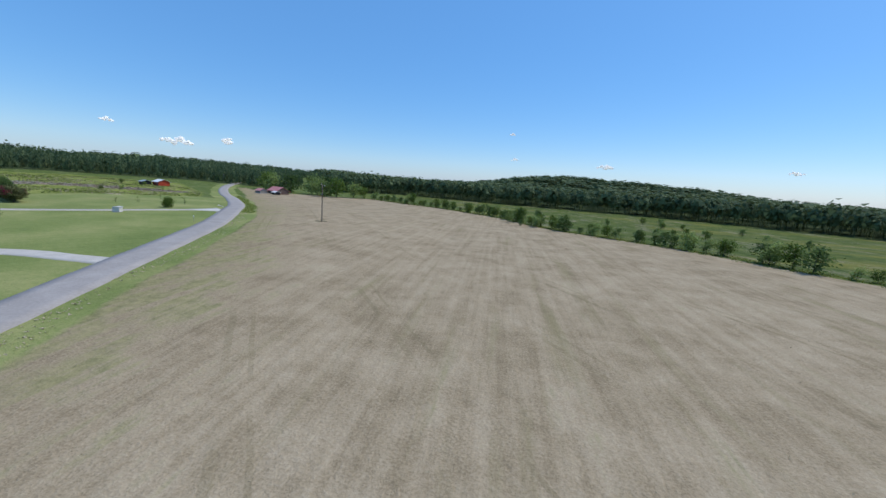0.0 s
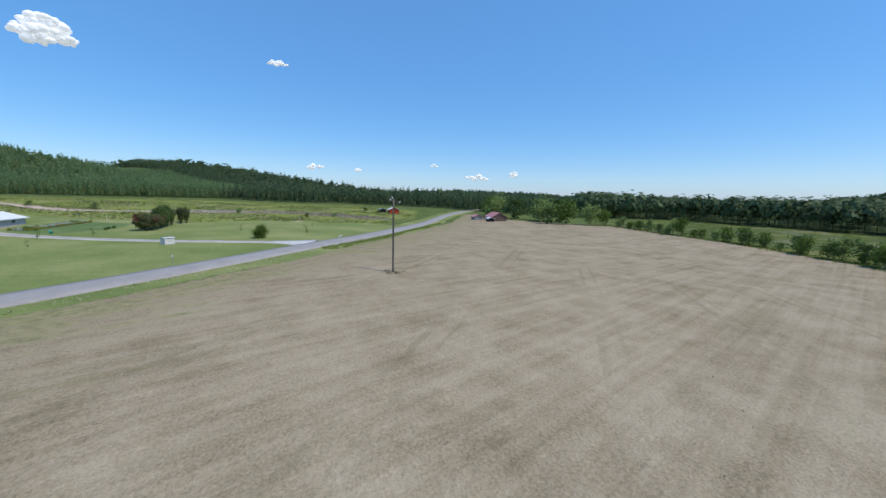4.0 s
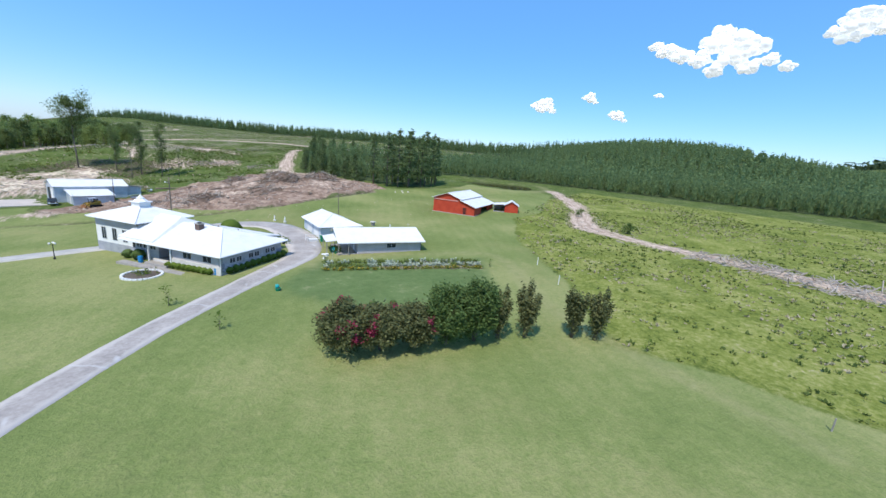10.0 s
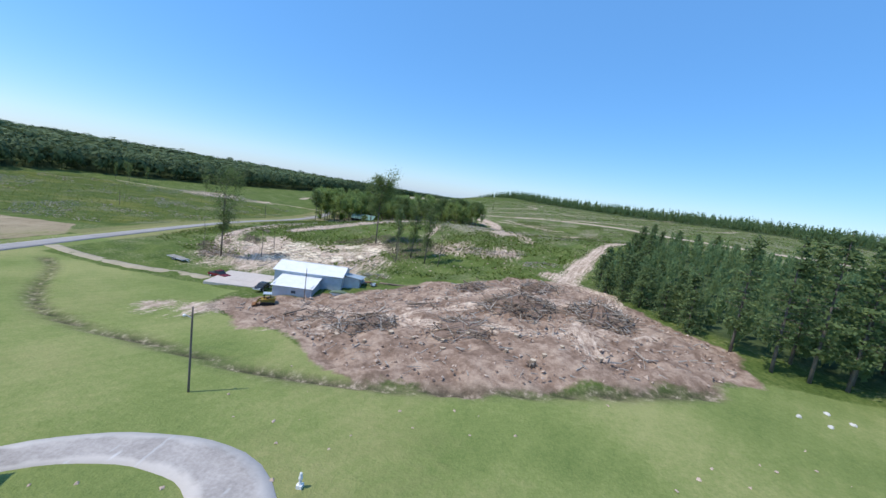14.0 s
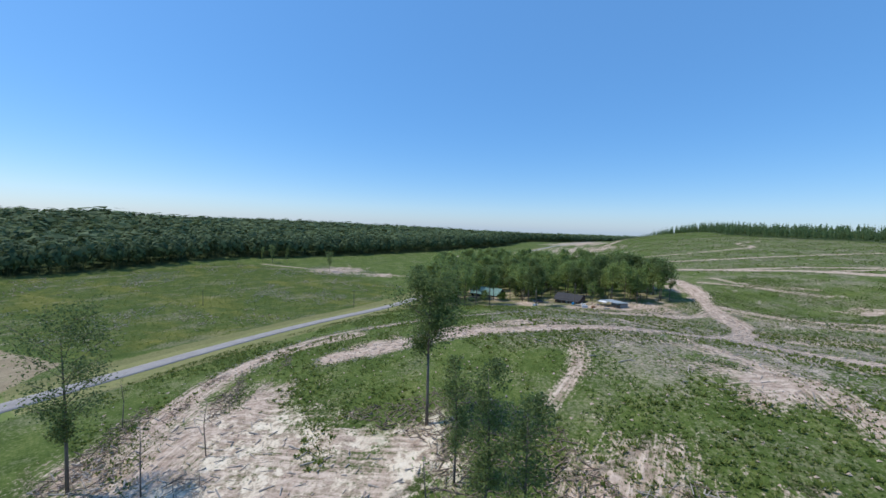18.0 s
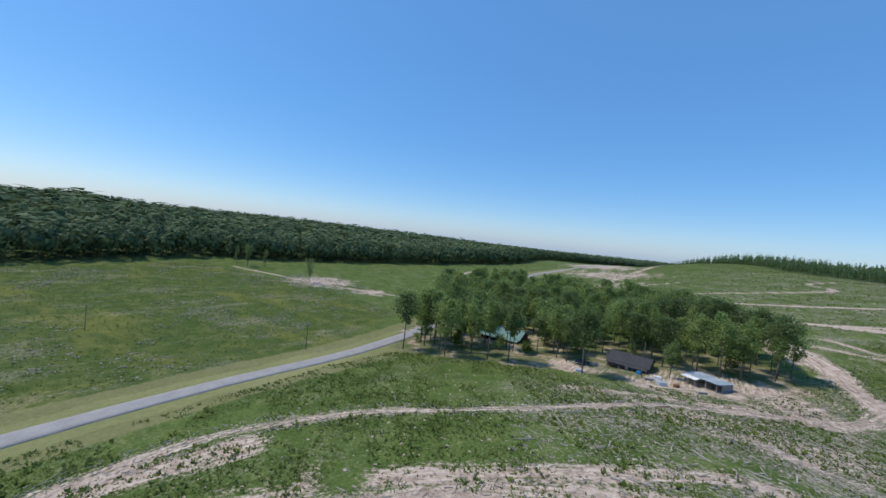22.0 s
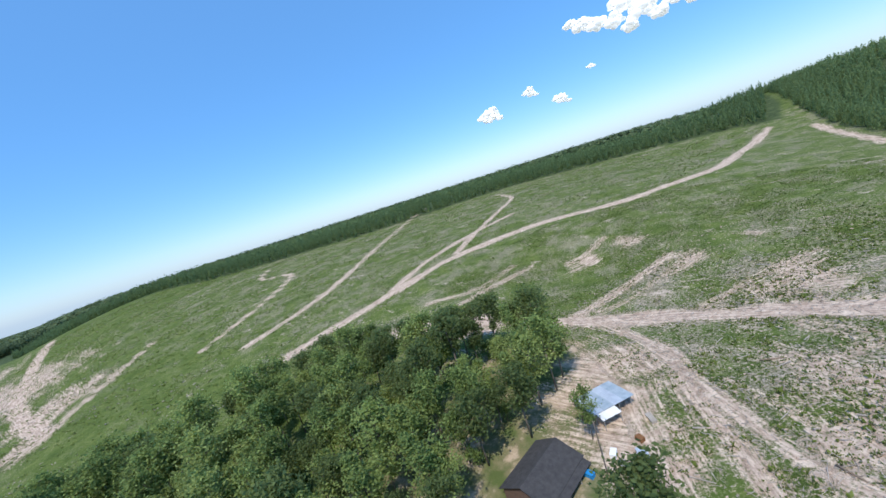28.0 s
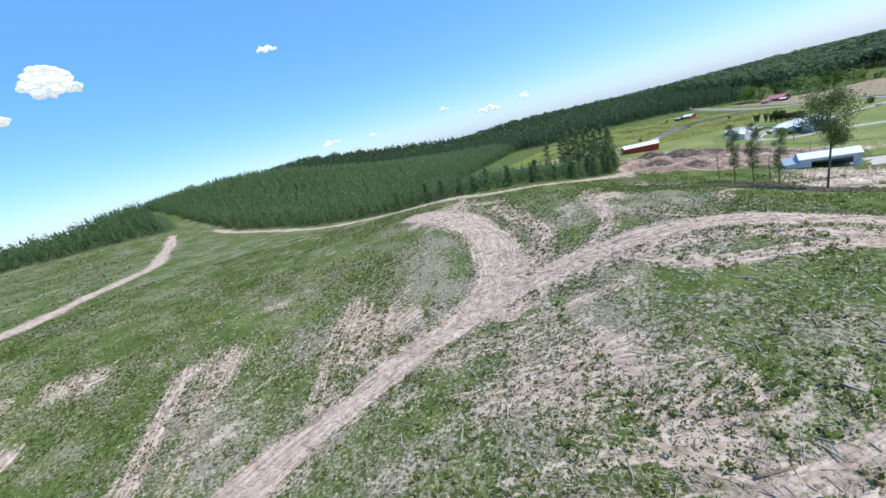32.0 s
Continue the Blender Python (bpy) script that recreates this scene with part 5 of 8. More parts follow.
    for row in range(7):
        y, z = -0.05, 0.02 + row * 0.235
        while y > -11.05:
            w = srng.uniform(0.28, 0.62)
            if not (z + 0.1 > 1.15 and min(abs(y - w / 2 - c) for c in (-1.85, -2.95, -5.05, -6.15, -8.25, -9.35)) < 0.5 + w / 2):
                st = part("stone", blocks[srng.randrange(4)], "wall_stone", b)
                st.matrix_local = pose(-0.02, y - w / 2, z, srng.uniform(-2, 2), 0, srng.uniform(-2, 2)) @ Matrix.Diagonal((0.07 + srng.uniform(0, 0.05), w - 0.04, 0.2 + srng.uniform(-0.02, 0.01), 1))
            y -= w
    # chimney
    ch = part("chimney", box(8.0, 8.8, -4.9, -4.1, 3.6, 5.15), "brick", b)
    part("chimney_cap", box(7.93, 8.87, -4.97, -4.03, 5.15, 5.25), "concrete", ch)
    part("flue", box(8.2, 8.6, -4.7, -4.3, 5.254, 5.4), "dark", ch)
    # square wing with cupola
    x0, x1, y0, y1, ew = 17.2, 25.8, -9.7, -2.0, 4.55
    part("wing_base", joined(box(x0, x1, y1 - 0.3, y1, -1.2, 0.75), box(x0, x1, y0, y0 + 0.3, -1.2, 0.75), box(x0, x0 + 0.3, y0 + 0.3, y1 - 0.3, -1.2, 0.75), box(x1 - 0.3, x1, y0 + 0.3, y1 - 0.3, -1.2, 0.75)), "stone_wall", b)
    part("wing_wall", joined(box(x0, x1, y1 - 0.25, y1 - 0.02, 0.75, 3.3), box(x0, x1, y0 + 0.02, y0 + 0.25, 0.75, 3.3), box(x0 + 0.02, x0 + 0.25, y0 + 0.25, y1 - 0.25, 0.75, 3.3), box(x1 - 0.25, x1 - 0.02, y0 + 0.25, y1 - 0.25, 0.75, 3.3)), "white_paint", b)
    part("wing_frieze", joined(box(x0, x1, y1 - 0.25, y1 + 0.03, 3.3, ew), box(x0, x1, y0 - 0.03, y0 + 0.25, 3.3, ew), box(x0, x0 + 0.25, y0 + 0.25, y1 - 0.25, 3.3, ew), box(x1 - 0.25, x1, y0 + 0.25, y1 - 0.25, 3.3, ew)), "grey_siding", b)
    for x in (19.9, 22.0, 24.2):
        window(b, x, y1 - 0.02, 1.2, 0.95, 1.9, "+y")
    for y in (-4.0, -6.0, -8.0):
        window(b, x1 - 0.02, y, 1.2, 0.95, 1.9, "+x")
    part("wing_door", box(17.5, 18.4, y1 - 0.02, y1 + 0.05, 0.75, 2.8), "dark", b)
    o = 0.75
    E = [(x0 - o, y1 + o, ew), (x1 + o, y1 + o, ew), (x1 + o, y0 - o, ew), (x0 - o, y0 - o, ew)]
    top = ((x0 + x1) / 2, (y0 + y1) / 2, 6.35)
    for k, mat in enumerate(("white_metal", "white_metal_y", "white_metal", "white_metal_y")):
        part("roof_panel", slab([E[k], top, E[(k + 1) % 4]], 0.09), mat, b)
        ridge_cap(b, (top[0], top[1], top[2] + 0.02), (E[k][0], E[k][1], E[k][2] + 0.04))
    cup = part("cupola", box(top[0] - 0.85, top[0] + 0.85, top[1] - 0.85, top[1] + 0.85, 5.7, 6.75), "white_paint", b)
    part("cupola_eave", box(top[0] - 1.1, top[0] + 1.1, top[1] - 1.1, top[1] + 1.1, 6.75, 6.88), "white_paint", cup, bevel=0.03)
    part("cupola_roof", lathe([(1.05, 6.88), (0.75, 7.15), (0.55, 7.22), (0.52, 7.4), (0.3, 7.55), (0.06, 7.9), (0.01, 8.1)], 8, (top[0], top[1], 0)), "white_paint", cup)
    # small roofs between wing and rear
    part("roof_panel", slab([(17.6, -10.2, 3.0), (21.0, -10.2, 3.0), (21.0, -12.6, 2.7), (17.6, -12.6, 2.7)][::-1], 0.08), "white_metal", b)
    part("gutter", box(-0.8, -0.7, -11.9, 0.7, 2.62, 2.74), "white_paint", b)
    part("gutter", box(-0.7, 17.2, 0.7, 0.8, 2.62, 2.74), "white_paint", b)
    part("downpipe", rod((-0.05, 0.1, 0.2), (-0.05, 0.1, 2.65), 0.05), "white_paint", b)
    for x, y, z in ((9.2, -8.4, 4.05), (6.6, -9.6, 3.7)):
        part("vent_pipe", rod((x, y, z - 0.4), (x, y, z + 0.2), 0.07), "rust", b)
    return b


def hip_garage():
    b = thing("garage", at(-91.2, -64.7, 174), "pale blue garage with white metal hip roof beside the driveway", "garage")
    W, D, e, r = 7.6, 11.0, 2.4, 4.0
    part("wall", joined(box(0, W, 0, 0.15, -0.8, e), box(0, W, D - 0.15, D, -0.8, e), box(W - 0.15, W, 0.15, D - 0.15, -0.8, e), box(0, 0.15, 0.15, 1.2, -0.8, e), box(0, 0.15, 4.4, 5.6, -0.8, e), box(0, 0.15, 8.8, D - 0.15, -0.8, e), box(0, 0.15, 1.2, 8.8, 2.1, e)), "blue_siding", b)
    for y in (1.2, 5.6):
        dr = part("garage_door", box(0.05, 0.1, y, y + 3.2, 0.0, 2.1), "white_paint", b)
        for k in range(4):
            part("door_panel", box(0.0, 0.04, y + 0.1, y + 3.1, 0.06 + k * 0.52, 0.48 + k * 0.52), "white_paint", dr)
    part("floor_slab", box(0.15, W - 0.15, 0.15, D - 0.15, -0.8, 0.0), "concrete", b)
    part("gable_wall", prism([(0.1, e), (W - 0.1, e), (W / 2, r - 0.1)], D - 0.15, D - 0.01), "blue_siding", b)
    o = 0.55
    a, c, p, q = (-o, -o, e), (W + o, -o, e), (W / 2, 4.4, r), (W / 2, D + o, r)
    part("roof_panel", slab([a, c, p], 0.09), "white_metal", b)
    part("roof_panel", slab([c, (W + o, D + o, e), q, p], 0.09), "white_metal_y", b)
    part("roof_panel", slab([p, q, (-o, D + o, e), a], 0.09), "white_metal_y", b)
    for u, v in ((p, a), (p, c), (p, q)):
        ridge_cap(b, (u[0], u[1], u[2] + 0.02), (v[0], v[1], v[2] + 0.02))
    window(b, 4.9, 0.0, 0.9, 1.0, 0.9, "-y")
    window(b, W, 5.0, 0.9, 1.0, 0.9, "+x")
    part("downpipe", rod((-0.1, 0.1, 0), (-0.1, 0.1, 2.3), 0.05), "white_paint", b)


def long_shed():
    b = thing("long_outbuilding", at(-89.9, -53.1, 164), "long grey outbuilding with white metal roof and cluttered porch", "outbuilding")
    W, D, e, r = 13.8, 7.2, 2.3, 3.7
    part("wall", joined(box(2.4, W, 0, 0.15, -0.8, e), box(2.4, W, D - 0.15, D, -0.8, 2.55), box(2.4, 2.55, 0.15, D - 0.15, -0.8, e)), "grey_siding", b)
    prof = [(0, -0.8), (D, -0.8), (D, 2.55), (4.3, r - 0.05), (0, e)]
    part("end_wall", prism(prof, W - 0.15, W, 0), "grey_siding", b)
    part("gable_wall", prism([(0, e), (D, 2.55), (4.3, r - 0.05)], 2.4, 2.55, 0), "grey_siding", b)
    part("foundation", box(2.3, W + 0.08, -0.06, D + 0.06, -0.8, 0.18), "concrete", b)
    part("roof_panel", slab([(-0.9, -0.6, 2.18), (W + 0.6, -0.6, 2.18), (W + 0.6, 4.3, r), (-0.9, 4.3, r)], 0.08), "white_metal", b)
    part("roof_panel", slab([(-0.9, 4.3, r), (W + 0.6, 4.3, r), (W + 0.6, D + 0.5, 2.5), (-0.9, D + 0.5, 2.5)], 0.08), "white_metal", b)
    part("porch_roof", slab([(-2.6, 0.6, 2.15), (-0.7, 0.6, 2.35), (-0.7, 5.2, 2.5), (-2.6, 5.2, 2.2)], 0.07), "white_metal", b)
    part("fascia", box(-0.9, W + 0.6, -0.66, -0.6, 2.02, 2.18), "white_paint", b)
    part("porch_floor", box(-0.9, 2.4, 0.0, D, -0.8, 0.12), "concrete", b)
    for x, y in ((-0.7, -0.3), (0.9, -0.3), (-0.7, 3.4), (-0.7, 6.6), (-2.4, 0.8), (-2.4, 5.0)):
        part("porch_post", box(x - 0.06, x + 0.06, y - 0.06, y + 0.06, -0.6, 2.15), "grey_wood", b)
    window(b, 8.3, 0.0, 1.0, 1.7, 0.85, "-y")
    part("door", box(2.36, 2.4, 2.2, 3.1, 0.12, 2.1), "white_paint", b)
    part("vent_pipe", rod((9.6, 5.4, 2.9), (9.6, 5.4, 4.1), 0.07), "white_paint", b)
    part("antenna", joined(rod((13.2, 5.6, 2.9), (13.2, 5.6, 4.3), 0.03), rod((12.9, 5.6, 4.1), (13.5, 5.6, 4.1), 0.02)), "grey_metal", b)
    ridge_cap(b, (-0.9, 4.3, r + 0.03), (W + 0.6, 4.3, r + 0.03))


def pump_house():
    b = thing("pump_house", at(-45.6, -21.4, -64.4) @ Matrix.Translation((0.36, -0.28, 0)) @ Matrix.Diagonal((0.74, 0.74, 0.92, 1)), "tiny pale stone pump house with weathered grey roof on the lawn", "pump house")
    part("wall", joined(box(0, 2.6, -0.2, 0, -0.5, 1.45), box(0, 2.6, -2.0, -1.8, -0.5, 1.45), box(0, 0.2, -1.8, -0.2, -0.5, 1.45), box(2.4, 2.6, -1.8, -0.2, -0.5, 1.45)), "pale_stone", b)
    for side in (0, 1):
        y0, y1 = ((0.14, -1.0), (-2.14, -1.0))[side]
        for k in range(3):
            x0, x1 = -0.13 + 0.955 * k, -0.13 + 0.955 * (k + 1) - 0.012
            ring = [(x0, y0, 1.46), (x1, y0, 1.46), (x1, y1, 1.60), (x0, y1, 1.60)]
            part("roof_panel", slab(ring[::-1] if side == 0 else ring, 0.09), "weathered_roof", b)
    for x in (0.02, 2.42):
        part("gable", prism([(-2.0, 1.45), (0, 1.45), (-1.0, 1.54)], x, x + 0.16, 0), "pale_stone", b)
    part("door", box(-0.05, -0.004, -1.5, -0.6, 0.02, 1.3), "pale_blue_paint", b, "pale blue-white plank door")
    part("foundation", box(-0.12, 2.72, -2.12, 0.12, -0.5, 0.06), "concrete", b)


def workshop():
    b = thing("workshop", at(-51, -137.8, 193.3, 0.4), "blue-grey metal workshop with white roof, lean-to and concrete pad", "workshop")
    W, D, e, r = 15.2, 9.2, 3.9, 5.3
    prof = [(0, -1.5), (D, -1.5), (D, e), (D / 2, r - 0.06), (0, e)]
    part("end_wall", joined(prism([(0, -1.5), (1.6, -1.5), (1.6, 3.2), (7.6, 3.2), (7.6, -1.5), (D, -1.5), (D, e), (D / 2, r - 0.06), (0, e)], 0, 0.12, 0)), "grey_metal", b)
    part("end_wall", prism(prof, W - 0.12, W, 0), "grey_metal", b)
    part("side_wall", box(0.12, W - 0.12, 0, 0.12, -1.5, e), "grey_metal", b)
    part("side_wall", joined(box(0.12, 2.0, D - 0.12, D, -1.5, e), box(W - 3, W - 0.12, D - 0.12, D, -1.5, e), box(2.0, W - 3, D - 0.12, D, 2.9, e)), "grey_metal", b, "blue-grey metal wall with wide open bay")
    part("floor_slab", box(-0.1, W, 0.12, D + 0.4, -1.5, -0.25), "concrete", b)
    part("roller_door", box(0.04, 0.08, 1.6, 4.4, -0.25, 3.2), "white_paint", b)
    part("roof_panel", slab([(-0.35, -0.35, e), (W + 0.35, -0.35, e), (W + 0.35, D / 2, r), (-0.35, D / 2, r)], 0.07), "white_metal", b)
    part("roof_panel", slab([(-0.35, D / 2, r), (W + 0.35, D / 2, r), (W + 0.35, D + 0.35, e), (-0.35, D + 0.35, e)], 0.07), "white_metal", b)
    ridge_cap(b, (-0.35, D / 2, r + 0.03), (W + 0.35, D / 2, r + 0.03))
    # lean-to in front
    part("lean_to_wall", joined(box(2.2, 10.4, -6.6, -6.48, -1.8, 2.15), box(2.2, 2.32, -6.48, 0, -1.8, 2.5), box(10.28, 10.4, -6.48, 0, -1.8, 2.5)), "grey_metal", b)
    part("lean_to_roof", slab([(1.8, -7.0, 2.2), (10.8, -7.0, 2.2), (10.8, 0.0, 3.15), (1.8, 0.0, 3.15)], 0.07), "white_metal", b)
    window(b, 6.6, -6.6, 0.7, 1.0, 0.7, "-y")
    part("lean_to_door", box(2.14, 2.2, -4.5, -3.5, -0.3, 1.8), "white_paint", b)
    # rear annex
    part("annex_wall", joined(box(W, 19.0, 2.0, 2.12, -1.5, 3.6), box(18.9, 19.0, 2.12, D, -1.5, 2.6), box(W, 18.9, D - 0.12, D, -1.5, 2.6)), "grey_metal", b)
    part("annex_roof", slab([(W, 1.6, 4.1), (19.5, 1.6, 3.5), (19.5, D + 0.3, 2.5), (W, D + 0.3, 2.9)], 0.07), "rusty_metal", b)


MAT["faded_red"] = ribbed("faded_red", (0.46, 0.17, 0.17), (0.60, 0.28, 0.27), 0.4, 0, 0.6)
MAT["pink_trim"] = mottled("pink_trim", (0.50, 0.20, 0.17), (0.62, 0.30, 0.26), 1.0, 0.8)
for build in (red_barn, red_shed, main_house, hip_garage, long_shed, pump_house, workshop):
    build()
pad = thing("concrete_pad", at(-42.9, -140.5, 193.3, 0.0), "pale concrete pad in front of the workshop door", "pad", kind="structure")
for i in range(3):
    for j in range(3):
        part("slab", box(-7.6 + 4.4 * i, -3.24 + 4.4 * i, -6.0 + 4.0 * j, -2.04 + 4.0 * j, -1.5, 0.30), "pad_concrete", pad)


def simple_house(name, m, w, d, e, r, wall, roof, label, category="house", porch=0.0):
    b = thing(name, m, label, category)
    part("wall", joined(box(0, w, 0, 0.2, -1.5, e), box(0, w, d - 0.2, d, -1.5, e), box(0, 0.2, 0.2, d - 0.2, -1.5, e), box(w - 0.2, w, 0.2, d - 0.2, -1.5, e)), wall, b)
    part("gable_wall", prism([(0, e), (d, e), (d / 2, r - 0.08)], 0.02, 0.18, 0), wall, b)
    part("gable_wall", prism([(0, e), (d, e), (d / 2, r - 0.08)], w - 0.18, w - 0.02, 0), wall, b)
    part("roof_panel", slab([(-0.5, -0.6, e - 0.2), (w + 0.5, -0.6, e - 0.2), (w + 0.5, d / 2, r), (-0.5, d / 2, r)], 0.1), roof, b)
    part("roof_panel", slab([(-0.5, d / 2, r), (w + 0.5, d / 2, r), (w + 0.5, d + 0.6, e - 0.2), (-0.5, d + 0.6, e - 0.2)], 0.1), roof, b)
    for k in range(max(2, int(w / 4))):
        window(b, 1.8 + k * 4.0, 0.0, 0.9, 1.2, 1.2, "-y")
        window(b, 1.8 + k * 4.0, d, 0.9, 1.2, 1.2, "+y")
    part("door", box(w / 2 - 0.5, w / 2 + 0.5, -0.05, -0.004, 0, 2.05), "white_paint", b)
    if porch:
        part("porch_roof", slab([(0, -porch, e - 0.7), (w, -porch, e - 0.7), (w, -0.45, e - 0.25), (0, -0.45, e - 0.25)], 0.08), roof, b)
        for k in range(4):
            x = 0.1 + k * (w - 0.2) / 3
            part("porch_post", box(x - 0.07, x + 0.07, -porch + 0.1, -porch + 0.24, -1.5, e - 0.72), "grey_wood", b)
    return b


simple_house("green_roof_house", at(19.5, -338.5, 183), 17, 10, 2.7, 5.2, "dark", "shingle_green", "dark house with pale green metal roof among tall trees", porch=2.4)
simple_house("dark_roof_house", at(-31.9, -332.3, 176), 12, 9, 2.6, 4.6, "brick", "shingle_dark", "small house with dark shingle roof at the edge of the grove", porch=2.0)
simple_house("red_roof_house", at(-99.4, 151.1, 150), 14, 9, 2.7, 5.4, "brick", "faded_red", "farmhouse with faded red roof beyond the field", porch=2.2)
simple_house("low_shed", at(-99.8, 140.2, 150), 4.6, 3.4, 2.0, 2.7, "dark", "white_metal", "small dark shed with white-edged roof before the farmhouse", "shed")
simple_house("porch_cabin", at(-110.3, 141.1, 150), 7, 5, 2.3, 3.6, "grey_wood", "faded_red", "small grey cabin beside the red-roofed farmhouse")
simple_house("far_red_barn", at(-164.5, 116.1, 155), 9, 6.5, 2.8, 4.3, "red_wood_x", "white_metal", "distant small red barn with white roof near the road", "barn")
simple_house("far_dark_shed", at(-174.4, 112.1, 155), 5, 5, 2.2, 3.0, "dark", "rusty_metal", "dark open shed beside the distant red barn", "shed")


def tin_shed():
    b = thing("tin_shed", at(-53.6, -331.6, 147), "open tin-roofed shed with patched blue-grey sheets on bare earth", "shed")
    part("back_wall", box(0, 9, 6.6, 6.7, -1, 2.3), "rusty_metal", b)
    part("side_wall", box(8.9, 9, 2.0, 6.6, -1, 2.3), "grey_wood", b)
    for k in range(4):
        part("roof_panel", slab([(-0.5 + 2.5 * k, -0.6, 2.75 + 0.03 * (k % 2)), (2.05 + 2.5 * k, -0.6, 2.75 + 0.03 * (k % 2)), (2.05 + 2.5 * k, 7.1, 2.4 + 0.03 * (k % 2)), (-0.5 + 2.5 * k, 7.1, 2.4 + 0.03 * (k % 2))], 0.04), "rusty_metal" if k % 2 else "grey_metal", b)
    part("roof_panel", slab([(0.2, -2.4, 2.25), (4.6, -2.4, 2.25), (4.6, -0.5, 2.6), (0.2, -0.5, 2.6)], 0.04), "white_metal", b)
    for x in (0.1, 3.0, 6.0, 8.9):
        part("post", box(x - 0.07, x + 0.07, -0.1, 0.04, -1, 2.7), "grey_wood", b)
    for x in (0.4, 4.4):
        part("post", box(x - 0.06, x + 0.06, -2.3, -2.18, -1, 2.25), "grey_wood", b)


tin_shed()


# ---- poles and lamps ----
def bracket_top(p, tall, r):
    """A pin insulator at the pole's head, a short and a long bracket arm with insulators, and the cable down the shaft."""
    profile = [(0.03, 0), (0.07, 0.02), (0.10, 0.08), (0.07, 0.11), (0.09, 0.15), (0.07, 0.22), (0.02, 0.25)]
    part("head_pin", joined(box(-0.20, -0.15, -0.03, 0.03, tall - 0.5, tall + 0.12), box(-0.18, 0.06, -0.03, 0.03, tall - 0.3, tall - 0.24)), "dark", p)
    part("insulator", lathe(profile, 10, (-0.175, 0, tall + 0.10)), "insulator", p)
    for reach, drop in ((-0.5, 0.30), (1.05, 0.62)):
        part("bracket_arm", rod((0.1 * reach, -0.02, tall - 0.42), (reach, -0.02, tall - drop), 0.05, 0.04, 8), "pole_wood", p)
        part("brace", rod((0.1 * reach, -0.02, tall - 1.15), (reach * 0.72, -0.02, tall - drop - 0.02), 0.028, 0.028, 6), "dark", p)
        part("arm_end", rod((reach, -0.02, tall - drop - 0.12), (reach, -0.02, tall - drop + 0.08), 0.06, 0.05, 8), "dark", p)
        part("insulator", lathe(profile, 10, (reach, -0.02, tall - drop + 0.08)), "insulator", p)
    part("cable", joined(*[rod((0.02 + 0.05 * math.sin(k * 0.9), -r * 0.95 + 0.004 * k, tall - 1.0 - 1.1 * k), (0.02 + 0.05 * math.sin(k * 0.9 + 0.9), -r * 0.95 + 0.004 * (k - 1), tall - 2.1 - 1.1 * k), 0.022, 0.022, 5) for k in range(8)]), "dark", p)


def utility_pole(x, y, tall, turn, label, arm=True, lamp=False, lean=0.0, r=0.15):
    p = thing("utility_pole", at(x, y, turn), label, "utility pole")
    shaft = part("shaft", rod((0, 0, -0.8), (lean, 0, tall), r, r * 0.68, 10, 6), "pole_wood", p, smooth=True)
    if arm:
        part("crossarm", box(-0.95, 0.95, -0.16, -0.05, tall - 0.75, tall - 0.62), "pole_wood", p, bevel=0.012)
        for s in (-1, 1):
            part("brace", rod((s * 0.62, -0.1, tall - 0.74), (0.02 * s, -0.12, tall - 1.35), 0.025, 0.025, 6), "pole_wood", p)
            part("insulator", lathe([(0.03, 0), (0.03, 0.08), (0.075, 0.1), (0.055, 0.16), (0.07, 0.18), (0.03, 0.24)], 10, (s * 0.86, -0.1, tall - 0.62)), "insulator", p)
        part("insulator", lathe([(0.03, 0), (0.03, 0.12), (0.08, 0.14), (0.055, 0.2), (0.07, 0.22), (0.03, 0.28)], 10, (-0.12, 0.0, tall + 0.02)), "insulator", p)
        part("pole_pin", box(-0.14, -0.10, -0.03, 0.03, tall - 0.5, tall + 0.04), "grey_metal", p)
        part("conduit", rod((0.05, -r, 0.0), (0.05, -r * 0.75, tall - 1.6), 0.03, 0.03, 6), "dark", p)
    if lamp:
        part("lamp_arm", rod((0, 0, tall - 1.2), (0.7, 0, tall - 0.9), 0.03, 0.03, 6), "grey_metal", p)
        part("lamp_head", lathe([(0.05, 0.12), (0.16, 0.05), (0.17, 0), (0.12, -0.12)], 10, (0.75, 0, tall - 0.95)), "insulator", p)
    return p


bracket_top(utility_pole(-0.6, 2.2, 11.7, 78, "weathered wooden utility pole with bracket arms in the ploughed field", arm=False, r=0.18), 11.7, 0.18)
utility_pole(-71.3, -93.7, 9.4, 20, "wooden pole with a yard lamp on the lawn", arm=False, lamp=True, r=0.13)
utility_pole(-101.1, -77.6, 7.6, 0, "slim pale wooden pole behind the garage", arm=False, lean=0.25, r=0.09)
utility_pole(48.7, -273.9, 8.9, 80, "wooden utility pole on the grass verge of the road")
utility_pole(-62.7, -130.9, 6.6, 10, "bare wooden pole beside the workshop", arm=False, r=0.1)
utility_pole(-42.9, -326.5, 10.5, 15, "pale wooden pole at the edge of the grove", arm=False, r=0.13)
utility_pole(105.1, -230.5, 8.5, 80, "distant wooden pole in the rough meadow", arm=False, r=0.12)
utility_pole(-188.1, 196.6, 8.5, 30, "distant roadside utility pole by the woods")


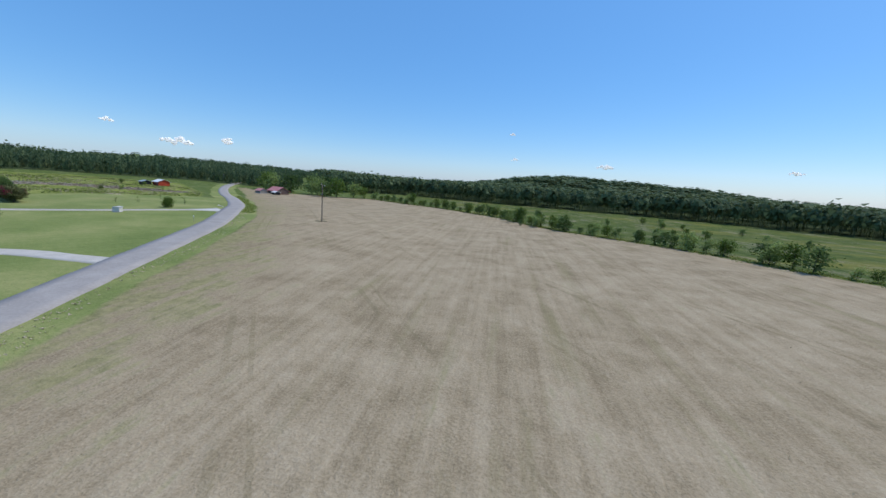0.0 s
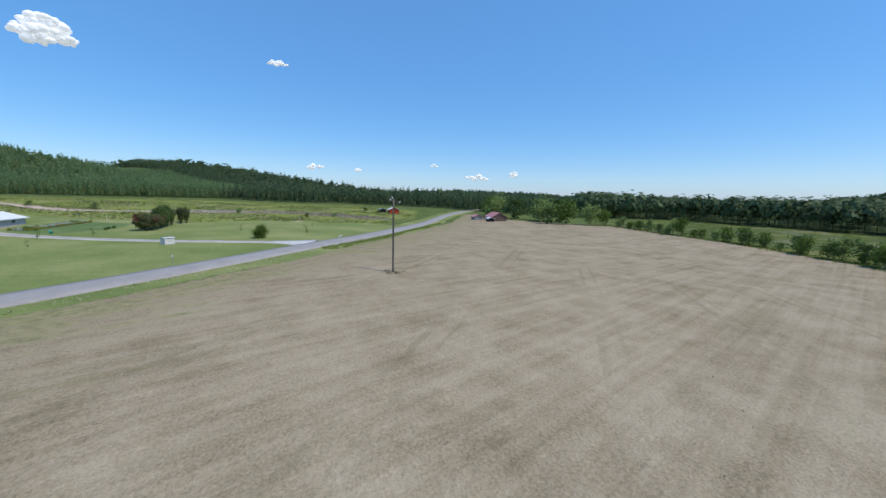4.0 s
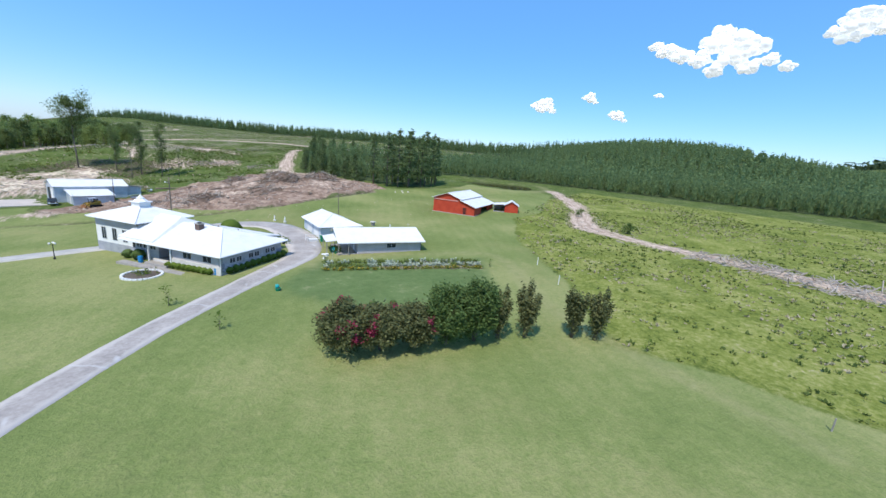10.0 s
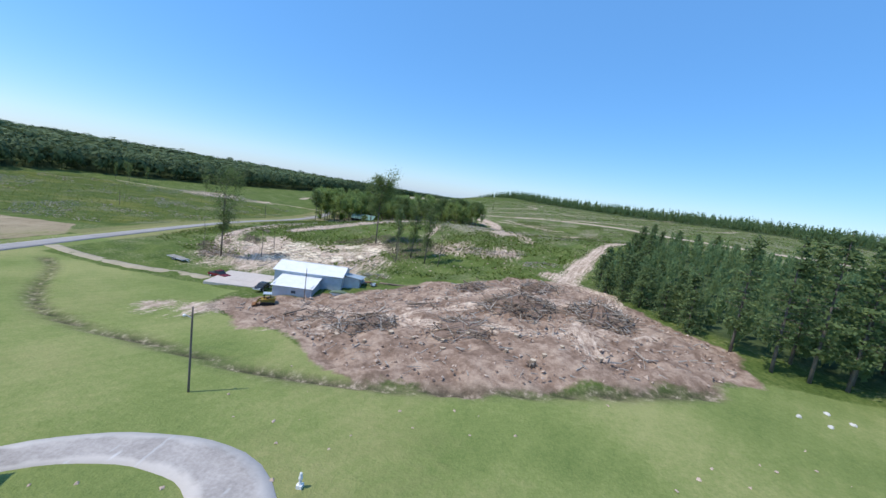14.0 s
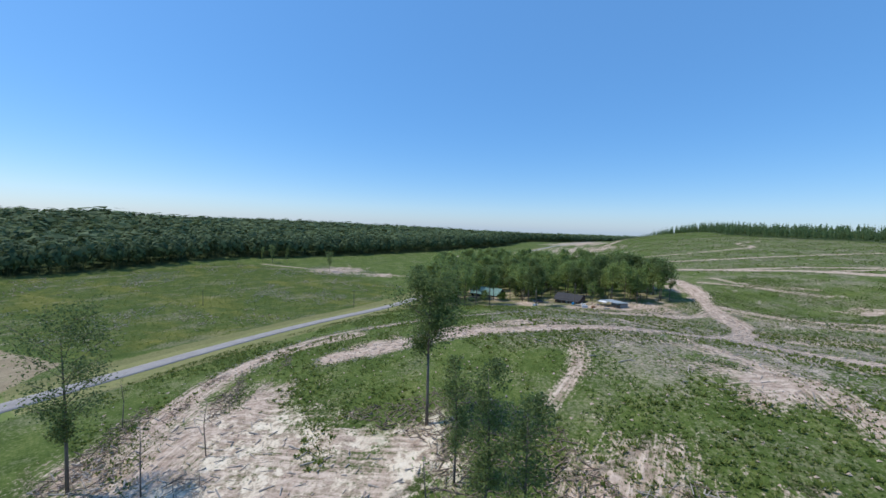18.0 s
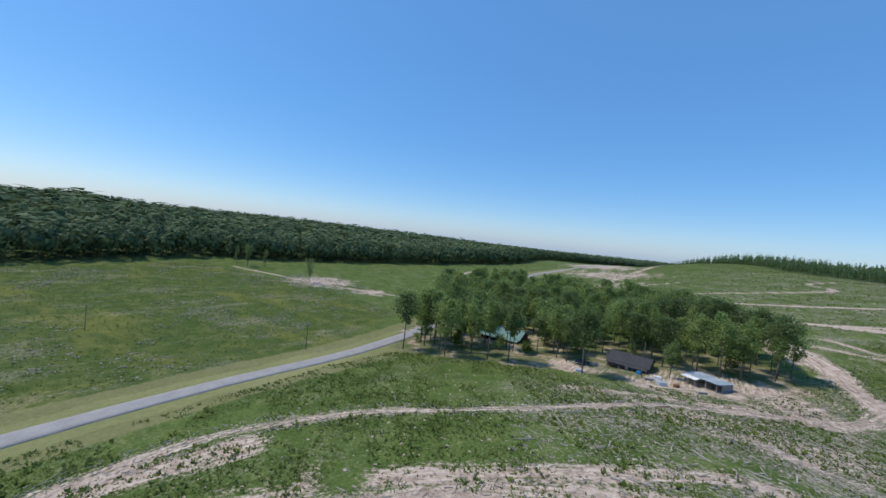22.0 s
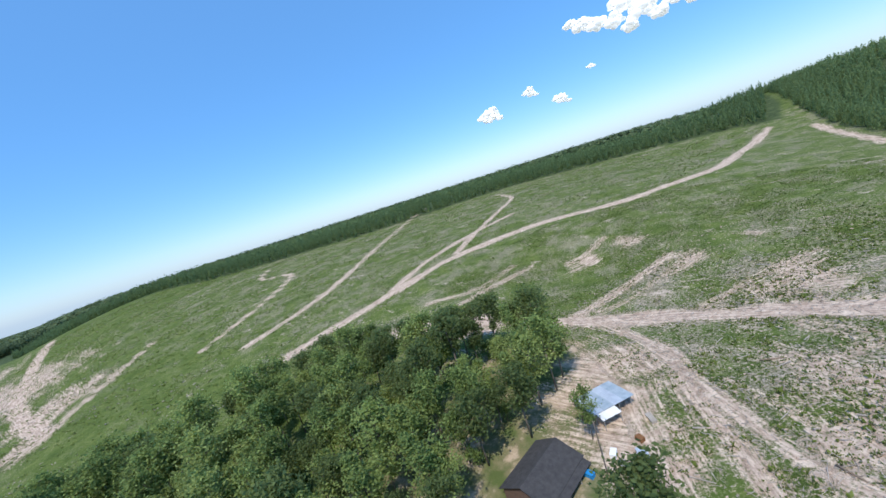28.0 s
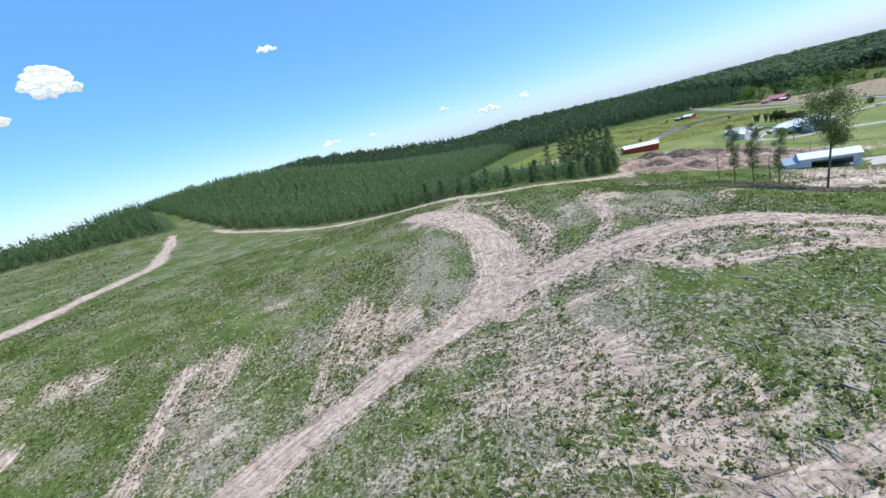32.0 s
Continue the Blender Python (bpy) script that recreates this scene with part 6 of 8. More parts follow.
def lamp_post(x, y):
    p = thing("lamp_post", at(x, y, 20), "black three-globe garden lamp post beside the gravel drive", "lamp post")
    part("post", lathe([(0.14, -0.2), (0.14, 0.15), (0.06, 0.3), (0.045, 1.9), (0.07, 1.95), (0.05, 2.1)], 10), "dark", p)
    for k in range(3):
        a = 2 * math.pi * k / 3
        c = (0.32 * math.cos(a), 0.32 * math.sin(a), 2.12)
        part("arm", rod((0, 0, 1.95), c, 0.02, 0.02, 6), "dark", p)
        part("globe", ball((c[0], c[1], 2.26), 0.15), "insulator", p, smooth=True)


lamp_post(-55.4, -70.1)


# ---- trees that stand alone: trunk with limbs, crown of small leaf blades ----
def blades(centres, size, rng, droop=0.0, flat=0.5):
    """Leaf blades: a quad at each centre, turned at random."""
    n = len(centres)
    a = rng.normal(size=(n, 3))
    a[:, 2] = a[:, 2] * flat - droop
    a /= np.linalg.norm(a, axis=1, keepdims=True)
    b = np.cross(a, rng.normal(size=(n, 3)))
    b /= np.linalg.norm(b, axis=1, keepdims=True) + 1e-9
    s = size * rng.uniform(0.6, 1.4, (n, 1))
    c = np.asarray(centres)
    return np.stack([c - a * s, c + b * s * 0.55, c + a * s, c - b * s * 0.55], 1).reshape(-1, 3)


def limb_tree(tall, crown0, radius, limbs, leaves, leaf, rng, trunk_r=0.22, rise=0.5, shape="oval", forks=2, bend=0.3):
    """Wood and leaf places of a broadleaf tree."""
    wood, spots = [], []
    top = np.array([rng.uniform(-bend, bend), rng.uniform(-bend, bend), tall * 0.92])
    mid = np.array([rng.uniform(-bend, bend), rng.uniform(-bend, bend), tall * 0.5])
    wood.append(rod((0, 0, -0.4), tuple(mid), trunk_r, trunk_r * 0.7, 7, 2))
    wood.append(rod(tuple(mid), tuple(top), trunk_r * 0.7, trunk_r * 0.15, 6, 2))
    for k in range(limbs):
        u = crown0 + (0.97 - crown0) * (k + rng.uniform(0, 0.8)) / limbs
        base = mid * (u / 0.5) if u < 0.5 else mid + (top - mid) * (u - 0.5) / 0.42
        a = rng.uniform(0, 6.283)
        v = (u - crown0) / (1 - crown0)
        reach = radius * {"oval": 1.15 * math.sin(math.pi * min(0.97, 0.14 + 0.8 * v)) + 0.12, "spread": 0.55 + 0.6 * math.sin(math.pi * (0.2 + 0.7 * v)), "thin": 0.5 + 0.6 * v - 0.4 * v * v, "broom": 0.22 + 0.95 * math.sin(math.pi * min(0.95, 0.04 + 0.78 * v))}[shape] * rng.uniform(0.7, 1.15)
        tip = base + np.array([math.cos(a) * reach, math.sin(a) * reach, reach * rise * rng.uniform(0.5, 1.4)])
        wood.append(rod(tuple(base), tuple(tip), trunk_r * 0.28 * (1.15 - v), 0.02, 5))
        for f in range(forks):
            w = rng.uniform(0.35, 0.8)
            fork = base + (tip - base) * w
            end = fork + rng.normal(size=3) * reach * 0.28 + [0, 0, reach * 0.12]
            wood.append(rod(tuple(fork), tuple(end), trunk_r * 0.1, 0.012, 4))
            spots.append((end, reach * 0.24 + 0.35))
        spots.append((tip, reach * 0.26 + 0.4))
        spots.append((base + (tip - base) * 0.6, reach * 0.22 + 0.3))
    spots.append((top, radius * 0.25 + 0.3))
    pick = rng.integers(0, len(spots), leaves)
    c = np.array([spots[i][0] for i in pick]) + rng.normal(size=(leaves, 3)) * np.array([spots[i][1] for i in pick])[:, None] * 0.62
    return joined(*wood), c


def tree_thing(name, geo, centres, leaf, mat, label, rng, category="tree", group="", droop=0.0, bark="bark"):
    t = thing(name, pose(0, 0, -400), label, category, group)
    for g in geo if isinstance(geo, list) else [geo]:
        part("stem" if isinstance(geo, list) else "trunk", g, bark, t, smooth=True)
    me = tri_mesh("crown", blades(centres, leaf, rng, droop), 4)
    part("crown", me, mat, t)
    return t


def plant(model, x, y, turn, size=1.0, dz=0.0, stretch=1.0, label="", group=""):
    """A copy of a model at a place, a little larger or smaller."""
    ob = copy_thing(model, pose(x, y, ground(x, y) + dz, 0, 0, turn) @ Matrix.Diagonal((size, size, size * stretch, 1)))
    if label:
        tagged(ob, label)
    if group:
        tagged(ob, group=group)
    return ob


def remove_model(model):
    for o in list(model.children_recursive) + [model]:
        bpy.data.objects.remove(o)


trng = np.random.default_rng(11)
OAKS = []
for k in range(4):
    g, c = limb_tree(17 + k, (0.5, 0.38, 0.46, 0.34)[k], 3.5, 19, 2100, 0.4, trng, 0.24, 0.6, "oval", 3)
    OAKS.append(tree_thing("oak_tree", g, c, 0.37, ("airy_leaf", "light_oak", "oak", "oak")[k], "tall leafy hardwood of the grove with bare lower trunk", trng, group="grove trees"))
TALLS = []
for k in range(3):
    g, c = limb_tree(24, (0.3, 0.34, 0.25)[k], (4.6, 4.8, 3.4)[k], 30, (6400, 7000, 4600)[k], 0.3, trng, 0.24, (0.9, 1.3, 0.8)[k], ("broom", "broom", "thin")[k], 3, 0.7)
    c = c[(c[:, 2] < np.quantile(c[:, 2], 0.98)) & (np.hypot(c[:, 0], c[:, 1]) < np.quantile(np.hypot(c[:, 0], c[:, 1]), 0.97))]
    TALLS.append(tree_thing("tall_tree", g, c, 0.19, "airy_leaf", "tall slender tree with thin open crown on cleared ground", trng, group="trees on cleared ground"))

g, c = limb_tree(23, 0.46, 4.1, 26, 10500, 0.3, trng, 0.28, 1.0, "oval", 4, 0.6)
LEAFY = tree_thing("leafy_tree", g, c, 0.21, "airy_leaf", "tall leafy tree with full crown on the cleared knoll", trng, group="trees on cleared ground")


def pine_model(tall, seed, low=0.2):
    r = np.random.default_rng(seed)
    wood, spots = [rod((0, 0, -0.4), (0.2, 0.1, tall), 0.26, 0.04, 8, 5)], []
    z = tall * low
    while z < tall * 0.97:
        v = (z / tall - low) / (0.97 - low)
        for k in range(r.integers(3, 6)):
            a, reach = r.uniform(0, 6.283), (0.5 + 3.2 * (1 - v) ** 0.8) * r.uniform(0.6, 1.15) * (0.55 if v < 0.15 and low > 0.1 else 1)
            tip = np.array([math.cos(a) * reach, math.sin(a) * reach, z + reach * r.uniform(-0.05, 0.3)])
            wood.append(rod((0, 0, z), tuple(tip), 0.05, 0.012, 4))
            for w in (0.45, 0.65, 0.82, 1.0):
                spots.append((np.array([0, 0, z]) * (1 - w) + tip * w, 0.28 + 0.22 * reach * 0.4))
        z += tall * r.uniform(0.03, 0.05)
    spots.append((np.array([0.2, 0.1, tall]), 0.25))
    pick = r.integers(0, len(spots), 1500)
    c = np.array([spots[i][0] for i in pick]) + r.normal(size=(1500, 3)) * np.array([[spots[i][1], spots[i][1], spots[i][1] * 0.5] for i in pick])
    return joined(*wood), c


PINE_MODELS = []
for k in range(3):
    g, c = pine_model(20, 40 + k)
    PINE_MODELS.append(tree_thing("pine_tree", g, c, 0.32, "pine_near", "tall dark pine with layered boughs at the edge of the lawn", trng, group="tall pines by the pond", droop=0.1))
YOUNG = []
for k in range(2):
    g, c = pine_model(13, 60 + k, 0.06)
    YOUNG.append(tree_thing("young_pine", g, c, 0.38, "pine_near", "young planted pine at the edge of the plantation", trng, group="plantation edge pines", droop=0.1))


def myrtle(n_stems, tall, radius, seed, leaf_n=1100):
    r = np.random.default_rng(seed)
    wood, cs = [], []
    for s in range(n_stems):
        a = 6.283 * s / n_stems + r.uniform(-0.3, 0.3)
        tip = np.array([math.cos(a) * radius * 0.75, math.sin(a) * radius * 0.75, tall * r.uniform(0.75, 0.95)])
        bend = tip * [0.25, 0.25, 0.5]
        wood.append(joined(rod((math.cos(a) * 0.12, math.sin(a) * 0.12, -0.2), tuple(bend), 0.07, 0.05, 6), rod(tuple(bend), tuple(tip), 0.05, 0.012, 5)))
        n = leaf_n // n_stems
        u = r.uniform(-0.3, 1.12, (n, 1))
        cs.append(bend + (tip - bend) * u * 1.0 + r.normal(size=(n, 3)) * [radius * 0.2, radius * 0.2, tall * 0.10] * (1.25 - 0.65 * np.clip(u, 0, 1)))
    return wood, np.concatenate(cs)


def full_crown(n, low, high, wide, seed):
    """Leaf places of a dense rounded bush: clumps over an egg-shaped shell, thinner inside."""
    r = np.random.default_rng(seed)
    d = r.normal(size=(90, 3))
    d /= np.linalg.norm(d, axis=1, keepdims=True)
    knots = d * r.uniform(0.72, 1.08, (90, 1))
    inner = r.normal(size=(40, 3)) * 0.33
    c = np.concatenate([knots, inner])[r.integers(0, 130, n)] + r.normal(size=(n, 3)) * 0.13
    return c * [wide, wide, (high - low) / 2] + [0, 0, (high + low) / 2]


MYRTLES = []
for k, (mat, label) in enumerate((("bronze_leaf", "round dense crepe myrtle with clusters of red blossom on the lawn"), ("bronze_leaf", "round dense bronze-green crepe myrtle on the lawn"),
                                  ("dark_leaf", "tall full crepe myrtle with green leaves on the lawn"), ("bronze_leaf", "slim vase-shaped crepe myrtle standing on the lawn"))):
    g, c = myrtle((7, 7, 7, 6)[k], (4.0, 3.9, 5.4, 5.2)[k], (2.0, 2.0, 1.8, 1.25)[k], 80 + k, 3400)
    if k < 3:
        c = np.concatenate([c[:600], full_crown((8200, 8200, 9400)[k], (0.7, 0.8, 0.9)[k], (4.3, 4.0, 5.8)[k], (2.35, 2.2, 2.0)[k], 180 + k)])
    c[:, 2] = np.maximum(np.abs(c[:, 2]), 0.15)
    MYRTLES.append(tree_thing("crepe_myrtle", g, c, 0.14, mat, label, trng, group="crepe myrtles on the lawn"))
    out = np.hypot(c[:, 0], c[:, 1])
    tops = c[(c[:, 2] > np.quantile(c[:, 2], 0.4)) & (out > np.quantile(out, 0.72)) & (out < np.quantile(out, 0.97))]
    if k > 1:
        continue
    tops = tops[trng.integers(0, len(tops), (26, 5)[k])]
    spots = np.repeat(tops, 60, 0) * [1.05, 1.05, 1.0] + trng.normal(size=(len(tops) * 60, 3)) * 0.2 + [0, 0, 0.12]
    part("blossom", tri_mesh("blossom", blades(spots, 0.11, trng), 4), "red_blossom", MYRTLES[-1], "dark red blossom clusters")
g, c = limb_tree(2.9, 0.1, 1.35, 22, 5200, 0.14, trng, 0.1, 0.35, "spread", 3, 0.1)
BUSH = tree_thing("lawn_tree", g, c, 0.15, "bright_leaf", "small round bushy tree standing alone on the lawn", trng)
SHRUBS = []
for k in range(3):
    g, c = limb_tree(4.2, 0.05, 1.9, 12, 700, 0.2, trng, 0.08, 0.7, "oval" if k else "spread", 2, 0.2)
    SHRUBS.append(tree_thing("shrub", g, c, 0.27, ("oak", "bright_leaf", "dark_leaf")[k], "leafy green shrub in the hedgerow along the field", trng, category="shrub", group="hedgerow shrubs"))
g, c = limb_tree(1.6, 0.1, 0.35, 7, 60, 0.1, trng, 0.03, 0.9, "thin", 1, 0.05)
SAPLING = tree_thing("sapling", g, c, 0.12, "bright_leaf", "thin young sapling planted in the lawn", trng, category="sapling", group="lawn saplings")
g, c = limb_tree(20, 0.35, 2.4, 13, 30, 0.3, trng, 0.2, 0.9, "thin", 3, 0.6)
DEAD = tree_thing("bare_tree", g, c, 0.25, "oak", "dead grey tree with bare limbs in the clearing", trng, group="dead trees")

# grove round the green-roofed house
GROVE = [(37.6, -302.2), (44, -326.9), (53, -354.5), (74, -378), (98, -420), (92, -448), (60, -464), (49.5, -454), (12, -448), (-28, -434), (-50, -414), (-64, -392), (-76, -370), (-80, -358), (-67, -341.4), (-47.8, -341.8), (-27.3, -330.5), (1.2, -320.8), (18.1, -307.3)]
prng = random.Random(5)
HOUSES = [(-27, -336, 6.0), (-44, -337, 6.5), (10.1, -343.1, 12.0), (-37.5, -337.2, 9.5), (-67.3, -330.1, 9.0)]
for px, py in scatter(-90, 100, -466, -300, 7.1, lambda x, y: inside(x, y, GROVE) > 0, np.random.default_rng(21)):
    if all(math.hypot(px - hx, py - hy) > hr for hx, hy, hr in HOUSES) and dist_line(px, py, ROAD) > 5.0:
        plant(OAKS[prng.randrange(4)], px, py, prng.uniform(0, 360), prng.uniform(0.58, 1.08), -0.1, prng.uniform(0.9, 1.12))
for px, py, s in ((28.8, -299.6, 1.0), (26.6, -312.4, 0.8), (13.4, -303.4, 0.95), (8.8, -313, 0.85), (0.2, -309.2, 0.9), (-6.2, -311.4, 0.95), (-20.6, -325.7, 0.75), (-28.6, -314.8, 0.95), (-49.8, -331.2, 0.5), (-79.6, -356.3, 0.72), (-75.6, -350.9, 0.62)):
    plant(OAKS[prng.randrange(4)], px, py, prng.uniform(0, 360), s, -0.1, 1.12)
for px, py in scatter(-85, 60, -430, -305, 13.0, lambda x, y: inside(x, y, GROVE) > 1, np.random.default_rng(22)):
    if all(math.hypot(px - hx, py - hy) > hr + 2 for hx, hy, hr in HOUSES + [(-57, -330, 13)]):
        plant(SHRUBS[prng.randrange(3)], px, py, prng.uniform(0, 360), prng.uniform(0.6, 1.4), label="leafy undergrowth shrub among the grove trunks", group="grove undergrowth")
# single trees round the workshop and on the knoll
for px, py, s, kind in ((-18.5, -159.5, 1.0, 0), (-28.2, -164.7, 0.55, 3), (-26.5, -173.6, 0.5, 3), (-3, -169.8, 0.5, 3), (-64.7, -185.6, 0.68, 2), (-71.5, -180.2, 0.8, 2), (-68.3, -174.1, 0.66, 3), (-77.3, -175.6, 0.8, 2), (-82.2, -172.9, 0.66, 3)):
    plant((TALLS + [DEAD])[kind], px, py, prng.uniform(0, 360), s, -0.1)
for px, py in ((246.6, -353.5), (240.8, -350), (234.1, -360.7), (252.4, -347.1), (165.9, -355.1)):
    plant(TALLS[prng.randrange(3)], px, py, prng.uniform(0, 360), 0.62)
plant(LEAFY, -54, -194.3, 40, 1.0, -0.1)
# tall pines by the pond
for px, py, s in ((-140.2, -128.4, 0.95), (-142.8, -122.6, 1.0), (-147.1, -121.5, 1.08), (-151.3, -120.7, 1.0), (-154, -123.6, 1.1), (-158.2, -121.3, 1.02), (-162, -123.6, 1.1), (-166, -123.8, 1.05), (-170, -126.2, 1.0), (-148.6, -127.8, 0.98), (-157.7, -128.5, 1.05), (-163.7, -130.8, 0.95), (-175.4, -132.3, 0.9)):
    plant(PINE_MODELS[prng.randrange(3)], px, py, prng.uniform(0, 360), s * 1.02, -0.1)
for px, py in ((-135.7, -133.9), (-133.3, -139), (-137.5, -138.2), (-131, -145.3), (-128.7, -150.2), (-126.4, -154.7), (-133.8, -149.7), (-131.5, -155.1), (-126.2, -160.8), (-129.1, -168.4), (-134.1, -177), (-132.3, -162.2), (-140.2, -145.3), (-141, -151.4), (-138.4, -185.9), (-143.2, -195.7), (-148.5, -205.4), (-154.5, -212.5), (-138.2, -172.2), (-145.9, -189.1), (-141.5, -165.9), (-158.9, -216.2), (-165.7, -218.1), (-173.6, -221.3), (-181.8, -223.7), (-190, -226.3), (-199.3, -229.1)):
    plant(YOUNG[prng.randrange(2)], px, py, prng.uniform(0, 360), prng.uniform(0.55, 0.8), -0.1)
# crepe myrtles, lawn tree, saplings
for px, py, kind, s in ((-76.2, -24.9, 0, 1.0), (-78.9, -23.6, 1, 1.0), (-81.7, -22.3, 1, 0.95), (-84.4, -21.1, 2, 0.96), (-87.2, -20.1, 2, 1.0), (-89.6, -19.2, 3, 0.95), (-92.2, -17.8, 3, 1.04), (-96.4, -15.0, 3, 1.0), (-98.0, -13.3, 3, 0.98)):
    plant(MYRTLES[kind], px, py, prng.uniform(0, 360), s)
plant(BUSH, -48.8, -4.3, 30, 0.86)
for px, py, s in ((-68.2, -4.2, 0.9), (-64.8, 0.3, 1.0), (-56.2, 9.9, 1.3), (-75, 19.2, 0.7), (-52, -43.3, 0.7), (-100.2, -9, 0.8), (-65.5, -43.4, 1.1), (-68.5, -34.9, 0.9), (-107.3, -36.2, 0.7)):
    plant(SAPLING, px, py, prng.uniform(0, 360), s)
# hedgerow along the far field edge
edge = smooth_line([(-47.1, 192), (-19.9, 172.5), (15.8, 152.8), (49.3, 124.4), (63.9, 99.1), (80.1, 63.4), (112.8, 26), (133.1, -9.6), (151.6, -33.9), (171.9, -58), (176.1, -90.2)], 3.3)
for k, (px, py) in enumerate(edge):
    if prng.random() < 0.86:
        plant(SHRUBS[prng.randrange(3)], px + prng.uniform(-2, 2.5), py + prng.uniform(-1.5, 2.5), prng.uniform(0, 360), prng.uniform(0.55, 1.2) if prng.random() < 0.8 else prng.uniform(1.2, 1.6))
for k in range(26):
    plant(SHRUBS[prng.randrange(3)], prng.uniform(60, 200), prng.uniform(60, 150), prng.uniform(0, 360), prng.uniform(0.4, 1.0))
for px, py, s in ((-88.1, 173.3, 2.4), (-79, 163.5, 2.2), (-72.5, 174, 2.8), (-121.3, 163.1, 2.6), (-130.7, 173.1, 2.8), (-137.5, 186.2, 3.0), (-61.9, 182.5, 2.3), (-55.5, 188.7, 1.8), (-112.2, 176.2, 3.0), (-97, 181.3, 3.0), (-84.4, 186.8, 3.2)):
    plant(SHRUBS[prng.randrange(3)], px, py, prng.uniform(0, 360), s, label="broad leafy tree beside the red-roofed farmhouse", group="farmhouse trees")
for px, py in ((-171.3, 103.9), (-186.2, 102.3), (-131.1, 53.7), (-141.8, 12.2), (-159.5, -36.8), (-169.5, -56), (-121.6, 35.9)):
    plant(SHRUBS[prng.randrange(3)], px, py, prng.uniform(0, 360), prng.uniform(0.35, 0.6), label="low green bush in the weedy cut-over slope", group="slope bushes")
for model in OAKS + TALLS + [LEAFY] + PINE_MODELS + YOUNG + MYRTLES + [BUSH] + SHRUBS + [SAPLING, DEAD]:
    remove_model(model)


# ---- low growth: weeds, grass and slash ----
def tufts(name, places, size, mat, label, n=7, rng=None, category="weeds", flat=0.35, spread_=0.42, lie=1.35):
    """Tufts of upright blades at many places, one mesh."""
    r = rng or np.random.default_rng(len(places))
    p = np.repeat(np.column_stack([places, heights(places[:, 0], places[:, 1])]), n, 0)
    s = np.repeat(size * r.uniform(0.5, 1.5, len(places)), n)[:, None]
    a = r.uniform(0, 6.283, len(p))
    out = np.stack([np.cos(a), np.sin(a), np.zeros(len(p))], 1)
    side = np.stack([-np.sin(a), np.cos(a), np.zeros(len(p))], 1)
    root = p + out * s * r.uniform(0, spread_, (len(p), 1)) + [0, 0, -0.05]
    tip = root + out * s * r.uniform(0.3, 0.9, (len(p), 1)) * lie + [0, 0, 1] * s * r.uniform(0.3, 1.0, (len(p), 1)) / lie
    w = s * r.uniform(0.14, 0.34, (len(p), 1))
    m = (root + tip) / 2 + out * s * 0.12
    q = np.stack([root - side * w * 0.4, m - side * w, tip, m + side * w], 1)
    me = tri_mesh(name, q.reshape(-1, 3), 4)
    me.materials.append(MAT[mat])
    return tagged(new(name, me), label, category, kind="stuff")


def off_tracks(x, y):
    keep = (dist_line(x, y, ROAD) > 5.5) & ((inside(x, y, SAND) < 0) | (wobble(x, y, 0.2, 8) > 0.45))
    for line, half in TRACKS:
        keep &= dist_line(x, y, line) > half * (0.85 + 0.3 * wobble(x, y, 0.12, half))
    return keep


wr = np.random.default_rng(31)
CUT = [(21.2, -173.3), (-6.3, -161.5), (-58.2, -165.7), (-92.2, -152.5), (-117.2, -167.6), (-149.6, -218.4), (-200.1, -245), (-233.7, -262.4), (-231, -344.2), (-179.5, -406), (-111.3, -426), (-87.9, -357.9), (-65, -322), (-25.7, -312.5), (12.3, -302.2), (28.1, -294.6), (30.1, -269.3), (26.1, -232.7), (26.3, -199.1)]


def thin(test, density_scale, seed):
    return lambda x, y: test(x, y) & off_tracks(x, y) & (wobble(x, y, 0.11, seed) + 0.6 * wobble(x, y, 0.37, seed + 1) > density_scale)


in_strip = lambda x, y: (inside(x, y, STRIPPED) > -2) & (inside(x, y, CUT) > 0)
by_tracks = lambda x, y: np.min([dist_line(x, y, line) - half for line, half in TRACKS[1:4]], 0) < 2.5
in_cut = lambda x, y: inside(x, y, CUT) > 0
tufts("green_weeds", scatter(-235, 40, -420, -160, 0.85, thin(in_cut, -0.12, 1), wr), 0.36, "weeds", "patches of green weeds over the cut-over ground", 4, lie=1.15)
tufts("dark_weeds", scatter(-235, 40, -420, -160, 1.1, thin(in_cut, 0.0, 4), wr), 0.42, "dark_weeds", "darker low brambles over the cut-over ground", 7, lie=1.1)
tufts("bright_clumps", scatter(-150, 40, -320, -160, 2.1, thin(in_cut, 0.15, 7), wr), 0.55, "bright_weeds", "leafy bright green weed clumps on the cleared slope", 12, lie=1.0)
tufts("sparse_brush", scatter(-235, -40, -420, -225, 2.3, thin(in_cut, 0.05, 12), wr), 0.38, "grey_brush", "pale dry brush among the weeds of the hillside", 5)
tufts("dead_brush", scatter(-235, 40, -420, -160, 2.0, thin(in_strip, 0.0, 8), wr), 0.4, "grey_brush", "dry grey dead brush over the cut-over ground", 6)
FAR_HILL = [(-110.6, -431), (-199.3, -412), (-235.8, -344.3), (-293.3, -328.3), (-430, -300.2), (-450, -460), (-330, -590), (-180, -725), (-90, -880), (20, -900), (94.6, -600), (60.1, -472), (-22.3, -451)]
in_far = lambda x, y: inside(x, y, FAR_HILL) > 2
tufts("far_weeds", scatter(-450, 100, -900, -300, 2.6, thin(in_far, 0.0, 2), wr), 0.75, "weeds", "green weeds over the upper cleared hill", 5)
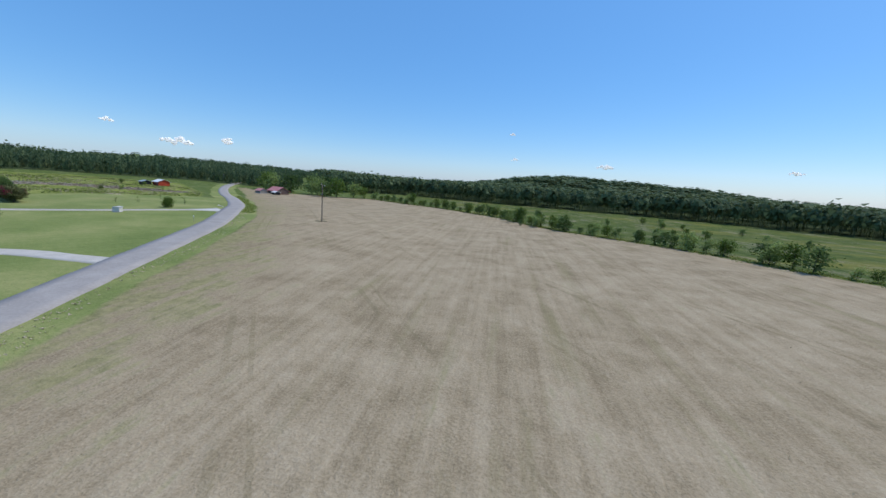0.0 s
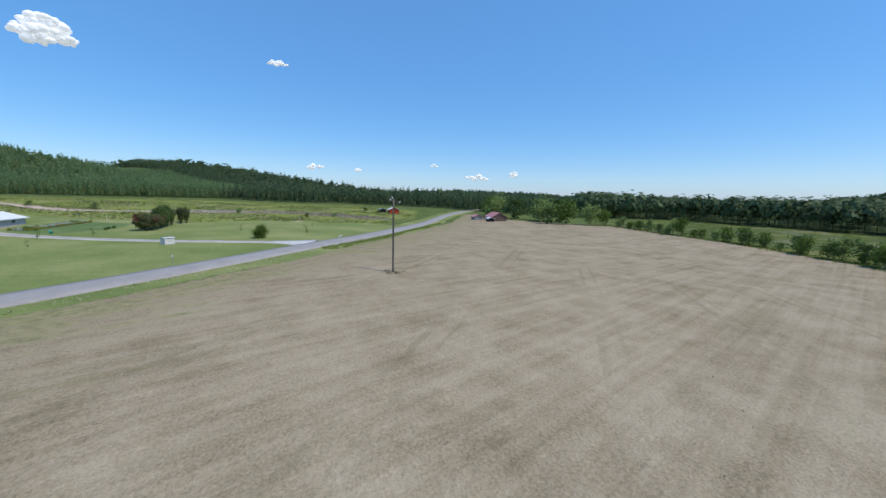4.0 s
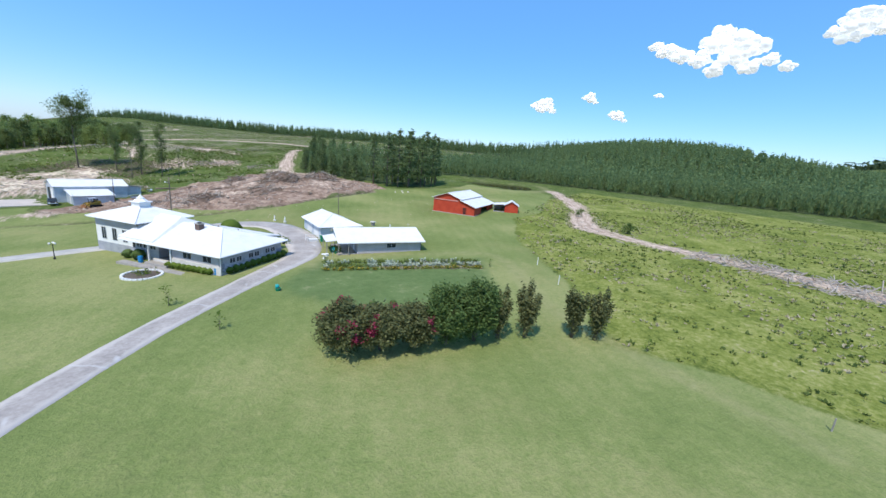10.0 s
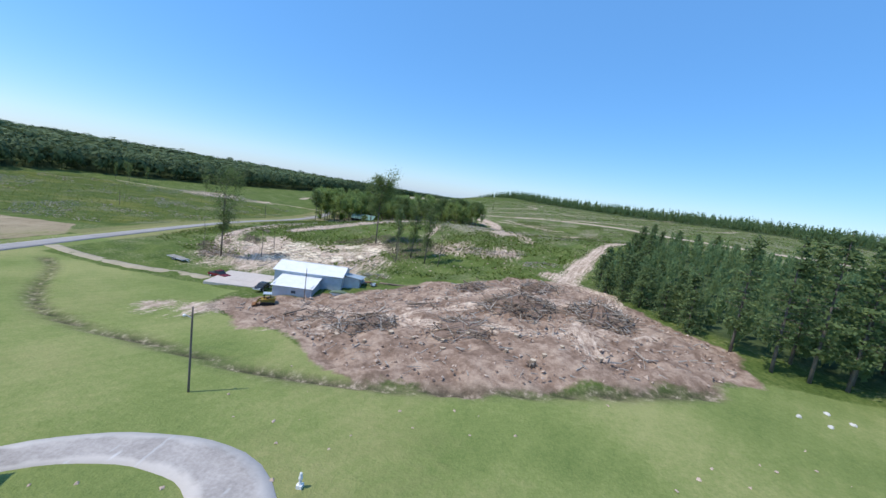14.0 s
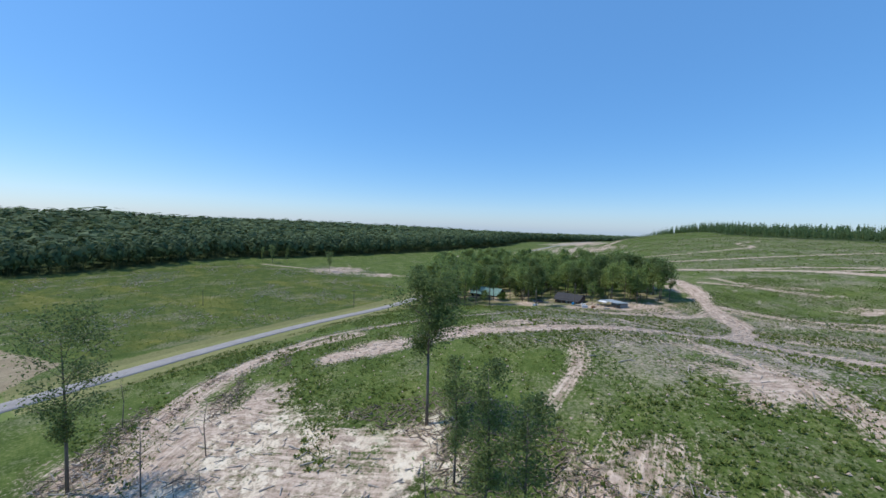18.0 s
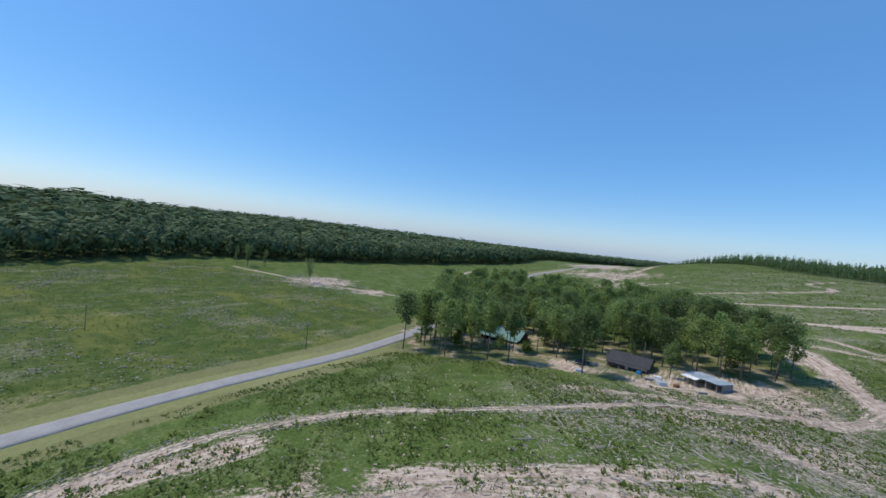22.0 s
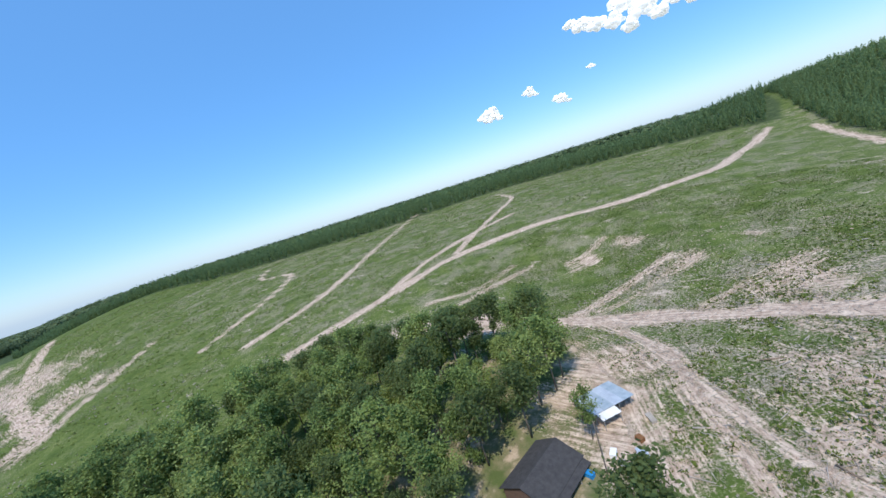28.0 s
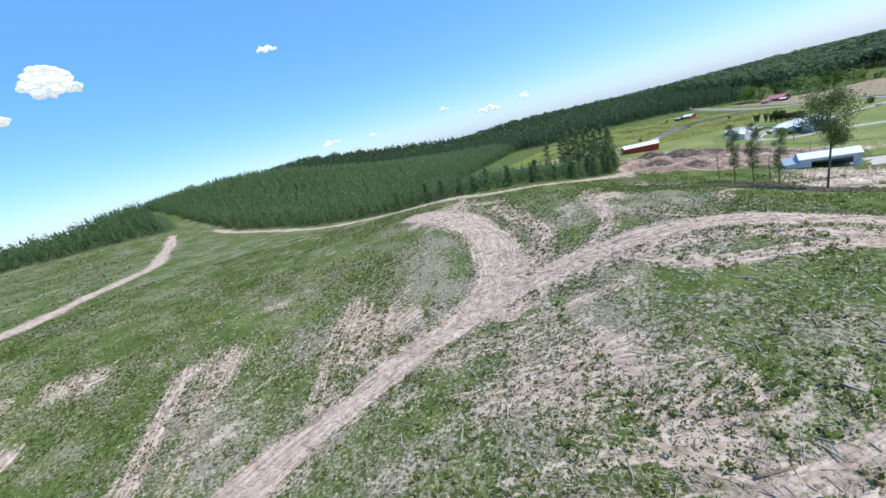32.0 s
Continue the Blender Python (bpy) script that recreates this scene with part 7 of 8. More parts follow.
tufts("far_dark_weeds", scatter(-450, 100, -900, -300, 4.2, thin(in_far, -0.1, 5), wr), 0.9, "dark_weeds", "darker brambles over the upper cleared hill", 5)
tufts("far_dead_brush", scatter(-450, 100, -900, -300, 3.8, thin(in_far, 0.1, 9), wr), 0.7, "grey_brush", "grey dead brush over the upper cleared hill", 5)
in_slope = lambda x, y: inside(x, y, SLOPE) > 0.3
tufts("slope_weeds", scatter(-250, -85, -90, 140, 1.12, thin(in_slope, -0.02, 3), wr), 0.34, "bright_weeds", "tall green weeds on the slope beyond the lawn", 6)
tufts("slope_brambles", scatter(-230, -85, -90, 130, 1.7, thin(in_slope, 0.12, 13), wr), 0.4, "dark_weeds", "dark green brambles among the weeds of the slope", 7, lie=1.0)
tufts("slope_dry_stalks", scatter(-230, -85, -90, 130, 1.8, thin(in_slope, -0.12, 15), wr), 0.38, "straw", "dry tan stalks and twigs among the weeds of the slope", 6, lie=1.0)
tufts("slope_tall_weeds", scatter(-270, -85, -90, 160, 2.2, thin(in_slope, 0.15, 6), wr), 0.45, "weeds", "taller weed clumps on the slope beyond the lawn", 6)
tufts("meadow_weeds", scatter(40, 275, -355, -150, 2.3, lambda x, y: inside(x, y, EASTFIELD) > 6, wr), 0.5, "weeds", "rough green weeds in the field across the road", 6)
tufts("meadow_dead_brush", scatter(40, 275, -355, -150, 2.4, lambda x, y: (inside(x, y, EASTFIELD) > 6) & (wobble(x * 0.5 + y * 0.2, y * 1.3, 0.09, 2) + 0.5 * wobble(x, y, 0.25, 5) > 0.42), wr), 0.6, "grey_brush", "grey dead brush in the field across the road", 6)
verge = lambda x, y: (lambda d: (d > 3.3) & (d < 6.2 + 1.6 * wobble(x, y, 0.2, 3)))(dist_line(x, y, ROAD)) & (inside(x, y, FIELD) > -4.5)
tufts("verge_grass", scatter(-110, 40, -170, 130, 0.5, lambda x, y: verge(x, y) & (y > 3 + 6 * wobble(x, y, 0.8, 1)), wr), 0.34, "bright_weeds", "tall uncut grass between road and ploughed field", 6)
tufts("verge_grass", scatter(-45, 45, -175, 6, 0.9, lambda x, y: verge(x, y) & (y <= 4), wr), 0.22, "straw", "short dry grass between road and ploughed field", 5)
around = wr.normal(size=(130, 2)) * 0.75 + [-0.6, 2.2]
tufts("pole_weeds", around, 0.3, "straw", "dry weeds round the foot of the utility pole", 7)
tufts("field_stubble", scatter(-60, 130, -140, 130, 2.1, lambda x, y: inside(x, y, FIELD) > 3, wr), 0.13, "straw", "scattered pale straw stubble on the ploughed field", 4, flat=1)
tufts("hedge_grass", np.repeat(edge, 26, 0) + wr.normal(size=(len(edge) * 26, 2)) * [2.6, 2.6], 0.5, "weeds", "rank grass along the far hedgerow", 6)


def sticks(name, places, length, radius, mat, label, rng, lift=0.1, category="slash", tilt=0.25, kind="stuff"):
    """Felled branches and logs: square-cut rods lying about, one mesh."""
    n = len(places)
    base = np.column_stack([places, heights(places[:, 0], places[:, 1]) + lift])
    a = rng.uniform(0, 6.283, n)
    d = np.stack([np.cos(a), np.sin(a), rng.normal(size=n) * tilt], 1) * (length * rng.uniform(0.4, 1.4, n))[:, None] / 2
    s = np.stack([-np.sin(a), np.cos(a), 0 * a], 1) * (radius * rng.uniform(0.5, 1.5, n))[:, None]
    u = np.array([0, 0, 1.0]) * np.linalg.norm(s, axis=1)[:, None]
    corner = [base + e * d + c for e in (-1, 1) for c in (-s - u, s - u, s * 0.8 + u, -s * 0.8 + u)]
    c = np.stack(corner, 1)
    faces = np.array([(0, 1, 5, 4), (1, 2, 6, 5), (2, 3, 7, 6), (3, 0, 4, 7), (0, 3, 2, 1), (4, 5, 6, 7)])
    me = tri_mesh(name, c[:, faces].reshape(-1, 3), 4)
    me.materials.append(MAT[mat])
    return tagged(new(name, me), label, category, kind=kind)


sticks("logging_slash", scatter(-235, 40, -420, -160, 2.2, lambda x, y: in_cut(x, y) & (in_strip(x, y) | by_tracks(x, y)), wr), 1.3, 0.04, "dead_wood", "pale cut branches scattered over the cleared slope", wr)
sticks("thick_slash", scatter(-160, 20, -340, -165, 8.0, in_strip, wr), 2.6, 0.07, "dead_wood", "weathered logs scattered over the cleared slope", wr, 0.15)
sticks("track_slash", scatter(-110, 20, -345, -190, 1.5, by_tracks, wr), 1.2, 0.034, "dead_wood", "pale crushed branches along the skid tracks", wr)
BROWN = [(-36.7, -191.2), (-53.3, -206.1), (-73.4, -199.9), (-84.1, -190.8), (-68.1, -175), (-58.6, -190.4)]
sticks("heaped_slash", scatter(-90, 5, -210, -152, 0.8, lambda x, y: (inside(x, y, BROWN) > 0) | ((inside(x, y, [(-7.3, -157.2), (7, -183.4), (14.7, -213), (-3.1, -205.1), (-13.8, -183.1), (-29.7, -150)]) > 0) & (wobble(x, y, 0.3, 4) > 0.2)), wr), 1.7, 0.045, "dark_wood", "brown heaped slash and roots round the sand pit", wr, 0.18, tilt=0.4)
sticks("mud_slash", scatter(-145, -48, -170, -100, 2.3, lambda x, y: inside(x, y, MUD) > 2, wr), 1.5, 0.05, "dead_wood", "broken roots and sticks in the bulldozed earth", wr)
sticks("slope_slash", scatter(-175, -95, -50, 120, 3.0, lambda x, y: dist_line(x, y, TRACKS[0][0]) < 7, wr), 1.6, 0.05, "dead_wood", "pale slash along the track on the slope", wr)
sticks("yard_slash", scatter(-70, -5, -190, -155, 2.6, lambda x, y: inside(x, y, BARE_YARD) > 0, wr), 1.8, 0.07, "dead_wood", "cut branches on the bared ground behind the workshop", wr)
sticks("meadow_windrows", scatter(40, 275, -355, -150, 1.7, lambda x, y: (inside(x, y, EASTFIELD) > 5) & (wobble(x, y, 0.06, 2) + 0.5 * wobble(x, y, 0.2, 5) > 0.5), wr), 1.4, 0.045, "dead_wood", "grey slash left in drifts across the weedy field", wr)
sticks("meadow_slash", scatter(100, 215, -385, -335, 2.2, lambda x, y: np.hypot((x - 160) / 1.8, y + 362) < 22, wr), 2.0, 0.06, "dead_wood", "grey slash along the branch in the far meadow", wr)

by_slope_track = lambda x, y: (dist_line(x, y, TRACKS[0][0]) < 6.5 + 4 * wobble(x, y, 0.15, 2)) & (y > -20)
sticks("slope_slash", scatter(-175, -110, -25, 90, 1.1, by_slope_track, wr), 1.9, 0.07, "dead_wood", "grey windrow of roots and branches along the slope track", wr, 0.2, tilt=0.4)
sticks("slope_roots", scatter(-175, -110, 20, 90, 1.4, lambda x, y: by_slope_track(x, y) & (x > -152), wr), 1.6, 0.09, "dark_wood", "dark torn roots heaped beside the slope track", wr, 0.35, tilt=0.6)


def clods(name, places, size, mat, label, rng):
    """Lumps of earth: rough octahedra half sunk in the ground, one mesh."""
    n = len(places)
    base = np.column_stack([places, heights(places[:, 0], places[:, 1])])
    s = (size * rng.uniform(0.4, 1.6, n))[:, None]
    tips = [base + s * (np.array(d) + rng.uniform(-0.35, 0.35, (n, 3))) for d in ((1, 0, 0.1), (0, 1, 0.1), (-1, 0, 0.1), (0, -1, 0.1), (0, 0, 0.75))]
    tris = [np.stack([tips[i], tips[(i + 1) % 4], tips[4]], 1) for i in range(4)]
    me = tri_mesh(name, np.concatenate(tris, 1).reshape(-1, 3))
    me.materials.append(MAT[mat])
    return tagged(new(name, me), label, "earth", kind="stuff")


clods("mud_clods", scatter(-145, -48, -170, -100, 1.7, lambda x, y: inside(x, y, MUD) > 1, wr), 0.2, "brown_earth", "dark lumps of turned earth in the bulldozed ground", wr)
clods("lawn_litter", scatter(-140, -70, -102, -78, 3.4, lambda x, y: (inside(x, y, LAWN) > 2.5) & (wobble(x, y, 0.35, 5) > 0.15), wr), 0.16, "pale_earth", "pale scraps of clay and wood scattered over the lawn", wr)
clods("pale_clods", scatter(-145, -55, -168, -100, 2.2, lambda x, y: inside(x, y, MUD) > 1, wr), 0.26, "pale_earth", "pale lumps of turned clay in the bulldozed ground", wr)
clods("slope_clods", scatter(-165, 10, -345, -165, 3.0, in_cut, wr), 0.22, "pale_earth", "pale lumps of clay over the cleared slope", wr)


def brush_pile(x, y, r, h, n, label, mat="dark_wood", spread_=1.0, long=(0.9, 2.8), thick=(0.8, 2.2), mound=0.0):
    rr = np.random.default_rng(int(abs(x * 7 + y)))
    t = thing("brush_pile", at(x, y), label, "brush pile", "brush piles")
    if mound:
        verts, faces = [], []
        rings, sides = 7, 22
        for a in range(rings):
            for b in range(sides):
                d = r * (1 - a / rings) * (0.82 + 0.16 * math.sin(b * 1.7 + x) + rr.uniform(-0.1, 0.1))
                px, py = math.cos(b * 6.2832 / sides) * d, math.sin(b * 6.2832 / sides) * d * spread_
                lift = mound * (a / rings) ** 0.8 * rr.uniform(0.75, 1.2) - (0.4 if a == 0 else 0)
                verts.append((px, py, lift + ground(x + px, y + py) - ground(x, y)))
        verts.append((0, 0, mound))
        faces = [(a * sides + b, a * sides + (b + 1) % sides, (a + 1) * sides + (b + 1) % sides, (a + 1) * sides + b) for a in range(rings - 1) for b in range(sides)]
        faces += [((rings - 1) * sides + b, (rings - 1) * sides + (b + 1) % sides, rings * sides) for b in range(sides)]
        part("earth_mound", mesh_of("earth_mound", verts, faces), "brown_earth", t, "dark turned soil caught among the roots")
    stick = [mesh_of("branch", *rod((-0.5, 0, 0), (0.5, 0, 0.06), 0.04, 0.02, 5)) for _ in range(3)]
    for k, me in enumerate(stick):
        me.materials.append(MAT[(mat, "dark_wood", "dead_wood")[k]])
    for k in range(n):
        a, d = rr.uniform(0, 6.283), r * math.sqrt(rr.uniform(0, 1))
        z = h * (1 - (d / r) ** 1.5) * rr.uniform(0.35 if mound else 0.1, 0.95)
        px, py = math.cos(a) * d, math.sin(a) * d * spread_
        z += ground(x + px, y + py) - ground(x, y) + 0.05
        size = rr.uniform(*long)
        b = part("branch", stick[k % 3], mat, t)
        b.matrix_local = pose(px, py, z, 0, rr.normal() * (20 if mound else 12), rr.uniform(0, 360)) @ Matrix.Diagonal((size, rr.uniform(*thick), rr.uniform(*thick), 1))


for x, y, r, h, n in ((-81.0, -118.6, 5.0, 2.0, 150), (-105.5, -129.6, 7.2, 3.0, 300), (-119.6, -129.6, 6.0, 3.0, 260), (-110.5, -148, 5.0, 2.2, 140), (-95.6, -147.3, 4.2, 1.6, 90), (-96.9, -118.5, 5.0, 1.2, 90), (-72.6, -121.0, 3.4, 1.0, 60)):
    brush_pile(x, y, r, h, n, "heap of broken roots and branches on bulldozed earth", long=(1.4, 4.6), thick=(1.0, 3.2), mound=h * 0.75)
for x, y, r, h, n in ((-91.7, -191.8, 7, 0.9, 110), (-102.2, -189.8, 6, 0.8, 90), (-112.5, -179.4, 6, 0.9, 80), (-68.3, -156.8, 4, 1.2, 50), (-17.9, -161.5, 4.5, 1.0, 60), (-31.6, -168.5, 4, 0.8, 50)):
    brush_pile(x, y, r, h, n, "low heap of grey felled branches on the cleared slope", "dead_wood", 0.6)


def tree_stump(x, y, r, h, turn):
    t = thing("tree_stump", at(x, y, turn), "freshly cut stump with pale sawn top in bulldozed earth", "stump", "stumps in the bulldozed ground")
    part("bole", rod((0, 0, -0.4), (0.02, 0.01, h), r * 1.15, r, 12, 3), "dark_wood", t, smooth=True)
    part("sawn_top", rod((0.02, 0.01, h), (0.02, 0.01, h + 0.02), r * 0.94, r * 0.93, 12), "pale_wood", t, "pale sawn wood")
    for k in range(4):
        a = k * 1.6 + turn
        part("root", rod((math.cos(a) * r * 0.7, math.sin(a) * r * 0.7, h * 0.35), (math.cos(a) * r * 2.3, math.sin(a) * r * 2.3, -0.12), r * 0.3, r * 0.1, 6), "dark_wood", t)


for k, (x, y) in enumerate(((-101.5, -118.6), (-95.2, -111.2), (-103.9, -111.8), (-109.0, -112.2), (-107.4, -109.9), (-94.8, -113.5), (-111.6, -115.0), (-86.4, -115.3), (-90.2, -114.1), (-98.0, -116.0), (-105.2, -117.0), (-83.6, -111.6), (-78.6, -113.0), (-101.2, -126.4), (-91.5, -135.0), (-116.5, -113.6))):
    tree_stump(x, y, 0.34 + 0.09 * math.sin(k * 2.1), 0.42 + 0.14 * math.sin(k * 3.7), k * 57)


def log(x, y, turn, length, r, label):
    t = thing("log", at(x, y, turn, r * 0.8), label, "log", "felled logs")
    part("stem", rod((-length / 2, 0, 0), (length / 2, 0, 0.05), r, r * 0.75, 9, 3), "dark_wood", t, smooth=True)
    part("stub", rod((length * 0.1, 0, 0), (length * 0.2, 0.5, 0.35), r * 0.4, r * 0.2, 6), "dark_wood", t)


for x, y, a, ln, r in ((-65.9, -122.5, 70, 5, 0.2), (-87.4, -130.9, 40, 6, 0.25), (-90.2, -129.3, 120, 4, 0.2), (-76.2, -148.7, 15, 7, 0.28), (-81.9, -146.6, 60, 4, 0.2), (-99.7, -149.3, 30, 5, 0.25), (-50.9, -296.5, 50, 4, 0.15), (-80.2, -304.1, 110, 5, 0.15), (-62, -279.4, 80, 5, 0.15)):
    log(x, y, a, ln, r, "felled grey log lying on bared earth")


# ---- pond ----
pond = np.array(POND, float)
mid = pond.mean(0)
ring = smooth_line(np.concatenate([pond, pond[:1]]) * 0.93 + mid * 0.07, 3)[:-1]
water_z = POND_LEVEL
wm = material("pond_water", 0.08)
finish(wm, ramp(wm, noise_tex(wm, place_coords(wm), 0.2), ((0.3, (0.040, 0.030, 0.014)), (0.7, (0.075, 0.056, 0.026)))), noise_tex(wm, place_coords(wm), 3.0), 0.05, 0.02)
pme = mesh_of("pond_water", [(x, y, water_z) for x, y in ring], [tuple(range(len(ring)))])
pme.materials.append(wm)
tagged(new("pond_water", pme), "muddy brown farm pond below the pine plantation", "pond", kind="structure")


# ---- vehicles ----
def wheel(parent, x, y, r, w, side):
    t = part("wheel", rod((x, y - w / 2, r), (x, y + w / 2, r), r, r, 14), "tyre", parent)
    part("rim", rod((x, y + side * (w / 2 - 0.01), r), (x, y + side * (w / 2 + 0.02), r), r * 0.6, r * 0.55, 10), "grey_metal", t)


def vehicle(name, m, paint, label, pickup=False):
    c = thing(name, m, label, "pickup truck" if pickup else "car")
    L, W = (5.4, 1.85) if pickup else (4.6, 1.8)
    if pickup:
        side = [(0, 0.45), (L, 0.45), (L, 0.95), (3.9, 1.05), (3.75, 1.05), (2.0, 1.05), (0, 1.05)]
        cab = [(2.0, 1.05), (2.15, 1.75), (3.25, 1.75), (3.95, 1.05)]
    else:
        side = [(0, 0.4), (L, 0.4), (L, 0.75), (3.4, 0.95), (0.5, 0.98), (0, 0.85)]
        cab = [(0.6, 0.96), (1.3, 1.45), (2.7, 1.45), (3.6, 0.94)]
    body = part("body", prism(side, -W / 2, W / 2), paint, c, bevel=0.05)
    part("cab", prism(cab, -W / 2 + 0.1, W / 2 - 0.1), "glass", c, "dark glass cabin", bevel=0.03)
    part("roof", prism([(cab[1][0], cab[1][1]), (cab[2][0], cab[2][1]), (cab[2][0] - 0.05, cab[2][1] + 0.06), (cab[1][0] + 0.05, cab[1][1] + 0.06)], -W / 2 + 0.12, W / 2 - 0.12), paint, c)
    if pickup:
        part("bed_liner", box(0.12, 1.9, -W / 2 + 0.14, W / 2 - 0.14, 1.02, 1.06), "dark", c)
    for x in (0.95, L - 0.95):
        for s in (-1, 1):
            wheel(c, x, s * (W / 2 - 0.1), 0.36, 0.24, s)
    for s in (-1, 1):
        part("headlight", box(L - 0.02, L + 0.02, s * W * 0.33 - 0.16, s * W * 0.33 + 0.16, 0.66, 0.82), "insulator", body)
        part("tail_light", box(-0.02, 0.02, s * W * 0.38 - 0.08, s * W * 0.38 + 0.08, 0.66, 0.85), "car_red", body)
    part("bumper", box(L, L + 0.1, -W / 2 + 0.05, W / 2 - 0.05, 0.42, 0.6), "grey_metal", c)
    part("bumper", box(-0.1, 0, -W / 2 + 0.05, W / 2 - 0.05, 0.42, 0.6), "grey_metal", c)
    return c


vehicle("pickup_truck", at(-32.4, -140.2, 172), "car_red", "dark red pickup truck parked on worn grass", True)
vehicle("parked_car", at(-50.5, -136.6, 95, 0.25), "car_black", "dark car parked beside the workshop lean-to")
vehicle("parked_car", at(-27.3, -328.1, 20), "car_blue", "dark blue car parked under the grove trees")


def skid_steer():
    c = thing("skid_loader", at(-58.6, -124.9, 30), "weathered yellow skid loader with blue canopy on the grass", "loader")
    part("chassis", box(-1.2, 1.2, -0.7, 0.7, 0.4, 1.1), "yellow_paint", c, bevel=0.04)
    part("engine_cover", box(-1.3, -0.4, -0.6, 0.6, 1.1, 1.6), "yellow_paint", c, bevel=0.04)
    for x in (-0.4, 0.7):
        for y in (-0.6, 0.6):
            part("canopy_post", box(x - 0.04, x + 0.04, y - 0.04, y + 0.04, 1.1, 2.3), "dark", c)
    part("canopy", box(-0.6, 0.9, -0.75, 0.75, 2.3, 2.4), "grey_metal", c, bevel=0.02)
    for s in (-1, 1):
        part("track", prism([(-1.3, 0.1), (-1.0, 0.0), (1.0, 0.0), (1.3, 0.1), (1.4, 0.45), (1.1, 0.8), (-1.1, 0.8), (-1.4, 0.45)], s * 0.95 - 0.2, s * 0.95 + 0.2), "tyre", c)
        part("lift_arm", prism([(-1.2, 1.4), (1.5, 0.9), (2.0, 0.4), (2.1, 0.55), (1.6, 1.15), (-1.2, 1.65)], s * 0.78 - 0.06, s * 0.78 + 0.06), "yellow_paint", c)
    part("bucket", prism([(1.9, 0.1), (2.7, 0.05), (2.75, 0.15), (2.1, 0.3), (2.0, 0.8), (1.9, 0.8)], -0.9, 0.9), "rust", c)
    part("seat", box(-0.2, 0.3, -0.3, 0.3, 1.1, 1.5), "dark", c, bevel=0.03)


skid_steer()


def flat_trailer():
    c = thing("flatbed_trailer", at(-13.7, -149.5, 165), "long grey flatbed trailer parked in grass", "trailer")
    part("frame", box(-3.5, 3.5, -1.0, 1.0, 0.55, 0.7), "grey_metal", c)
    for k in range(5):
        part("deck_board", box(-3.5, 3.5, -0.98 + 0.4 * k, -0.62 + 0.4 * k, 0.702, 0.76), "grey_wood", c)
    part("drawbar", rod((3.5, 0, 0.6), (4.8, 0, 0.5), 0.06), "grey_metal", c)
    for x in (-0.6, 0.4):
        for s in (-1, 1):
            wheel(c, x, s * 1.0, 0.34, 0.22, s)


flat_trailer()
boat = thing("covered_boat", at(-67.6, -136.8, 10), "small boat under a green tarpaulin on the grass", "boat")
part("hull", prism([(-1.9, 0.35), (-1.7, 0.05), (1.2, 0.05), (2.1, 0.5), (-1.9, 0.5)], -0.75, 0.75), "grey_metal", boat, bevel=0.05)
part("tarpaulin", prism([(-2.0, 0.5), (2.1, 0.5), (0.8, 0.85), (-0.6, 0.9)], -0.8, 0.8), "green_tarp", boat, bevel=0.06)


# ---- yard things round the house ----
def flower_bed():
    b = thing("flower_bed", at(-64.1, -56, -58), "round flower bed edged with white stones on the lawn", "flower bed")
    part("soil", lathe([(1.9, -0.2), (1.9, 0.06), (1.2, 0.14), (0.02, 0.2)], 20), "soil", b)
    for k in range(26):
        a = 2 * math.pi * k / 26
        part("edge_stone", box(-0.2, 0.2, -0.14, 0.14, -0.15, 0.2), "white_paint", b).matrix_local = pose(2.05 * math.cos(a), 2.05 * math.sin(a), 0, 0, 0, math.degrees(a) + 90)
    rr = np.random.default_rng(4)
    c = rr.normal(size=(160, 3)) * [0.6, 0.6, 0.14] + [0, 0, 0.4]
    part("plants", tri_mesh("plants", blades(c, 0.12, rr), 4), "bright_leaf", b)
    part("stone_ornament", lathe([(0.18, 0.1), (0.1, 0.3), (0.09, 0.6), (0.3, 0.72), (0.32, 0.78), (0.05, 0.8)], 10), "pale_stone", b)


flower_bed()


def hedge_ball(x, y, r, label, group="", mat="box_hedge", tall=0.85):
    t = thing("clipped_shrub", at(x, y, prng.uniform(0, 360)), label, "shrub", group)
    rr = np.random.default_rng(int(abs(x * 31 + y * 17)))
    part("core", ball((0, 0, r * tall), r * 0.9, r * 0.9, r * tall, 16, 10, 0.05, random.Random(2)), mat, t, smooth=True)
    q = rr.normal(size=(int(620 * r * r + 110), 3))
    q /= np.linalg.norm(q, axis=1, keepdims=True)
    q[:, 2] = np.abs(q[:, 2]) * 1.0 - 0.25
    part("leaves", tri_mesh("leaves", blades(q * [r, r, r * tall] * rr.uniform(0.9, 1.06, (len(q), 1)) + [0, 0, r * tall], 0.09 + 0.03 * r, rr), 4), mat, t)


HX, HY = Vector((0.53, -0.848)), Vector((0.848, 0.53))
H0 = Vector((-72, -52.6))


def by_house(x, y):
    p = H0 + HX * x + HY * y
    return p.x, p.y


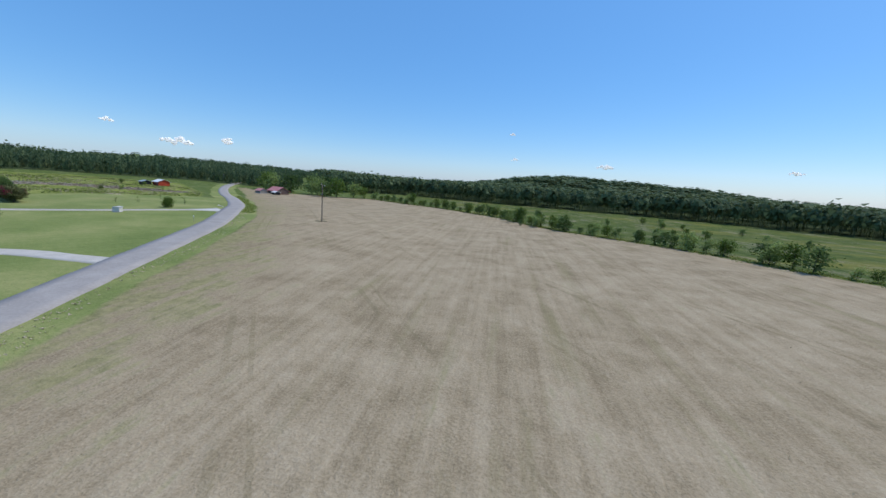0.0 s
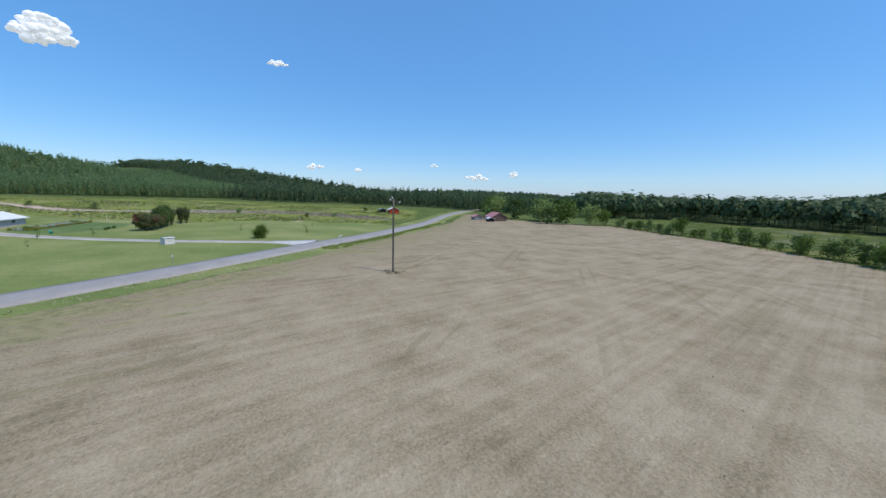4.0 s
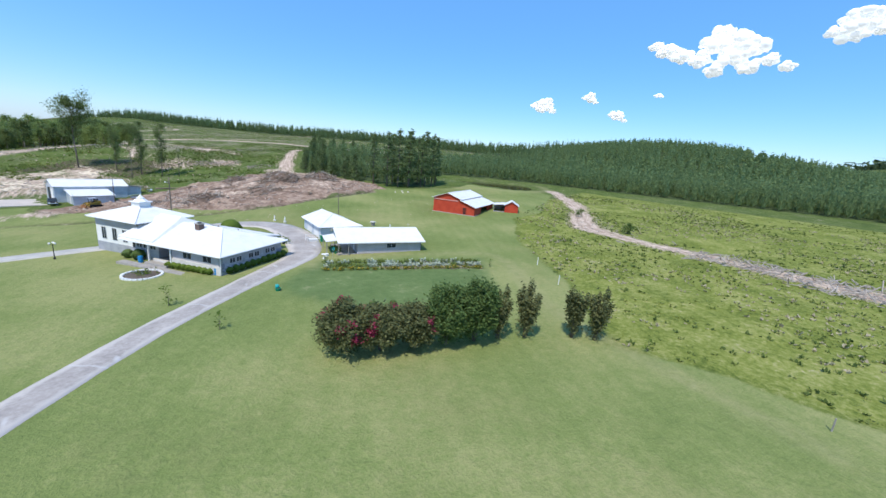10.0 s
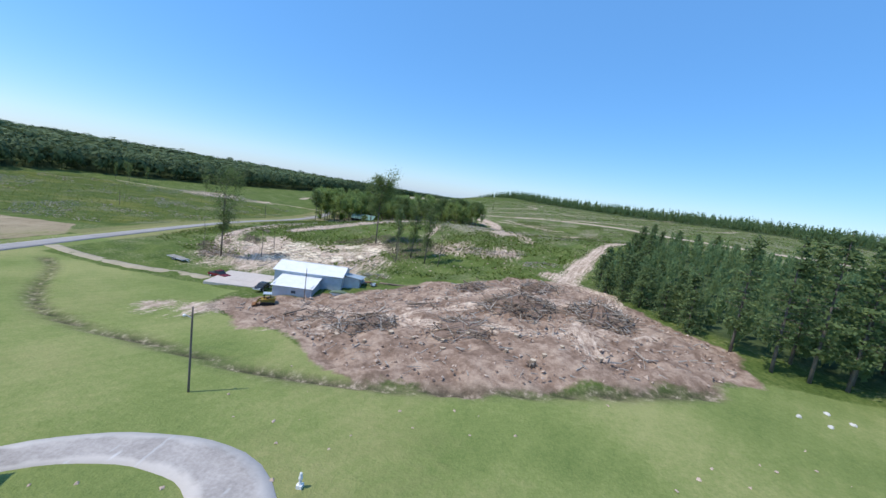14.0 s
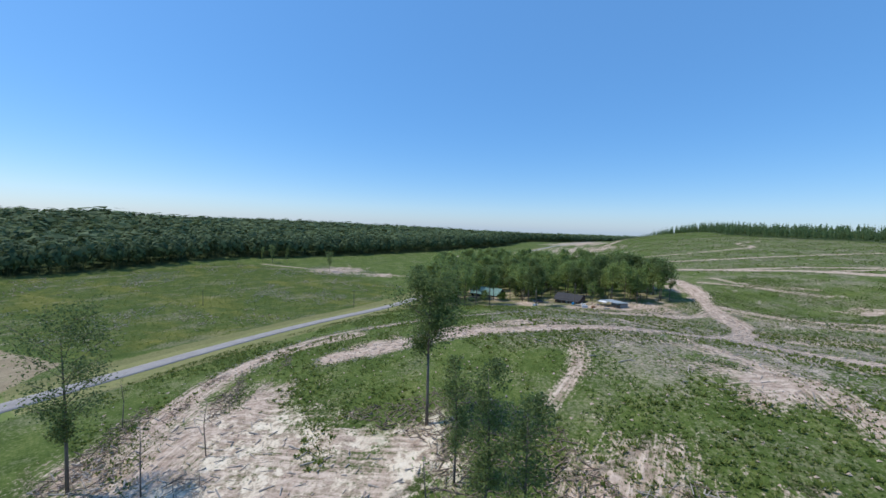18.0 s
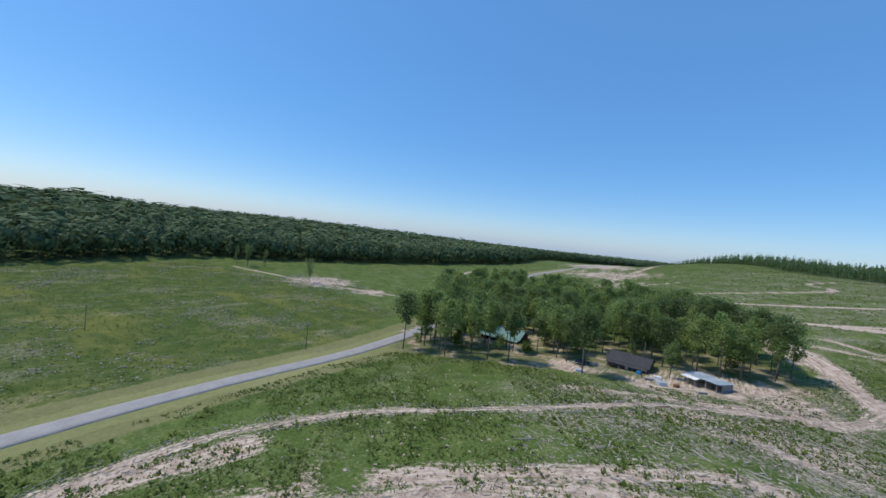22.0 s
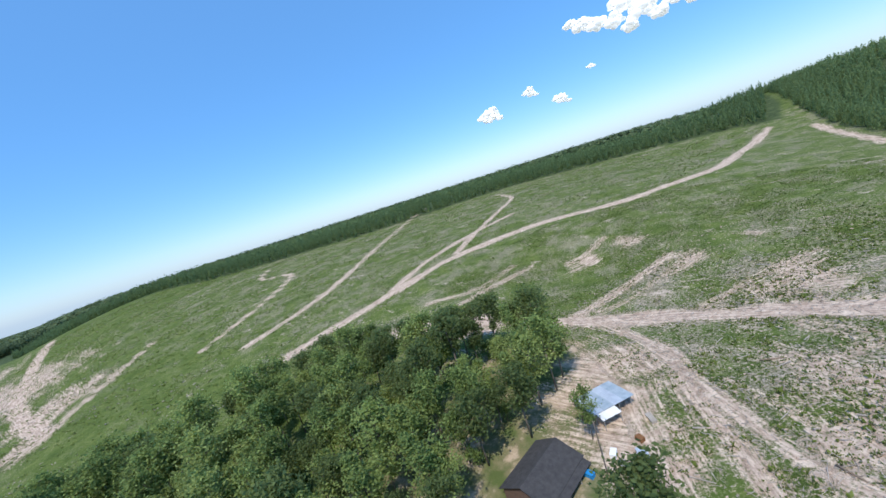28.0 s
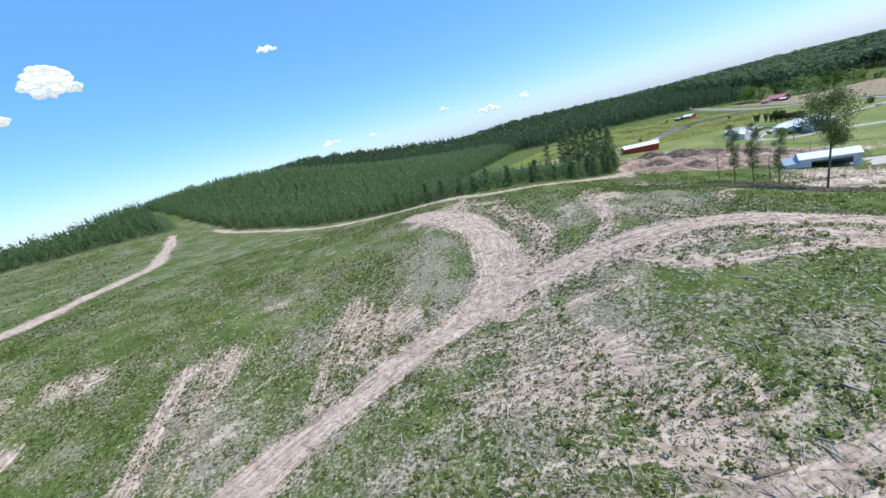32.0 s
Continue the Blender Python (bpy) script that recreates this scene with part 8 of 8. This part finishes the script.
for k in range(11):
    hedge_ball(*by_house(-1.35, -0.3 - k * 1.02), 0.55 + 0.05 * math.sin(k * 2.1), "clipped round box shrub in the hedge below the house wall", "box hedge")
for k in range(9):
    hedge_ball(*by_house(0.4 + k * 0.88, 1.15), 0.5, "clipped round box shrub in the hedge below the house wall", "box hedge")
hedge_ball(*by_house(14.2, 0.3), 0.9, "dense green shrub beside the house steps", "", "dark_leaf")
hedge_ball(*by_house(16.4, 0.2), 0.75, "dense green shrub beside the house steps", "", "dark_leaf")
hedge_ball(-77.9, -73.2, 1.9, "large round yellow-green shrub behind the house", "", "box_hedge", 0.9)
hedge_ball(-74.4, -75.7, 1.2, "dense shrub beside the rear drive", "", "dark_leaf")
walkway = thing("front_walk", at(*by_house(6.4, 2.3), -58), "narrow pale concrete walk along the house front", "walk", kind="structure")
for k in range(9):
    part("paving_slab", box(-8.6 + 1.9 * k, -6.76 + 1.9 * k, -0.55, 0.55, -0.4, 0.07), "concrete", walkway)
patio = thing("rear_patio", at(-82.6, -67.3, -58), "pale concrete patio behind the house", "patio", kind="structure")
for i in range(2):
    for j in range(5):
        part("paving_slab", box(-1.6 + 1.7 * i, 0.06 + 1.7 * i, -4.8 + 1.7 * j, -3.14 + 1.7 * j, -0.5, 0.09), "concrete", patio)


def barrel(x, y, mat, label, r=0.3, h=0.9):
    t = thing("barrel", at(x, y), label, "barrel")
    part("drum", lathe([(r * 0.95, -0.05), (r, 0.05), (r * 1.03, h * 0.33), (r, h * 0.36), (r * 1.03, h * 0.66), (r, h * 0.7), (r * 0.97, h), (r * 0.9, h - 0.02)], 14), mat, t, smooth=False)
    part("lid", lathe([(r * 0.9, h - 0.02), (r * 0.88, h + 0.03), (0.02, h + 0.035)], 14), mat, t)


barrel(*by_house(-0.35, 0.75), "blue_plastic", "blue plastic rain barrel at the corner of the house")
barrel(*by_house(12.7, 1.1), "blue_plastic", "blue plastic barrel beside the porch")
for x, y in ((-76.1, -42.2), (-87.4, -53.7)):
    t = thing("planter_tub", at(x, y), "small round planter tub on the lawn", "planter")
    part("tub", lathe([(0.25, -0.05), (0.34, 0.35), (0.3, 0.36), (0.27, 0.28)], 12), "green_plastic" if x > -80 else "white_paint", t)
    part("soil", lathe([(0.26, 0.27), (0.02, 0.29)], 12), "soil", t)


def pot_plant(x, y, s, mat, label="potted plant in the row of pots by the drive"):
    t = thing("potted_plant", at(x, y), label, "potted plant", "pots by the drive")
    part("pot", lathe([(0.14 * s, -0.03), (0.2 * s, 0.3 * s), (0.17 * s, 0.31 * s)], 10), mat, t)
    rr = np.random.default_rng(int(abs(x * 13 + y * 5)))
    part("leaves", tri_mesh("leaves", blades(rr.normal(size=(70, 3)) * [0.2 * s, 0.2 * s, 0.18 * s] + [0, 0, 0.55 * s], 0.11 * s, rr), 4), "dark_leaf", t)


for k in range(12):
    u = k / 11
    pot_plant(-84.9 + 2.4 * u + 0.5 * math.sin(k * 2.3), -64.0 - 7.0 * u, 1.1 + 0.3 * math.sin(k * 1.7), ("white_paint", "dark", "rust", "pale_stone")[k % 4])
for k in range(9):
    pot_plant(-89.3 - 0.45 * (k % 3) + 0.3 * math.sin(k), -54.4 - 0.75 * (k // 3) - 0.3 * (k % 2), 1.1, ("green_plastic", "white_paint", "dark")[k % 3], "potted plant outside the outbuilding porch")

# pen, bin and boxes beside the garage
pen = thing("wire_pen", at(-89.5, -63.8, 170), "small wire pen holding pale junk beside the garage", "pen")
for x in (-1.3, 1.3):
    for y in (-0.8, 0.8):
        part("post", rod((x, y, -0.3), (x, y, 1.2), 0.04, 0.04, 6), "white_paint", pen)
for z in (0.25, 0.7, 1.15):
    for y in (-0.8, 0.8):
        part("rail", rod((-1.3, y, z), (1.3, y, z), 0.02, 0.02, 5), "white_paint", pen)
    for x in (-1.3, 1.3):
        part("rail", rod((x, -0.8, z), (x, 0.8, z), 0.02, 0.02, 5), "white_paint", pen)
part("junk_box", box(-0.9, 0.6, -0.5, 0.4, 0.0, 0.55), "white_paint", pen, bevel=0.03)
gbin = thing("wheeled_bin", at(-90.7, -63, 170), "green wheeled rubbish bin beside the garage", "bin")
part("body", prism([(-0.3, 0.0), (0.3, 0.0), (0.36, 1.05), (-0.36, 1.05)], -0.33, 0.33), "green_plastic", gbin, bevel=0.03)
part("lid", box(-0.4, 0.4, -0.37, 0.37, 1.05, 1.13), "green_plastic", gbin, bevel=0.02)

birdbox = thing("well_stand", at(-106.5, -71.5, 15), "small roofed wooden well stand on the lawn", "well stand")
part("base", box(-0.3, 0.3, -0.3, 0.3, -0.2, 0.75), "grey_wood", birdbox, bevel=0.02)
part("top", box(-0.55, 0.55, -0.5, 0.5, 0.75, 0.9), "pale_stone", birdbox, bevel=0.02)


def yard_statue(x, y, label, h=1.3):
    t = tagged(part("garden_ornament", joined(box(-0.22, 0.22, -0.22, 0.22, -0.1, 0.3), lathe([(0.16, 0.3), (0.1, h * 0.45), (0.17, h * 0.62), (0.12, h * 0.8), (0.1, h * 0.95), (0.02, h)], 10)), "white_paint"), label, "ornament", "white garden ornaments")
    t.matrix_world = at(x, y)


for x, y in ((-89.3, -85.2), (-90.7, -82.7), (-100.1, -21.9)):
    yard_statue(x, y, "small white garden ornament on the lawn")
for x, y in ((-138.3, -109.9), (-142.8, -112.2), (-144.4, -110.6), (-140.9, -108.9), (-47.0, 15.7), (-48.4, 16.7), (-44.8, 14.2)):
    t = tagged(part("pale_rock", ball((0, 0, 0.06), 0.36, 0.27, 0.22, 8, 5, 0.2, prng), "pale_stone"), "pale limestone rock lying on the grass", "rock", "pale rocks")
    t.matrix_world = at(x, y, prng.uniform(0, 360))


def fence_post(x, y, label, h=1.4, mat="white_paint"):
    t = tagged(part("fence_post", rod((0, 0, -0.3), (0.03, 0, h), 0.06, 0.05, 8), mat), label, "post", "boundary posts")
    t.matrix_world = at(x, y)


for x, y in ((-115.6, -32.8), (-109.9, -25.1)):
    fence_post(x, y, "white marker post at the lawn edge")
for k in range(7):
    fence_post(-100 - k * 0.2, 4 + k * 9, "weathered fence post at the lawn edge", 1.1, "grey_wood")
mb = thing("roadside_marker", at(-22.0, -24.6, 30), "white roadside marker post beside the asphalt", "marker")
part("post", rod((0, 0, -0.3), (0, 0, 1.25), 0.05, 0.05, 8), "grey_wood", mb)
part("cap", box(-0.12, 0.12, -0.06, 0.06, 1.1, 1.4), "white_paint", mb, bevel=0.02)

# vegetable garden rows
grr = np.random.default_rng(17)
GARDEN_A, GARDEN_B = np.array((-85.4, -50.1)), np.array((-107.3, -39.4))
ACROSS = np.array((0.49, 0.87))
u = grr.uniform(0.36, 1.0, 1500)[:, None]
mulch = GARDEN_A + (GARDEN_B - GARDEN_A) * u + ACROSS * grr.uniform(0.2, 3.3, (1500, 1))
tufts("straw_mulch", mulch[wobble(mulch[:, 0], mulch[:, 1], 0.9, 3) > -0.25], 0.30, "straw", "pale straw mulch strewn between the garden rows", 7, category="mulch", lie=3.2)
VEG = []
for k, (mat, label, leaf, wide, high) in enumerate((("bright_weeds", "small leafy green vegetable plant in the garden row", 0.13, 0.20, 0.22), ("silver_leaf", "pale silver-green cabbage plant with broad leaves", 0.19, 0.22, 0.16), ("bright_weeds", "round marigold bush with golden flowers", 0.10, 0.17, 0.15))):
    c = grr.normal(size=(60, 3)) * [wide, wide, high]
    c[:, 2] = np.abs(c[:, 2]) + 0.1
    t = thing("vegetable_plant" if k < 2 else "marigold", pose(0, 0, -400), label, "plant", "garden vegetables" if k < 2 else "garden marigolds")
    part("stalk", rod((0, 0, -0.1), (0, 0, 0.35), 0.02, 0.01, 5), "bark", t)
    part("leaves", tri_mesh("leaves", blades(c, leaf, grr), 4), mat, t)
    if k == 2:
        part("blossom", tri_mesh("blossom", blades(c[:34] * 1.12 + [0, 0, 0.03], 0.075, grr), 4), "gold_blossom", t, "golden marigold flowers")
    VEG.append(t)
for row, count, kinds in ((0.0, 34, (0, 0, 1)), (1.9, 34, (1, 1, 1, 0)), (3.5, 36, (2,))):
    for k in range(count):
        p = GARDEN_A + (GARDEN_B - GARDEN_A) * (k + grr.uniform(0.2, 0.8)) / count + ACROSS * (row + grr.normal() * 0.12)
        plant(VEG[kinds[int(grr.integers(len(kinds)))]], p[0], p[1], grr.uniform(0, 360), grr.uniform(0.75, 1.3))
for t in VEG:
    remove_model(t)
for x, y in ((-80.7, -32.8), (-83.2, -32.2), (-85.3, -31.2)):
    hedge_ball(x, y, 0.42, "low dark garden shrub in the lawn", "garden shrubs", "dark_leaf")

ob = thing("garden_spinner", at(-87.8, -52.3), "teal plastic wind spinner on a thin pole", "ornament")
part("pole", rod((0, 0, -0.2), (0, 0, 1.5), 0.02, 0.02, 6), "grey_metal", ob)
for k in range(6):
    part("vane", slab([(0, 0, 1.5), (0.34 * math.cos(k * 1.047), 0.05, 1.5 + 0.34 * math.sin(k * 1.047)), (0.34 * math.cos(k * 1.047 + 0.6), 0.09, 1.5 + 0.34 * math.sin(k * 1.047 + 0.6))], 0.012), "teal_plastic", ob)
ob = thing("birdbath", at(-86.4, -52.5), "white concrete birdbath standing on the lawn", "birdbath")
part("pedestal", lathe([(0.2, -0.1), (0.2, 0.05), (0.08, 0.15), (0.07, 0.5), (0.12, 0.6)], 12), "white_paint", ob, smooth=True)
part("bowl", lathe([(0.1, 0.6), (0.36, 0.7), (0.38, 0.76), (0.33, 0.76), (0.05, 0.66)], 14), "white_paint", ob, smooth=True)
ob = thing("garden_ball", at(-76.1, -42.4), "teal glazed garden ball on a dark stand", "ornament")
part("ball", ball((0, 0, 0.5), 0.26), "teal_plastic", ob, smooth=True)
part("stand", lathe([(0.2, -0.1), (0.2, 0.06), (0.1, 0.14), (0.14, 0.28)], 10), "dark", ob, smooth=True)

# clutter by the tin shed and the grove yard
for x, y, a, sx, sy, sz, mat, label in ((-45.1, -324.5, 20, 2.4, 1.2, 0.5, "grey_wood", "low wooden box lying on bare ground"), (-48.5, -322, 35, 2.2, 1.6, 0.8, "grey_metal", "grey metal crate on bare ground"), (-47, -326.5, 10, 1.8, 1.0, 1.0, "white_paint", "white bundle heaped on bare ground"),
                                        (-52, -323.2, 60, 1.4, 1.0, 0.6, "rust", "rusty scrap box near the tin shed"), (-41.8, -329.4, 80, 2.0, 1.0, 0.7, "blue_plastic", "blue tarpaulin bundle by the dark-roofed house"), (-57.8, -322.5, 40, 2.6, 1.0, 0.4, "dead_wood", "stack of pale boards near the tin shed"), (-27.3, -317.3, 12, 2.2, 1.4, 0.6, "grey_metal", "grey metal crate at the grove edge")):
    t = thing("crate", at(x, y, a), label, "crate")
    part("body", box(-sx / 2, sx / 2, -sy / 2, sy / 2, -0.2, sz), mat, t, bevel=0.04)
    part("lid", box(-sx / 2 - 0.05, sx / 2 + 0.05, -sy / 2 - 0.05, sy / 2 + 0.05, sz + 0.004, sz + 0.08), mat, t)
scrap = thing("scrap_heap", at(-69, -148.6), "heap of scrap metal and boards behind the workshop", "scrap heap")
for k in range(14):
    p = part("sheet", box(-0.9, 0.9, -0.3, 0.3, 0, 0.06), ("rusty_metal", "rust", "white_paint", "grey_wood")[k % 4], scrap)
    p.matrix_local = pose(prng.uniform(-3, 3), prng.uniform(-2, 2), 0.2 + 0.08 * k, prng.uniform(-12, 12), prng.uniform(-12, 12), prng.uniform(0, 180))


# ---- clouds, several kilometres off ----
cm = material("cloud", 1.0)
cb = cm.node_tree.nodes["Principled BSDF"]
cb.inputs["Base Color"].default_value = (0.8, 0.8, 0.8, 1)
ctr = node(cm, "ShaderNodeBsdfTranslucent", Color=(0.95, 0.95, 0.95, 1))
cms = node(cm, "ShaderNodeMixShader")
cms.inputs[0].default_value = 0.3
# added glow that whitens the clouds and lifts the shade between their billows
cb.inputs["Emission Color"].default_value = (0.92, 0.96, 1.0, 1)
cb.inputs["Emission Strength"].default_value = 0.32
link(cm, cb.outputs[0], cms.inputs[1])
link(cm, ctr.outputs[0], cms.inputs[2])
link(cm, cms.outputs[0], cm.node_tree.nodes["Material Output"].inputs["Surface"])
MAT["cloud"] = cm


def cloud(az, el, wide, tall, label, seed, slant=0.0, lobes=None, n=70):
    """A heap of billows at a bearing and height, with its size in degrees; lobes: where it swells, across and up, and how much."""
    r = random.Random(seed)
    far = 3700.0
    a, e = radians(az), radians(el)
    c = Vector((math.sin(a) * math.cos(e), math.cos(a) * math.cos(e), math.sin(e))) * far + Vector((-50, -100, 20))
    side, up, deep = Vector((math.cos(a), -math.sin(a), 0)), Vector((0, 0, 1)), Vector((math.sin(a), math.cos(a), 0))
    w, h = far * math.tan(radians(wide)) / 2, far * math.tan(radians(tall)) / 2
    if lobes is None:
        lobes = [(-0.66, -0.1, 0.34), (-0.36, 0.15, 0.48), (0.05, 0.25, 0.6), (0.35, -0.05, 0.5), (0.66, -0.25, 0.34), (-0.1, -0.25, 0.5)]
        lobes = [(u + r.uniform(-0.12, 0.12), v + slant * u + r.uniform(-0.15, 0.15), q) for u, v, q in lobes]
    gs = []
    for u, v, q in lobes:
        for k in range(n):
            d = Vector((r.gauss(0, 1), r.gauss(0, 1), r.gauss(0, 1))).normalized() * r.uniform(0.1, 0.86) * q * h
            rad = q * h * r.choice((0.13, 0.19, 0.28, 0.42)) * r.uniform(0.8, 1.2)
            p = c + side * (u * w + d.x * 1.25) + up * (v * h + d.y * 0.8) + deep * d.z
            gs.append(ball(tuple(p), rad * r.uniform(1.0, 1.4), rad * r.uniform(1.0, 1.4), rad * r.uniform(0.7, 1.0), 9, 6, 0.05, r))
    ob = part("cloud", joined(*gs), "cloud", smooth=True)
    return tagged(ob, label, "cloud", "clouds", "structure")


cloud(-104.6, 14.4, 14.5, 6.4, "large bright white cumulus cloud with ragged edge", 88, lobes=[(-0.86, 0.36, 0.2), (-0.72, 0.2, 0.26), (-0.45, 0.0, 0.32), (-0.2, -0.2, 0.36), (-0.08, 0.3, 0.38), (0.04, 0.66, 0.3), (0.26, 0.42, 0.36),
                                                                                     (0.2, -0.12, 0.42), (0.5, 0.08, 0.34), (0.68, -0.3, 0.24), (0.88, -0.55, 0.2), (0.02, -0.56, 0.3), (0.44, -0.5, 0.26), (-0.58, 0.1, 0.26), (0.36, 0.16, 0.4)], n=80)
for k, (az, el, w, h, s) in enumerate(((-93.0, 15.8, 4.4, 4.2, 0), (-124.0, 8.3, 3.4, 2.6, -0.3), (-118.0, 9.4, 2.2, 1.9, -0.3), (-114.2, 7.4, 3.2, 1.9, -0.3), (-65.9, 3.9, 3.0, 1.2, 0.2), (-59.8, 3.7, 1.3, 0.9, 0),
                                        (-42, 3.0, 4.4, 1.5, 0), (-36.6, 3.5, 1.2, 1.3, 0), (-48.5, 4.6, 1.6, 0.8, 0), (-70.3, 16.9, 3.0, 1.3, 0), (2.9, 7.5, 1.0, 0.6, 0), (3.5, 4.0, 1.4, 0.6, 0.3), (16.0, 3.5, 2.8, 1.0, 0.1), (35.6, 3.4, 2.0, 0.7, 0), (-109.8, 9.9, 1.6, 0.9, 0))):
    cloud(az, el, w, h, "small white fair-weather cloud low over the horizon" if el < 12 else "bright white cumulus cloud in the blue sky", 90 + k, s, n=36 if w < 2.5 else 60)
